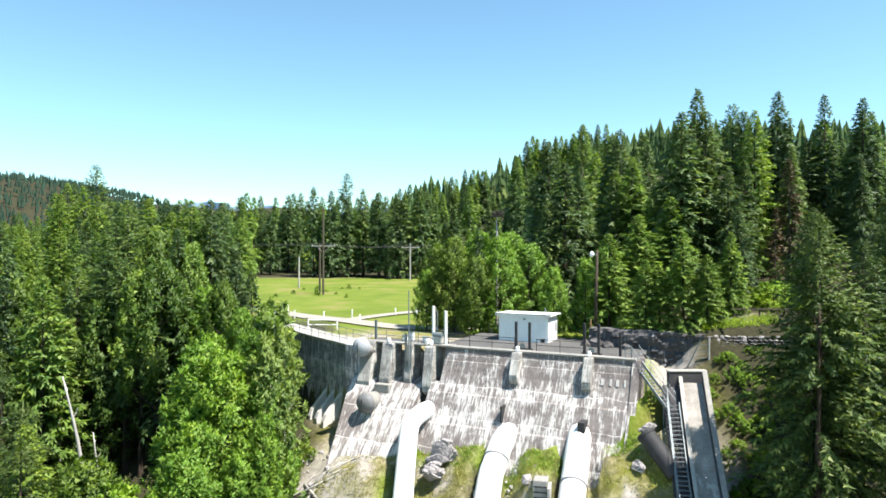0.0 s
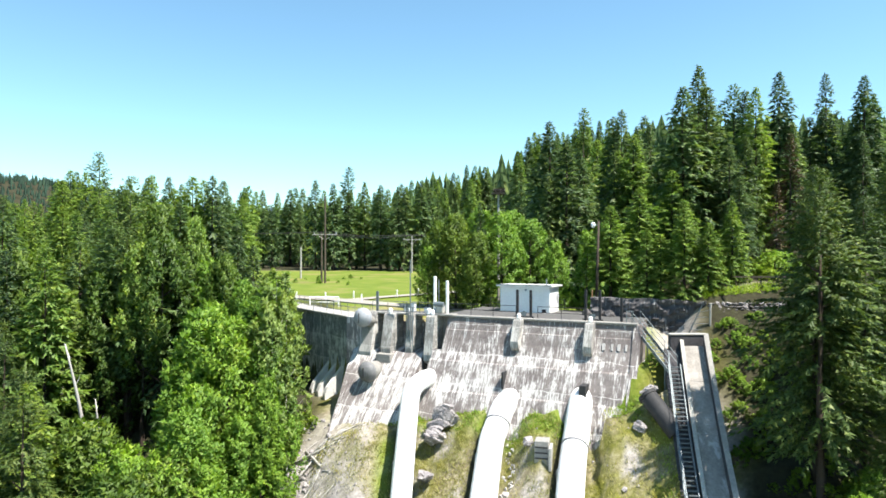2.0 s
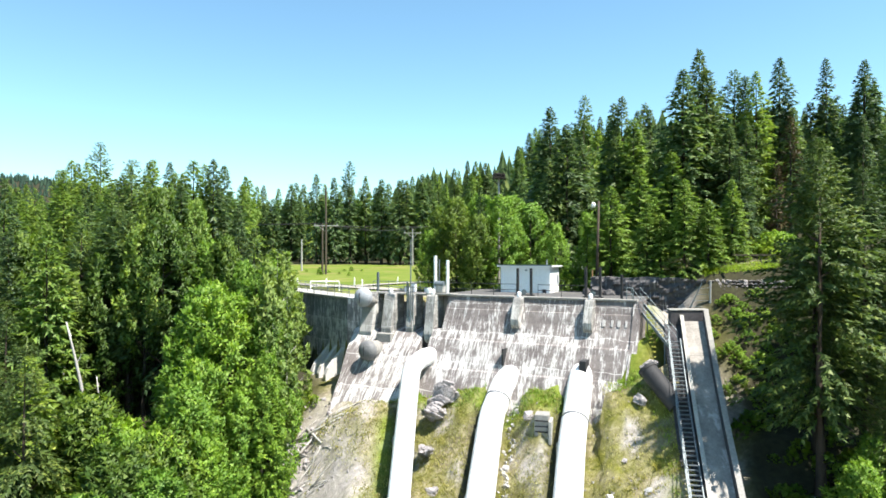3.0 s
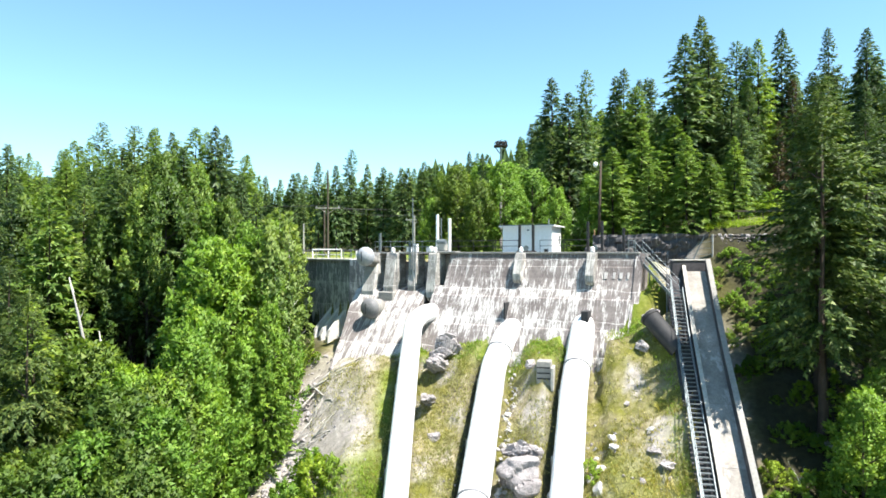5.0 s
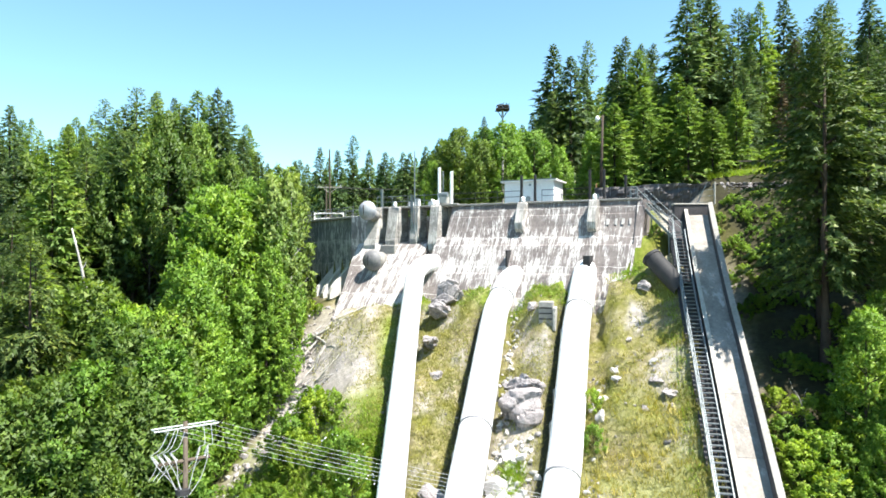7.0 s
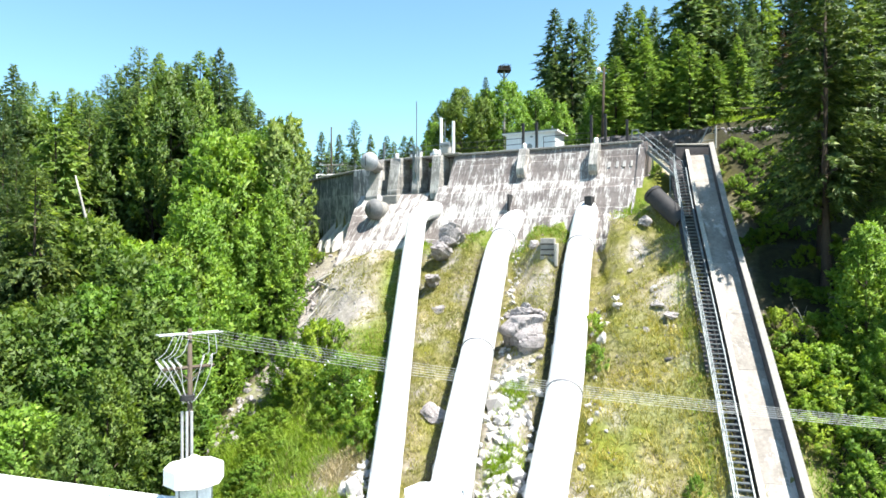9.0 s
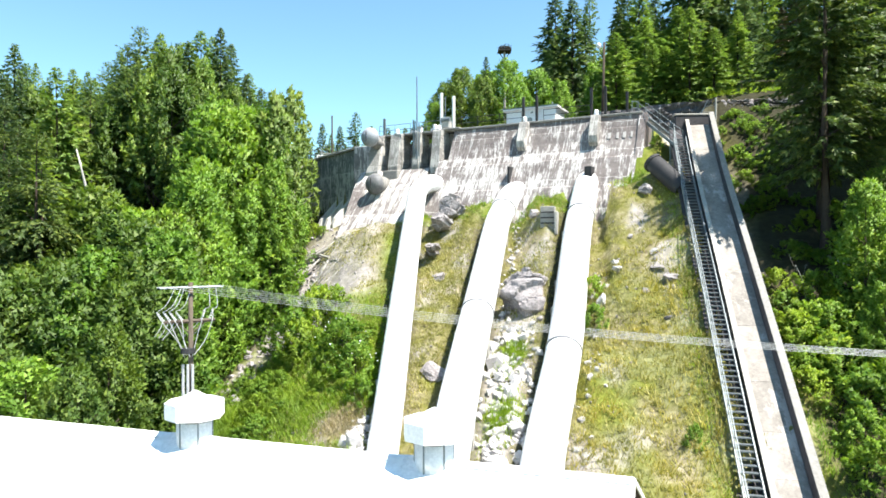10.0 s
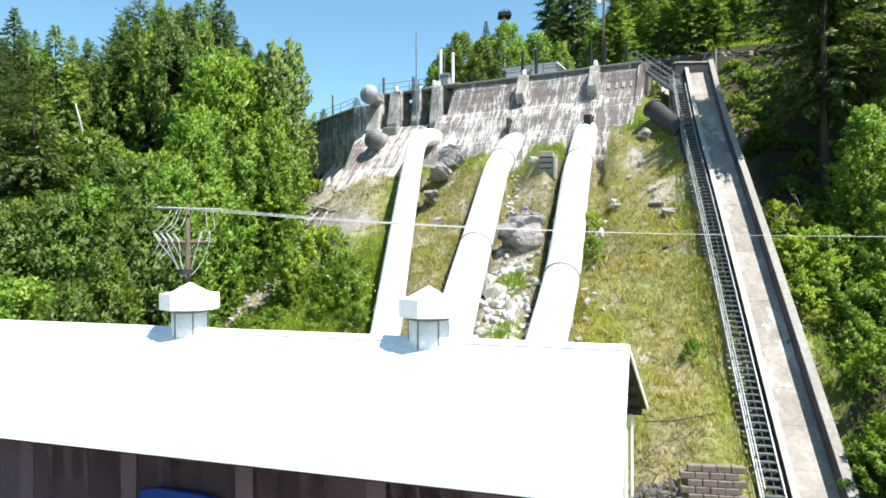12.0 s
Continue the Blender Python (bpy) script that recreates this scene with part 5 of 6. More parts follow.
BAYS = [-4.5 - 4.05 * k for k in range(10)]
part("wall", arched_wall(BAYS, 0.8, 1.5, 4.15, 0.62, -43.0, -1.2, -1.5, 6.35, -4.0, -3.6), BRICK, house, "brown brick front wall with arched windows")
part("wall", boxes((-43, -1.2, 4.1, 4.5, -1.5, 6.55)), BRICK, house, "brown brick back wall")
for k in range(11):
    part("pilaster", boxes((-2.55 - 4.05 * k, -1.98 - 4.05 * k, -4.07, -4.0, -1.5, 6.3), bevel=0.02), BRICK, house, "shallow brick pilaster")
for k, xc in enumerate(BAYS):
    w = part("window", prism(bmesh.new(), arch_outline(xc, 0.8, 1.5, 4.15, 0.62), -3.78, -3.74, axis="y"), GLASS, house, "dark arched window")
    part("frame", boxes((xc - 0.03, xc + 0.03, -3.84, -3.78, 1.5, 4.75), (xc - 0.8, xc + 0.8, -3.84, -3.78, 2.9, 2.96), (xc - 0.8, xc + 0.8, -3.84, -3.78, 4.12, 4.18)), DARKSTEEL, w)
part("panel", prism(bmesh.new(), [(-13.95, 4.5), (-13.65, 4.93), (-13.2, 5.03), (-11.6, 5.0), (-11.1, 4.92), (-10.85, 4.4), (-10.85, 2.4), (-14.0, 2.4)], -4.35, -4.2, axis="y"), BLUE, house, "large deep blue panel over an opening")
GABLE = mottled("pale_render", (0.55, 0.53, 0.5), (0.7, 0.68, 0.65), 0.7, 6)
part("gable_wall", skew(prism(bmesh.new(), [(-4.0, -1.5), (4.5, -1.5), (4.5, 6.5), (0, 8.8), (-4.0, 6.6)], -1.2, -0.85)), GABLE, house, "pale rendered gable wall")
part("gable_wall", prism(bmesh.new(), [(-4.0, -1.5), (4.5, -1.5), (4.5, 6.5), (0, 8.8), (-4.0, 6.6)], -43.3, -43.0), BRICK, house)
for k in range(9):
    y = -4.5 + 1.18 * k
    z = RIDGE - PITCH * abs(y) - 0.24
    part("lookout", skew(boxes((-1.2, -0.12, y - 0.09, y + 0.09, z - 0.24, z))), BARK, house, "dark timber eave bracket")
for sign, run in ((-1, 5.12), (1, 5.5)):
    o = [(0, RIDGE + 0.02), (sign * (run + 0.02), RIDGE - PITCH * run + 0.02), (sign * (run + 0.02), RIDGE - PITCH * run - 0.15), (0, RIDGE - 0.15)]
    part("bargeboard", skew(prism(bmesh.new(), o, 0.003, 0.05)), WHITE, house, "white bargeboard")
for sign, run in ((-1, 5.12), (1, 5.5)):
    o = [(0, RIDGE - 0.05), (sign * run, RIDGE - PITCH * run - 0.05), (sign * run, RIDGE - PITCH * run - 0.09), (0, RIDGE - 0.09)]
    part("soffit", skew(prism(bmesh.new(), o, -1.25, -0.02)), BARK, house, "dark boarded soffit under the gable overhang")
    o = [(sign * 3.9, RIDGE - PITCH * 3.9 - 0.05), (sign * (run - 0.02), RIDGE - PITCH * (run - 0.02) - 0.05), (sign * (run - 0.02), RIDGE - PITCH * (run - 0.02) - 0.09), (sign * 3.9, RIDGE - PITCH * 3.9 - 0.09)]
    part("soffit", prism(bmesh.new(), o, -42, -1.25), BARK, house, "dark boarded eave soffit")
part("ridge_cap", prism(bmesh.new(), [(-0.25, RIDGE - 0.09), (0, RIDGE + 0.05), (0.25, RIDGE - 0.09), (0.0, RIDGE + 0.01)], -42, 0.0), ROOFMAT, house, "folded white ridge cap")
part("corner_pilaster", skew(boxes((-0.86, -0.55, -3.95, -3.4, -1.5, 6.0), (-0.86, -0.55, 3.9, 4.45, -1.5, 6.0), bevel=0.03)), GABLE, house)
part("downpipe", skew(rods(((-0.45, 4.6, -1.5), (-0.45, 4.6, 6.0)), r=0.07)), WHITE, house, "white downpipe")
for k in range(11):
    x = -2.0 - 4.0 * k
    for sign, run in ((-1, 5.12), (1, 5.5)):
        o = [(sign * 0.26, RIDGE - 0.26 * PITCH + 0.001), (sign * 0.26, RIDGE - 0.26 * PITCH + 0.022), (sign * run, RIDGE - PITCH * run + 0.022), (sign * run, RIDGE - PITCH * run + 0.001)]
        part("seam", prism(bmesh.new(), o, x - 0.03, x + 0.03), ROOFMAT, house)

# ---- shed fittings ----
part("flue", rods(((4.4, 1.0, 2.55), (4.4, 1.0, 3.25)), r=0.06), STEEL, shed, "thin metal flue")
part("hatch", boxes((4.25, 4.65, -0.05, 0.0, 0.02, 0.35)), DARKSTEEL, shed, "small dark vent by the ground")
part("lamp", boxes((2.55, 2.75, -0.14, 0.0, 2.1, 2.25)), STEEL, shed)
for k in range(10):
    part("batten", boxes((0.25 + 0.5 * k, 0.29 + 0.5 * k, -0.012, 0.0, 0.05, 2.49)), WHITE, shed)

# ---- things along the crest ----
def guide(u, y, heights, gap, label):
    g = thing("gate_guide", label, "gate guide", DAM @ pose(u, y, 27.1), "gate guides on the crest")
    for k, h in enumerate(heights):
        x = (k - (len(heights) - 1) / 2) * gap
        part("post", boxes((x - 0.1, x + 0.1, -0.12, 0.12, -0.05, h), bevel=0.015), DARKSTEEL, g)
    if len(heights) > 1:
        part("sill", boxes((-gap / 2 - 0.25, gap / 2 + 0.25, -0.18, 0.18, -0.05, 0.14), bevel=0.02), DARKSTEEL, g)
        part("wheel", rod(bmesh.new(), (0, -0.12, 0.35), (0, -0.06, 0.35), 0.24, seg=16), STEEL, g)
    return g


guide(6.5, 0.9, (2.45, 2.45), 1.25, "pair of tall black steel gate posts")
guide(12.6, 0.9, (2.6, 2.6), 1.2, "pair of tall black steel gate posts")
guide(14.95, 1.1, (2.0,), 1.0, "single grey-black steel post on the crest")
hoist = thing("gate_hoist", "pale gate hoist between two white steel columns", "hoist", DAM @ pose(-1.5, 0.3, 27.1))
part("column", rods(((-0.55, 0, -0.1), (-0.55, 0, 3.55)), r=0.15, seg=12), WHITE, hoist, "tall white column")
part("column", rods(((0.65, 0.15, -0.1), (0.65, 0.15, 3.15)), r=0.15, seg=12), WHITE, hoist, "tall white column")
part("pipe", rods(((-0.2, 0.1, 0), (-0.2, 0.1, 3.2)), r=0.05), STEEL, hoist)
part("gearbox", boxes((-0.3, 0.5, -0.45, 0.3, 0.1, 0.85), bevel=0.1), GREYWOOD, hoist, "weathered pinkish gearbox")
part("drum", rod(bmesh.new(), (-0.4, -0.3, 0.95), (0.5, -0.3, 0.95), 0.24, seg=16), STEEL, hoist)
part("base_beam", boxes((-1.2, 1.6, -0.6, 0.5, -0.06, 0.1), bevel=0.03), GREY, hoist)
part("valve", boxes((-1.1, -0.75, -0.75, -0.35, 0.0, 0.55), bevel=0.08), WHITE, hoist)
mast = thing("mast", "tall thin grey steel mast with pipes at its foot", "mast", DAM @ pose(-4.1, -0.75, 23.2))
part("pole", rod(bmesh.new(), (0, 0, 0), (0, 0, 9.0), 0.09, 0.045, 8), STEEL, mast)
for dx, h in ((-0.42, 5.0), (-0.25, 4.9), (0.2, 4.6)):
    part("pipe", rods(((dx, 0.05, 0), (dx, 0.05, h)), r=0.06), STEEL, mast, "upright pipe")
post = thing("post", "short grey steel post behind the upper outlet cap", "post", DAM @ pose(-8.9, 1.2, 27.1))
part("shaft", boxes((-0.1, 0.1, -0.1, 0.1, 0, 1.9)), STEEL, post)
for u, y, w, h in ((-5.6, 1.4, 0.55, 0.5), (-5.1, 1.7, 0.4, 0.8), (-3.3, 1.2, 0.6, 0.45)):
    b_ = thing("valve_box", "small pale metal box on the crest", "box", DAM @ pose(u, y, 27.12), "boxes on the crest")
    part("body", boxes((-w / 2, w / 2, -0.2, 0.2, 0, h), bevel=0.03), VENTMAT, b_)
    part("lid", boxes((-w / 2 - 0.03, w / 2 + 0.03, -0.23, 0.23, h, h + 0.05)), STEEL, b_)


def railing(m, length, gap, height=1.05, r=0.026, label="thin galvanised pipe railing along the walkway", material=None, rails=(0.52, 1.0)):
    material = material or STEEL
    g = thing("railing", label, "railing", m, "railings")
    n = max(1, round(length / gap))
    for k in range(n + 1):
        x = length * k / n
        part("post", rods(((x, 0, 0), (x, 0, height)), r=r), material, g)
    for f in rails:
        part("rail", rods(((0, 0, height * f), (length, 0, height * f)), r=r), material, g)
    return g


railing(DAM @ pose(-9.0, 0.45, 27.1), 7.0, 1.9)
railing(DAM @ pose(-0.6, 0.45, 27.1), 6.5, 2.1, label="thin dark pipe railing along the crest", material=DARKSTEEL)
railing(DAM @ pose(7.9, 0.45, 27.1), 4.2, 2.1, label="thin dark pipe railing along the crest", material=DARKSTEEL)
railing(DAM @ pose(-0.5, 10.2, 27.05), 8.0, 2.0, label="thin dark pipe railing behind the deck", material=DARKSTEEL)
for a, b in ((WA, WB), (WB, WC)):
    q, length = wing(a, b)
    railing(q @ pose(0.1, 0.05, 26.42), length - 0.2, 1.8, 0.95)
    railing(q @ pose(0.1, -2.45, 26.42), length - 0.2, 1.8, 0.95)
for x, y, w in ((-14.7, 79.1, 3.5),):
    f_ = thing("barrier", "white-painted tubular barrier beside the walkway", "barrier", pose(x - 1.6, y + 1.2, 26.25, 0, 0, -2), "white barriers")
    part("leg", rods(((0, 0, 0), (0, 0, 1.25)), r=0.09), WHITE, f_)
    part("leg", rods(((w, 0, 0), (w, 0, 1.25)), r=0.09), WHITE, f_)
    part("bar", rods(((0, 0, 1.2), (w, 0, 1.2)), r=0.08), WHITE, f_)
    part("bar", rods(((0, 0, 0.6), (w, 0, 0.6)), r=0.05), WHITE, f_)
for k, (x, y) in enumerate(((-21, 94), (-16.5, 92), (-11, 88), (-24, 103), (-7, 98), (-4, 101), (-1, 104), (2, 107), (-13, 95))):
    p_ = thing("marker_post", "short white marker post beside the gravel road", "post", pose(x, y, ground_at(x, y) - 0.1), "marker posts")
    part("shaft", boxes((-0.09, 0.09, -0.09, 0.09, 0, 1.25), bevel=0.02), WHITE, p_)

# faded bars of old white paint on the face
for k, (du, w, z) in enumerate(((0, 0.55, 25.35), (0.75, 0.4, 25.3), (1.3, 0.5, 25.3), (1.95, 0.35, 25.35))):
    t_ = (26.0 - z) / 1.2
    part("paint_bar", prism(bmesh.new(), [(-0.66, 25.45), (-0.7, 25.45), (-0.93, 24.95), (-0.89, 24.95)], 13.75 + du * 0.95, 13.75 + du * 0.95 + w * 0.5), FADED, dam, "faded bar of white paint")
part("niche", boxes((12.6, 13.15, -3.75, -2.4, 21.3, 22.45), bevel=0.02), DARKSTEEL, dam, "dark slot above a penstock")
part("niche", boxes((5.95, 6.12, -3.3, -2.2, 21.5, 22.9), bevel=0.02), DARKSTEEL, dam, "dark slot above a penstock")

# ---- steel stair ----
stair = thing("stair", "long galvanised steel stair beside the chute", "stairs")
TREAD = finish("tread", boxes((-0.4, 0.4, -0.11, 0.11, -0.025, 0.025)), mottled("worn_tread_steel", (0.085, 0.1, 0.108), (0.16, 0.18, 0.19), 2, 20, 0.55, 0.3, 0.5, 0.05))


def flight(line, step, left=True, right=False):
    dist = [0.0]
    for a, b in zip(line, line[1:]):
        dist.append(dist[-1] + (b - a).length)

    def at(d):
        i = max(j for j in range(len(dist) - 1) if dist[j] <= d + 1e-9)
        return line[i].lerp(line[i + 1], (d - dist[i]) / (dist[i + 1] - dist[i])), (line[i + 1] - line[i]).normalized()
    n = int(abs(line[0].z - line[-1].z) / step)
    for k in range(n):
        p, w = at(dist[-1] * (k + 0.5) / n)
        o = new("tread", TREAD)
        o.parent = stair
        o.matrix_local = Matrix.Translation(p) @ Matrix.Rotation(math.atan2(w.y, w.x) + math.pi / 2, 4, "Z")
    pts = [tuple(p) for p in line]
    for s_ in (-0.43, 0.43):
        part("stringer", swept(pts, [(s_ - 0.03, 0.12), (s_ + 0.03, 0.12), (s_ + 0.03, -0.16), (s_ - 0.03, -0.16)]), STEEL, stair)
    for s_, on in ((-0.43, left), (0.43, right)):
        if not on:
            continue
        for h in (0.55, 1.05):
            part("rail", swept(pts, [(s_ - 0.02, h + 0.02), (s_ + 0.02, h + 0.02), (s_ + 0.02, h - 0.02), (s_ - 0.02, h - 0.02)]), STEEL, stair)
        m_ = int(dist[-1] / 1.8)
        for k in range(m_ + 1):
            p, w = at(dist[-1] * k / m_)
            side = Vector((-w.y, w.x, 0)).normalized() * s_
            part("rail_post", rods((p + side, p + side + Vector((0, 0, 1.05))), r=0.018), STEEL, stair)


flight([Vector((15.75, 54.6, 27.0)), Vector((17.35, 50.4, 23.9))], 0.2, True, True)
flight([Vector(p) + Vector((-1.66, 0, 0.1)) for p in chute_line if p[1] < 50.3 and p[1] > 22.5], 0.225, True, False)
part("landing", boxes((14.9, 16.3, 54.3, 55.6, 26.95, 27.03)), STEEL, stair)
part("gate", rods(((14.9, 54.3, 27), (14.9, 54.3, 28.1)), ((15.4, 54.2, 27), (15.4, 54.2, 28.1)), ((14.9, 54.3, 28.05), (15.4, 54.2, 28.05)), ((14.9, 54.3, 27.5), (15.4, 54.2, 27.5)), r=0.04), STEEL, stair, "small steel gate")
for x, y, z in ((16.2, 53.0, 25.8), (17.0, 51.2, 24.4)):
    part("support", rods(((x, y, z - 0.1), (x, y, ground_at(x, y) - 0.2)), r=0.06), STEEL, stair)

culvert = thing("culvert_pipe", "black steel culvert pipe end lying under the stair", "pipe")
part("barrel", rod(bmesh.new(), (15.0, 48.9, 22.3), (16.4, 46.5, 20.1), 0.68, seg=24, caps=False), DARKSTEEL, culvert, "", True)
part("collar", rod(bmesh.new(), (14.95, 48.98, 22.38), (15.05, 48.82, 22.22), 0.74, seg=24, caps=True), DARKSTEEL, culvert)

# ---- power pole near the powerhouse ----
PX, PY = -13.15, 32.9
pole = thing("power_pole", "timber power pole with crossarms, insulators and cable loops", "power pole", pose(PX, PY, 0))
g0 = ground_at(PX, PY) - 0.4
part("shaft", rod(bmesh.new(), (0, 0, g0), (0, 0, 14.3), 0.16, 0.11, 10), TIMBER, pole, "brown timber shaft", True)
ARM = Vector((0.8, 0.6, 0))
for off in (-0.28, 0.28):
    c = Vector((-0.6, 0.8, 0)) * off
    bm = rods((c + Vector((0, 0, 14.05)) - ARM * 1.55, c + Vector((0, 0, 14.05)) + ARM * 1.55), r=0.045, seg=4)
    part("crossarm", bm, STEEL, pole, "grey double crossarm")
for k in (-1.5, -0.75, 0.75, 1.5):
    c = Vector((-0.6, 0.8, 0)) * 0.28
    part("tie", rods((Vector((0, 0, 14.05)) + ARM * k - c, Vector((0, 0, 14.05)) + ARM * k + c), r=0.035, seg=4), STEEL, pole, "short tie between the crossarms")
part("collar", rod(bmesh.new(), (-0.06, -0.16, 10.75), (-0.06, -0.16, 11.0), 0.36, seg=12), DARKSTEEL, pole, "dark cable clamp")
part("crossarm", rods((Vector((0, 0, 12.35)) - ARM * 1.3, Vector((0, 0, 12.35)) + ARM * 1.2), r=0.1, seg=4), TIMBER, pole, "brown lower crossarm")
part("brace", rods((Vector((0, 0, 11.7)), Vector((0, 0, 12.3)) + ARM * 0.7), (Vector((0, 0, 11.7)), Vector((0, 0, 12.3)) - ARM * 0.7), r=0.035), TIMBER, pole)
for k in range(3):
    part("conduit", rods(((-0.3 + 0.24 * k, -0.24, g0), (-0.3 + 0.24 * k, -0.24, 10.2)), r=0.075, seg=8), PORCELAIN, pole, "pale cable conduit")
for k, (a, slack, side_, kick) in enumerate(((-1.3, 0.3, 0.35, 0.5), (-1.0, 0.55, 0.3, 0.7), (-0.72, 0.1, 0.2, 0.55), (-0.42, 0.4, 0.1, 0.85), (0.55, 0.25, -0.05, 1.2), (0.95, 0.45, 0.1, 1.35))):
    bm = bmesh.new()
    base = Vector((0, 0, 12.42)) + ARM * a
    tilt = (Vector((0, 0, 1)) - ARM * (0.75 if a < 0 else -0.3)).normalized()
    for j in range(4):
        rod(bm, base + tilt * 0.13 * j, base + tilt * (0.13 * j + 0.09), 0.075, 0.045, 8)
    part("insulator", bm, PORCELAIN, pole, "stacked grey insulator")
    top, low = base + tilt * 0.55, Vector((-0.24 + 0.1 * k, -0.2, 10.55 + 0.07 * (k % 3)))
    mid = top.lerp(low, 0.5) + ARM * side_ + Vector((0, -0.1, -slack))
    knots = [top, base + ARM * (side_ * 0.5) + Vector((0.05 * k - 0.1, -0.25, -0.1)), mid, low]
    part("cable_loop", tube(bmesh.new(), curve_pts(knots, 7), 0.022, 6), WIRE, pole, "slack grey cable loop")
    up_ = Vector((0, 0, 14.0)) + ARM * (a * 0.75 + 0.4 * kick)
    part("jumper", tube(bmesh.new(), curve_pts([top, top.lerp(up_, 0.35) + ARM * 0.15 + Vector((0.1, -0.2, -0.25 * kick + 0.1)), up_], 6), 0.02, 6), WIRE, pole)
    tail = base + Vector((-0.35 - 0.12 * k, -0.2, -0.75 - 0.1 * (k % 3)))
    part("lead", tube(bmesh.new(), curve_pts([base + Vector((0, 0, 0.1)), base.lerp(tail, 0.5) + Vector((0.1, -0.1, 0.05)), tail], 4), 0.018, 6), WIRE, pole, "short tilted lead")


def wire(a, b, sag, r, label="bare overhead power wire", n=24, group="overhead wires", material=WIRE):
    a, b = Vector(a), Vector(b)
    pts = [a.lerp(b, k / n) - Vector((0, 0, 4 * sag * (k / n) * (1 - k / n))) for k in range(n + 1)]
    return solid("overhead_wire", tube(bmesh.new(), pts, r, 5), material, label, "wire", group=group)


for k in range(6):
    o = ARM * (-1.45 + 0.58 * k)
    wire((PX + o.x, PY + o.y, 14.12), (34.0 + 0.3 * o.x, 14.4 + 0.3 * o.y, 12.7), 0.95, 0.008, material=BRIGHTWIRE)
wire((7.4, 24.2, 5.6), (11.9, 27.5, 5.35), 0.15, 0.02, "dark cable from the gable to the stair", material=DARKSTEEL)


# ---- poles on the plateau ----
def line_pole(x, y, height, arm, label, lean=0.0, material=None, r=0.24):
    g = ground_at(x, y)
    p = thing("utility_pole", label, "utility pole", pose(x, y, g), "utility poles")
    part("shaft", rod(bmesh.new(), (0, 0, -0.5), (lean, 0, height), r, 0.67 * r, 8), material or TIMBER, p)
    if arm:
        za = arm[1]
        part("crossarm", boxes((-arm[0] / 2, arm[0] / 2, -0.09, 0.09, za, za + 0.2)), GREYWOOD, p, "pale crossarm")
        for k in (-0.45, 0, 0.45):
            part("insulator", rods(((k * arm[0], 0, za + 0.2), (k * arm[0], 0, za + 0.6)), r=0.1), PORCELAIN, p)
        part("brace", rods(((0, 0, za - 1.2), (arm[0] * 0.3, 0, za)), ((0, 0, za - 1.2), (-arm[0] * 0.3, 0, za)), r=0.05), GREYWOOD, p)
    return p


line_pole(-25.5, 141.5, 18.5, (5.2, 10.3), "dark timber utility pole standing in the meadow")
line_pole(-26.7, 144, 11.0, None, "slim timber pole beside the utility pole")
line_pole(-9.3, 188, 10.6, (5.0, 9.3), "grey utility pole at the meadow's far edge", material=GREYWOOD)
line_pole(-34.9, 161, 7.7, None, "pale bare pole in the meadow", material=PALEBARK)
for k in (-2.3, 0, 2.3):
    wire((-25.5 + k, 141.5, 37.2), (-9.3 + 0.8 * k, 188, 38.0), 1.2, 0.03, material=DARKSTEEL)
    wire((-25.5 + k, 141.5, 37.2), (-75 + k, 128, 38.5), 1.0, 0.03, material=DARKSTEEL)
    wire((-25.5 + k, 141.5, 36.6), (40 + k, 160, 40.5), 1.4, 0.03, material=DARKSTEEL)
g1 = ground_at(14.6, 63.9)
lamp = thing("street_lamp", "dark timber lamp pole with a white lamp head", "street lamp", pose(14.75, 63.9, g1))
part("shaft", rod(bmesh.new(), (-0.15, 0, -0.3), (0.1, 0, 35.9 - g1), 0.16, 0.11, 10), BARK, lamp, "", True)
part("arm", rods(((0.1, 0, 35.4 - g1), (-0.45, -0.3, 35.6 - g1)), r=0.04), STEEL, lamp)
bm = bmesh.new()
bmesh.ops.create_uvsphere(bm, u_segments=12, v_segments=8, radius=0.22, matrix=Matrix.LocRotScale((-0.5, -0.33, 35.5 - g1), None, (1, 1, 1.3)))
part("lamp_head", bm, WHITE, lamp, "white lamp head", True)
line_pole(14.1, 63.4, 3.0, None, "short orange-brown weathered post beside the shed", material=RUSTWOOD, r=0.11)
NX, NY = 6.5, 80.0
nest = thing("nest_platform", "tall grey pole with a stick nest on a platform", "nest pole", pose(NX, NY, 0))
part("pole", rod(bmesh.new(), (0, 0, ground_at(NX, NY) - 0.5), (0, 0, 39.9), 0.15, 0.12, 8), GREYWOOD, nest)
NESTWOOD = mottled("dark_sticks", (0.02, 0.018, 0.015), (0.045, 0.04, 0.033), 2, 14)
part("platform", boxes((-0.8, 0.8, -0.8, 0.8, 39.85, 40.0)), NESTWOOD, nest)
part("brace", rods(((0, 0, 38.9), (0.7, 0, 39.85)), ((0, 0, 38.9), (-0.7, 0, 39.85)), r=0.05), BARK, nest)
rng = random.Random(3)
bm = bmesh.new()
for k in range(70):
    a, r_ = rng.uniform(0, math.tau), rng.uniform(0.2, 0.75)
    c = Vector((math.cos(a) * r_, math.sin(a) * r_, 40.05 + rng.uniform(0, 0.45)))
    d = Vector((-math.sin(a), math.cos(a), rng.uniform(-0.3, 0.3))) * rng.uniform(0.3, 0.6)
    rod(bm, c - d, c + d, 0.035, 0.02, 4)
part("nest", bm, NESTWOOD, nest, "ragged nest of dark sticks")


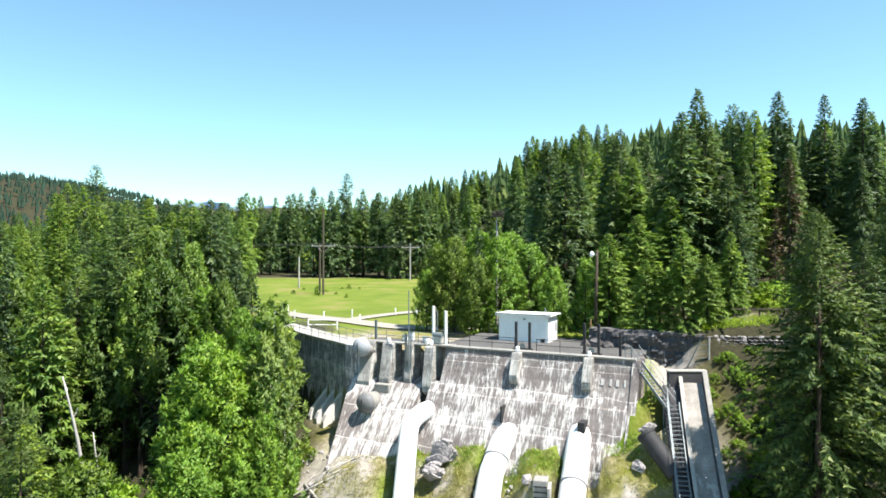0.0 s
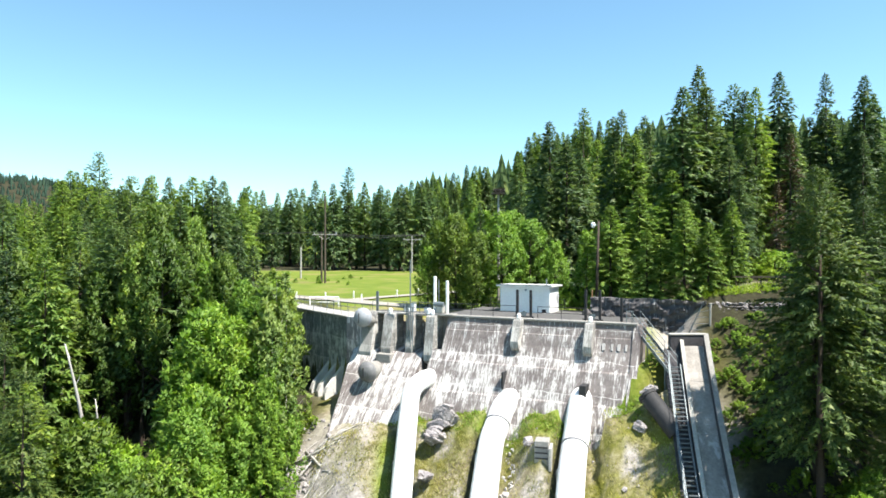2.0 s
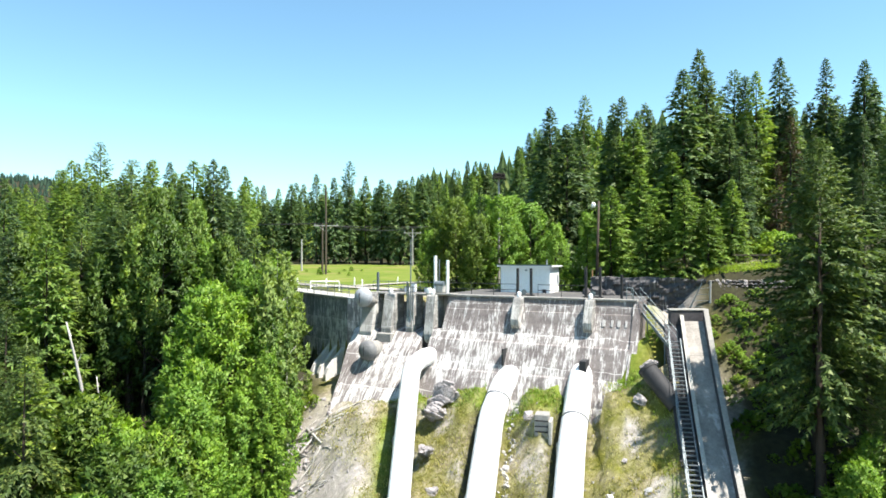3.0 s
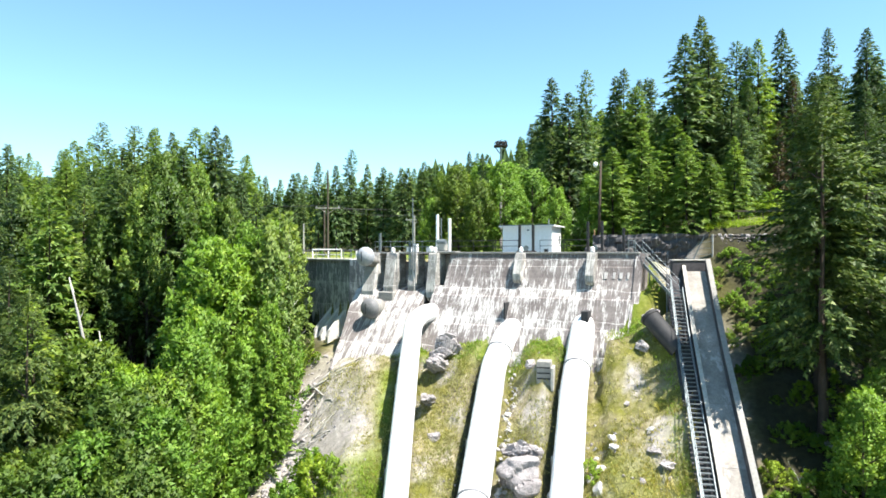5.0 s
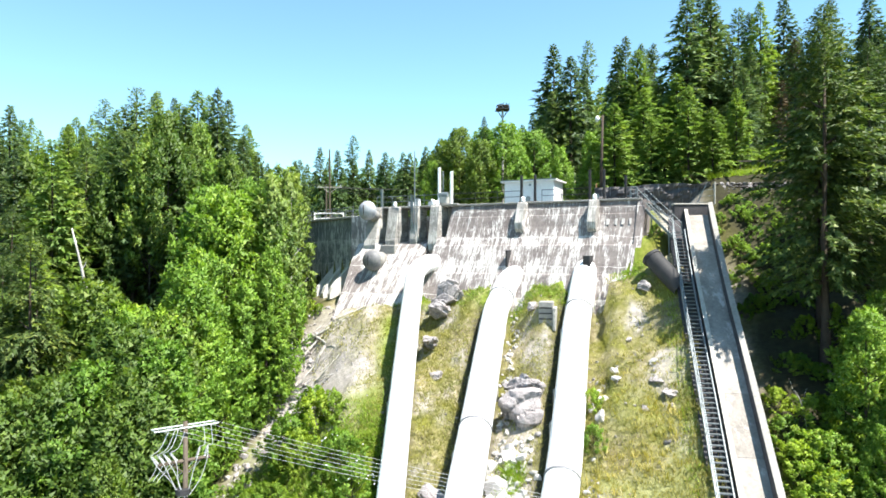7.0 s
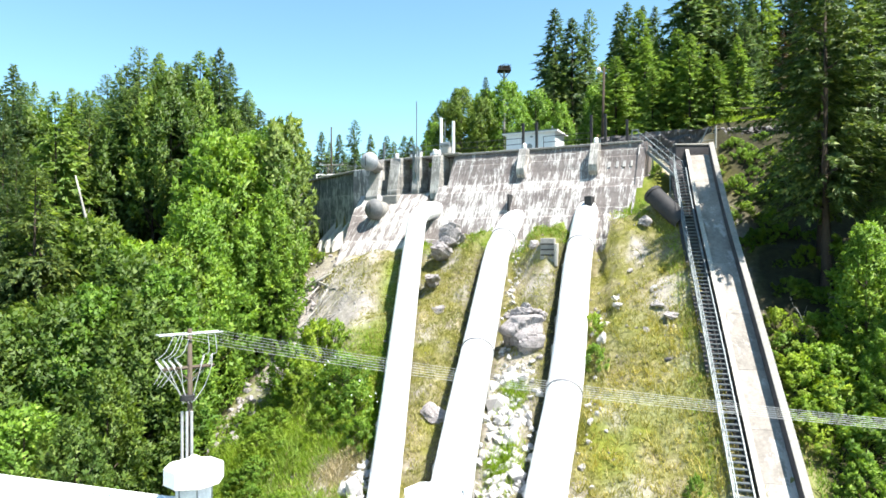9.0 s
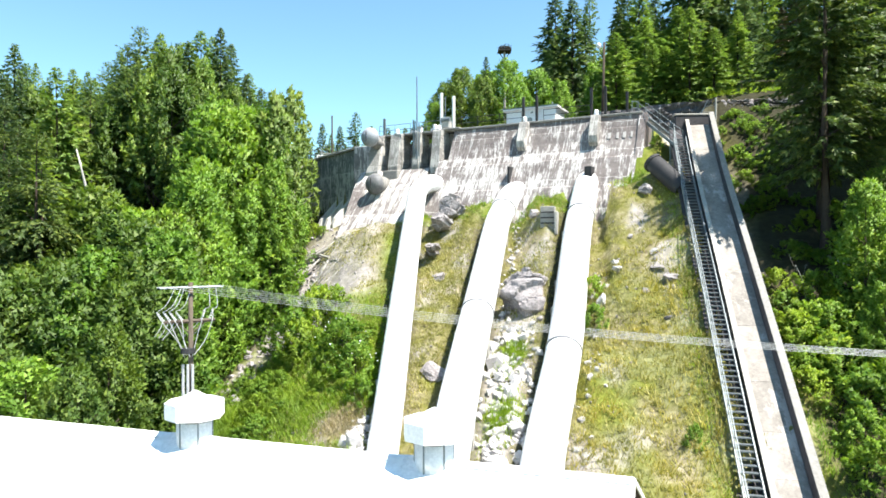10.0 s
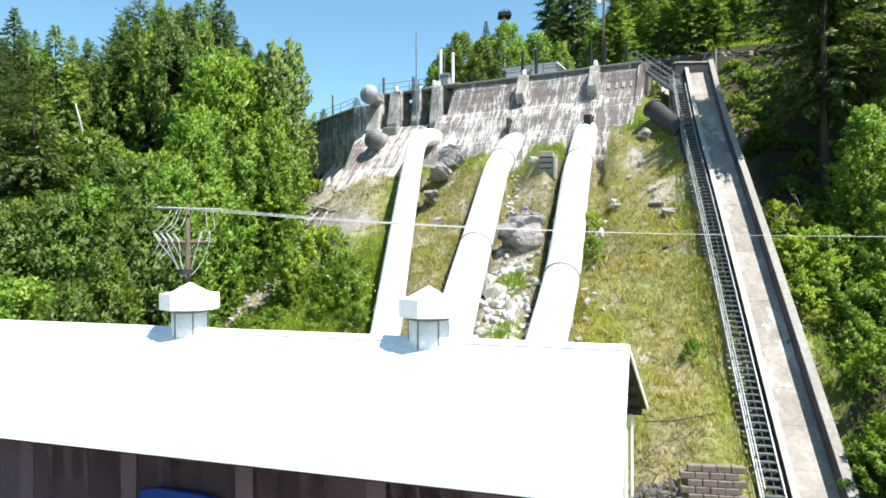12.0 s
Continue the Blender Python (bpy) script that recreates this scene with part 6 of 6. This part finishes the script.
# ---- rocks ----
def rock_mesh(seed, detail=3, rough=0.32):
    """A broken stone: a ball cut by random planes, then roughened."""
    bm = bmesh.new()
    bmesh.ops.create_icosphere(bm, subdivisions=detail, radius=1)
    rng = random.Random(seed * 13 + 1)
    o = Vector((seed * 7.3, seed * 3.1, seed * 1.7))
    bed = Vector((0.35, 0.2, 0.9)).normalized()
    cuts = []
    for _ in range(20):
        n = Vector((rng.gauss(0, 1), rng.gauss(0, 1), rng.gauss(0, 1))).normalized()
        cuts.append((n, rng.uniform(0.45, 0.86)))
    for v in bm.verts:
        p = v.co * (1 + rough * noise.noise(v.co * 1.1 + o))
        for n, d in cuts:
            e = p.dot(n) - d
            if e > 0:
                p = p - n * e
        # bedding steps and cracks
        crack = max(0.0, 1 - 7 * abs(noise.noise(p * 1.9 + o))) * 0.1 + max(0.0, 1 - 6 * abs(noise.noise(p * 4.3 - o))) * 0.05
        k = math.floor(p.dot(bed) * 5.5 + 0.6 * noise.noise(p * 1.4 + o))
        ledge = 0.2 * (math.sin(k * 12.9 + seed) * 0.5 + 0.5) * (detail > 2)
        v.co = p * (1 - ledge + 0.035 * noise.noise(p * 7 + o) - crack)
    return bm


def crag_mesh(seed, detail=4, layers=2.3, step=0.17):
    """An outcrop split along joints: a faceted mass whose broken blocks stand proud of one another, with open cracks."""
    rng = random.Random(seed * 31 + 5)
    bm = bmesh.new()
    bmesh.ops.create_icosphere(bm, subdivisions=detail, radius=1)
    o = Vector((seed * 7.3, seed * 3.1, seed * 1.7))
    lay = Euler((rng.uniform(0.3, 0.6), rng.uniform(-0.5, -0.2), rng.uniform(-0.6, 0.6))).to_matrix()
    cuts = [(Vector((rng.gauss(0, 1), rng.gauss(0, 1), rng.gauss(0, 0.8))).normalized(), rng.uniform(0.5, 0.92)) for _ in range(14)]
    for v in bm.verts:
        p = v.co * (1.08 + 0.42 * noise.noise(v.co * 0.9 + o))
        for n, d in cuts:
            e = p.dot(n) - d
            if e > 0:
                p = p - n * e * 0.92
        q = lay @ p
        w = Vector((q.x * 1.05, q.y * 1.05, q.z * layers)) + o
        dist, cells = noise.voronoi(w)
        proud = noise.cell(cells[0] * 3.7) - 0.5
        crack = max(0.0, 1 - (dist[1] - dist[0]) * 9)
        v.co = p * (1 + step * proud - 0.07 * crack) + 0.03 * noise.noise_vector(p * 5 + o)
    return bm


def boulder(x, y, size, seed, material=None, label="grey fractured boulder on the grass slope", z=None, turn=0, detail=3, layers=2.3, step=0.17):
    bm = crag_mesh(seed, detail, layers, step)
    zz = ground_at(x, y) if z is None else z
    return solid("boulder", bm, material or ROCK, label, "boulder", Matrix.LocRotScale((x, y, zz), Euler((0, 0, radians(turn) + (0.7 * seed if detail < 4 else 0))), size), "boulders")


boulder(4.75, 42.4, (1.85, 1.6, 2.2), 1, z=12.35, label="large fractured grey rock outcrop between two penstocks", detail=5, turn=20, layers=1.6, step=0.17)
boulder(5.5, 43.8, (0.9, 1.5, 0.8), 2, z=14.0, label="layered grey rock above a larger outcrop", detail=5, turn=70)
boulder(5.0, 43.6, (0.7, 0.7, 0.55), 27, z=14.2, label="small grey rock lying on a larger outcrop", detail=4)
boulder(0.1, 54.6, (1.6, 1.3, 1.3), 3, z=19.2, label="large layered grey boulder below the dam", detail=5, turn=35, layers=1.5, step=0.2)
boulder(-0.9, 53.4, (1.0, 1.0, 0.8), 23, z=18.1, label="layered grey boulder leaning on a larger one", detail=5)
boulder(-1.4, 49.8, (0.6, 0.9, 0.5), 24, z=16.1, label="fractured grey boulder beside a penstock", detail=4)
boulder(-1.5, 51.2, (0.8, 0.9, 0.55), 4, label="fractured grey boulder below the dam")
boulder(-1.0, 47.3, (0.6, 0.8, 0.5), 5)
boulder(-0.9, 37.5, (0.9, 0.9, 0.8), 6)
boulder(10.7, 42.2, (0.7, 0.4, 0.25), 7, RUBBLE, "flat pale rock on the grass slope")
boulder(10.8, 43.0, (0.45, 0.4, 0.25), 8, RUBBLE, "flat pale rock on the grass slope")
boulder(12.9, 41.2, (0.7, 0.5, 0.3), 9, ROCK, "weathered pale rock on the grass slope")
boulder(13.4, 40.2, (0.6, 0.5, 0.28), 10, ROCK, "weathered pale rock on the grass slope")
boulder(13.1, 42.2, (0.3, 0.3, 0.25), 11, RUBBLE, "small pale rock on the grass slope")
boulder(9.6, 41.6, (0.6, 0.6, 0.45), 12, RUBBLE, "pale rock beside a penstock")
boulder(9.1, 40.0, (0.5, 0.6, 0.6), 13, RUBBLE, "pale rock beside a penstock")
boulder(12.3, 37.4, (0.3, 0.3, 0.2), 14, DARKROCK, "small dark rock on the grass slope")
boulder(11.6, 51.5, (0.5, 0.4, 0.3), 15, RUBBLE, "pale rock below the dam")
boulder(14.2, 48.2, (0.8, 0.7, 0.45), 16, ROCK, "pale rock outcrop below the culvert")
boulder(15.6, 50.6, (0.7, 0.7, 0.5), 17, ROCK, "pale rock outcrop below the stair")
boulder(6.4, 50.0, (0.7, 0.5, 0.4), 18, ROCK)


def scatter(name, label, count, where, size, material, seed, detail=1):
    """Loose stones too many to count, one mass."""
    rng = np.random.default_rng(seed)
    shapes = []
    for k in range(5):
        bm = rock_mesh(40 + k, detail, 0.5)
        bm.verts.ensure_lookup_table()
        shapes.append((np.array([v.co[:] for v in bm.verts]), [[v.index for v in f.verts] for f in bm.faces]))
        bm.free()
    V, F = [], []
    for _ in range(count):
        x, y = where(rng)
        s_ = size * rng.lognormal(0, 0.45)
        vs, fs = shapes[rng.integers(5)]
        e = Euler(rng.uniform(0, 6, 3)).to_matrix()
        m = np.array(e) @ np.diag(s_ * rng.uniform(0.6, 1.3, 3))
        k = len(V)
        V += (vs @ m.T + np.array([x, y, ground_at(x, y) + 0.1 * s_])).tolist()
        F += [[i + k for i in f] for f in fs]
    return tagged(new(name, quads_mesh(name, V, F, material)), label, "rubble", kind="stuff")


def at_line(line, off, spread, y0, y1):
    def pick(rng):
        y = rng.uniform(y0, y1)
        ys_, xs_ = [p[1] for p in reversed(line)], [p[0] for p in reversed(line)]
        return float(np.interp(y, ys_, xs_)) + off + rng.normal(0, spread), y
    return pick


scatter("rubble", "pale broken rubble between two penstocks", 540, at_line(PEN_2, 2.2, 0.7, 27, 40.5), 0.25, WHITERUBBLE, 1)
scatter("rubble", "loose grey stones beside a penstock", 170, at_line(PEN_2, 1.5, 0.25, 40, 53), 0.14, RUBBLE, 2)
scatter("rubble", "loose pale stones beside a penstock", 45, at_line(PEN_3, 1.6, 0.3, 30, 46), 0.16, RUBBLE, 3)
scatter("rubble", "loose stones and debris below the old apron", 260, lambda r: (r.normal(-12.2, 1.6), r.uniform(49, 60)), 0.16, ROCK, 4)
scatter("rubble", "grey stones and broken rock along the edge of the woods", 240, lambda r: (lambda y: (-12.4 - 0.2 * max(0, 52 - y) + r.normal(0, 0.8), y))(r.uniform(40, 53)), 0.2, ROCK, 9)
scatter("rubble", "scattered small stones on the grass slope", 260, lambda r: (r.uniform(-9, 14), r.uniform(27, 53)), 0.08, ROCK, 5)
scatter("rubble", "flat pale stones among the dry grass", 22, lambda r: (r.uniform(9.6, 13.8), r.normal(42, 2.2)), 0.15, ROCK, 8)
scatter("rubble", "dark rocks piled at the foot of the slope", 280, lambda r: (r.uniform(6.7, 8.3), r.uniform(22.8, 24.0)), 0.13, DARKROCK, 6)
scatter("rubble", "pale rock rubble at the foot of a penstock", 110, lambda r: (r.normal(-4.75, 0.4), r.uniform(31, 34.8)), 0.28, WHITERUBBLE, 7)

# concrete block with steps between two penstocks
block = thing("concrete_block", "small weathered concrete block between two penstocks", "block", pose(7.25, 49.0, 17.6, 0, 0, -14))
part("body", boxes((-0.55, 0.5, -0.6, 0.6, -0.6, 1.5), bevel=0.05), GREY, block)
part("side_slab", boxes((0.5, 0.72, -0.9, 0.6, -0.6, 1.1), bevel=0.04), PALE, block)
for k in range(3):
    part("rung", boxes((-0.5, 0.45, -0.66, -0.6, 0.2 + 0.4 * k, 0.3 + 0.4 * k)), DARKSTEEL, block)

# retaining wall of rough stone above the chute
def rough_wall(name, a, b, z0, z1, material, label, rough=0.3):
    a, b = Vector((*a, 0)), Vector((*b, 0))
    d = b - a
    q = Matrix.Translation(a) @ d.normalized().to_track_quat("X", "Z").to_matrix().to_4x4()
    nx, nz = int(d.length / 0.2), int((z1 - z0) / 0.2)
    bm = bmesh.new()
    g = []
    for i in range(nx + 1):
        row = []
        for j in range(nz + 1):
            x, z = d.length * i / nx, z0 + (z1 - z0) * j / nz
            w = Vector((x * 0.9, z * 1.3, 2.2))
            row.append(bm.verts.new((x, -0.25 * (1 - j / nz) - rough * (noise.noise(w * 0.8) + 0.7 * noise.noise(w * 2.3) + 0.5 * noise.cell(w * 1.6) + 0.35 * noise.noise(w * 5.1)), z + (0.25 * noise.noise((x * 0.5, 3, 1)) if j == nz else 0))))
        g.append(row)
    back = [[bm.verts.new((r[-1].co.x, 1.2, r[-1].co.z)), bm.verts.new((r[0].co.x, 1.2, z0))] for r in g]
    for i in range(nx):
        for j in range(nz):
            bm.faces.new((g[i][j], g[i + 1][j], g[i + 1][j + 1], g[i][j + 1]))
        bm.faces.new((g[i][-1], g[i + 1][-1], back[i + 1][0], back[i][0]))
        bm.faces.new((back[i][0], back[i + 1][0], back[i + 1][1], back[i][1]))
    return solid(name, bm, material, label, "retaining wall", q)


rough_wall("retaining_wall", (13.6, 61.6), (22.3, 56.5), 24.5, 28.7, ROUGHWALL, "dark lime-streaked rough rock retaining wall above the chute", 0.3)
for x, y, sx, sz, k in ((14.0, 60.6, 0.8, 0.6, 31), (15.1, 60.2, 0.7, 0.5, 32), (16.2, 59.3, 0.6, 0.5, 33), (13.3, 61.6, 0.7, 0.7, 34)):
    boulder(x, y, (sx, sx * 0.8, sz), k, DARKROCK, "dark loose rock at the foot of a retaining wall", z=27.2)
stacked = thing("stone_wall", "dry-stacked wall of dark grey stones on the bank", "stone wall", pose(22.6, 56.2, 27.2, 0, 0, -8))
rngw = random.Random(12)
STONES = [finish("stone", rock_mesh(60 + k, 2, 0.3), DARKROCK if k < 3 else ROCK) for k in range(5)]
for j in range(6):
    x = rngw.uniform(-0.3, 0)
    while x < 7.5:
        w = rngw.uniform(0.28, 0.62)
        o = new("stone", rngw.choice(STONES))
        o.parent = stacked
        o.matrix_local = Matrix.LocRotScale((x + w / 2, 0.1 * j + rngw.uniform(-0.06, 0.06), 0.26 * j + rngw.uniform(-0.03, 0.03)), Euler((0, 0, rngw.uniform(-0.4, 0.4))), (w * 0.75, 0.4, 0.21))
        x += w
fence = thing("fence", "wire mesh fence panel with a pale timber post", "fence", pose(22.2, 55.5, 25.2))
part("post", rods(((0, 0, -0.5), (0.05, 0, 3.4)), r=0.08, seg=8), PALEBARK, fence, "pale timber post")
part("post", rods(((-1.9, 0.5, 0.2), (-0.6, 0.2, 3.2)), r=0.05, seg=6), STEEL, fence)
for k in range(5):
    part("strand", rods(((0, 0, 0.6 + 0.55 * k), (-1.9 + 0.26 * k * 1.1, 0.45 - 0.06 * k, 0.7 + 0.5 * k)), r=0.018), STEEL, fence)
rail_ = thing("guard_rail", "weathered grey guard rail on the bank", "guard rail", pose(25.4, 58.6, 30.7, 0, 0, -5))
part("beam", boxes((0, 5.0, -0.04, 0.04, -0.05, 0.08)), TIMBER, rail_)
for k in range(3):
    part("post", boxes((0.3 + 2.1 * k, 0.42 + 2.1 * k, 0.05, 0.17, -1.4, 0.1)), TIMBER, rail_)

# block wall at the foot of the slope
wallb = thing("block_wall", "low wall of brown concrete blocks at the slope's foot", "wall", pose(8.3, 23.3, 2.95, 0, 0, -8))
BLOCK = finish("block", boxes((-0.24, 0.24, -0.15, 0.15, -0.115, 0.115), bevel=0.02), mottled("brown_block", (0.13, 0.1, 0.09), (0.22, 0.18, 0.165), 1.2, 7))
rngb = random.Random(5)
for j in range(6):
    for k in range(4):
        o = new("block", BLOCK)
        o.parent = wallb
        o.matrix_local = pose(0.26 + 0.5 * k + 0.25 * (j % 2) + rngb.uniform(-0.01, 0.01), 0.05 * j + rngb.uniform(-0.02, 0.02), 0.24 * j, rngb.uniform(-1, 1), 0, rngb.uniform(-2, 2))

# ---- dead wood ----
def snag(x, y, z0, z1, lean, r, label="bleached bare dead tree trunk among the leafy trees"):
    s_ = thing("dead_tree", label, "dead tree", pose(x, y, 0), "dead trees")
    pts = [(lean * f * f, 0.2 * math.sin(5 * f), z0 + (z1 - z0) * f) for f in [k / 7 for k in range(8)]]
    part("trunk", tube(bmesh.new(), pts, [r * (1 - 0.75 * k / 7) for k in range(8)], 8), PALEBARK, s_, "", True)
    for k, f in enumerate((0.72, 0.9)):
        p = Vector((lean * f * f, 0, z0 + (z1 - z0) * f))
        part("branch", tube(bmesh.new(), [p, p + Vector((0.2 * (-1) ** k, 0.1, 0.4)), p + Vector((0.35 * (-1) ** k, 0.1, 0.9))], [0.2 * r, 0.12 * r, 0.006], 5), PALEBARK, s_)
    return s_


snag(-31.4, 58, 12, 24.9, -1.7, 0.26)
snag(-29.5, 57, 12, 20.3, -0.4, 0.18)
snag(20.2, 37.2, 12.0, 15.0, -0.9, 0.035, "thin bleached dead stem leaning beside the chute")
for k, (a, b, r) in enumerate((((-12.8, 56.8, 17.3), (-8.8, 56.0, 17.2), 0.13), ((-12.0, 57.6, 17.8), (-10.2, 54.6, 16.4), 0.11), ((-13.4, 54.5, 16.0), (-10.8, 56.4, 17.0), 0.09), ((-14.0, 52.0, 15.2), (-12.2, 54.6, 16.2), 0.09), ((-13.0, 47.6, 12.6), (-12.2, 45.8, 12.2), 0.12), ((23.0, 41.5, 17.5), (24.6, 39.0, 14.0), 0.2))):
    a, b = Vector(a), Vector(b)
    za, zb = ground_at(a.x, a.y) + r * 0.7, ground_at(b.x, b.y) + r * 0.7
    solid("log", tube(bmesh.new(), [(a.x, a.y, za), (*a.lerp(b, 0.5).xy, (za + zb) / 2 + 0.05), (b.x, b.y, zb)], [r, r * 0.9, r * 0.6], 8), GREYWOOD, "bleached fallen log on the ground", "log", group="fallen logs", smooth=True)

rngs = random.Random(8)
for k in range(70):
    x, y, a, ln = rngs.gauss(-11.2, 1.3), rngs.uniform(48.5, 57.5), rngs.uniform(-0.7, 0.9), rngs.uniform(0.8, 2.2)
    p, q = (x, y), (x + ln * math.cos(a), y + ln * math.sin(a))
    r = rngs.uniform(0.03, 0.07)
    solid("branch", tube(bmesh.new(), [(*p, ground_at(*p) + r), ((p[0] + q[0]) / 2, (p[1] + q[1]) / 2 + 0.1, (ground_at(*p) + ground_at(*q)) / 2 + 0.15), (*q, ground_at(*q) + r)], [r, r * 0.8, r * 0.4], 6), GREYWOOD, "bleached driftwood branch lying below the apron", "branch", group="driftwood", smooth=True)


# ---- grass ----
def tufts(name, label, count, where, height, material, seed, blades=4):
    rng = np.random.default_rng(seed)
    V, F = [], []
    spots = np.array([where(rng) for _ in range(count)])
    zs = land(spots[:, 0], spots[:, 1])
    for (x, y), z in zip(spots, zs):
        h = height * rng.lognormal(0, 0.35)
        for b in range(blades):
            a = rng.uniform(0, math.tau)
            l_, w = h * rng.uniform(0.6, 1.1), 0.016 + 0.03 * h
            ox, oy = rng.normal(0, 0.12, 2)
            dx, dy = math.cos(a), math.sin(a)
            lean = rng.uniform(0.4, 1.2) * l_
            k = len(V)
            V += [(x + ox - dy * w, y + oy + dx * w, z - 0.03), (x + ox + dy * w, y + oy - dx * w, z - 0.03), (x + ox + dx * lean, y + oy + dy * lean, z + l_)]
            F.append((k, k + 1, k + 2))
    return tagged(new(name, quads_mesh(name, V, F, material)), label, "grass", kind="stuff")


def slope_spot(rng):
    while True:
        x, y = rng.uniform(-11, 19), rng.uniform(22, 57)
        u = DAM_INV[1][0] * x + DAM_INV[1][1] * y + DAM_INV[1][3]
        beside = [(x - float(np.interp(y, [p[1] for p in reversed(line)], [p[0] for p in reversed(line)]))) / r for line, r in ((PEN_1, 0.78), (PEN_2, 0.99), (PEN_3, 0.98))]
        if any(-1.6 < b < 1.0 for b in beside) or math.hypot(x + 8.6, (y - 48.5) * 0.62) < rng.uniform(1.5, 4.5):
            continue
        if u > -4.5 or (x > 12.4 + 0.21 * (y - 20) and x < 16.4 + 0.21 * (y - 20)):
            continue
        if fbm(np.array([x / 3.5]), np.array([y / 3.5]), 77, 3)[0] > rng.uniform(-0.5, 0.35):
            return x, y


def toe_spot(rng):
    u = rng.uniform(-3.5, 17.5)
    p = DAM @ Vector((u, -rng.uniform(4.4, 6.2) + (1.2 if u > 13.5 else 0), 0))
    return p.x, p.y


def weed_spot(rng):
    while True:
        x, y = rng.uniform(-16, -4.3), rng.triangular(28, 39, 45)
        if math.hypot((x + 5.6) / 2.1, (y - 34.2) / 1.9) > rng.uniform(0.6, 1.1):
            return x, y


tufts("straw", "dry bleached straw in a bare patch", 1600, lambda r: (r.normal(-5.7, 0.8), r.normal(34.6, 0.75)), 0.2, STRAW, 8, 4)
tufts("slope_grass", "dry yellow-green grass on the hillside", 34000, slope_spot, 0.17, GRASS, 1, 3)
tufts("grass_clumps", "olive and straw-coloured grass clumps on the lower slope", 2400, lambda r: (lambda y: (r.uniform(6.9 + 0.26 * (y - 37), 12.6 + 0.21 * (y - 24)), y))(r.uniform(23.5, 44)), 0.26, GRASS, 9, 5)
tufts("toe_grass", "bright green grass along the dam's foot", 1500, toe_spot, 0.24, LUSH, 2)
tufts("weeds", "lush green weeds low on the slope", 22000, weed_spot, 0.22, LUSH, 3)
tufts("rubble_weeds", "bright green weeds growing among pale rubble", 2200, lambda r: (lambda y: (2.55 + 0.2 * (y - 33) + r.normal(0, 0.4), y))(r.choice([28.5, 33.0, 33.6, 37.6]) + r.normal(0, 0.65)), 0.28, LUSH, 7)
tufts("verge_grass", "green grass along the steel stair", 600, at_line([tuple(p) for p in chute_line], -2.8, 0.3, 22, 48), 0.18, LUSH, 4)
tufts("bank_grass", "yellow-green grass along the top of a stone wall", 500, lambda r: (r.uniform(22.5, 29), r.uniform(57.0, 58.6)), 0.28, LUSH, 5)
tufts("brush", "green undergrowth beside the chute", 3000, lambda r: (lambda y: (15.4 + 0.21 * (y - 24.9) + r.exponential(4.5), y))(r.uniform(18, 37)), 0.24, LUSH, 6)
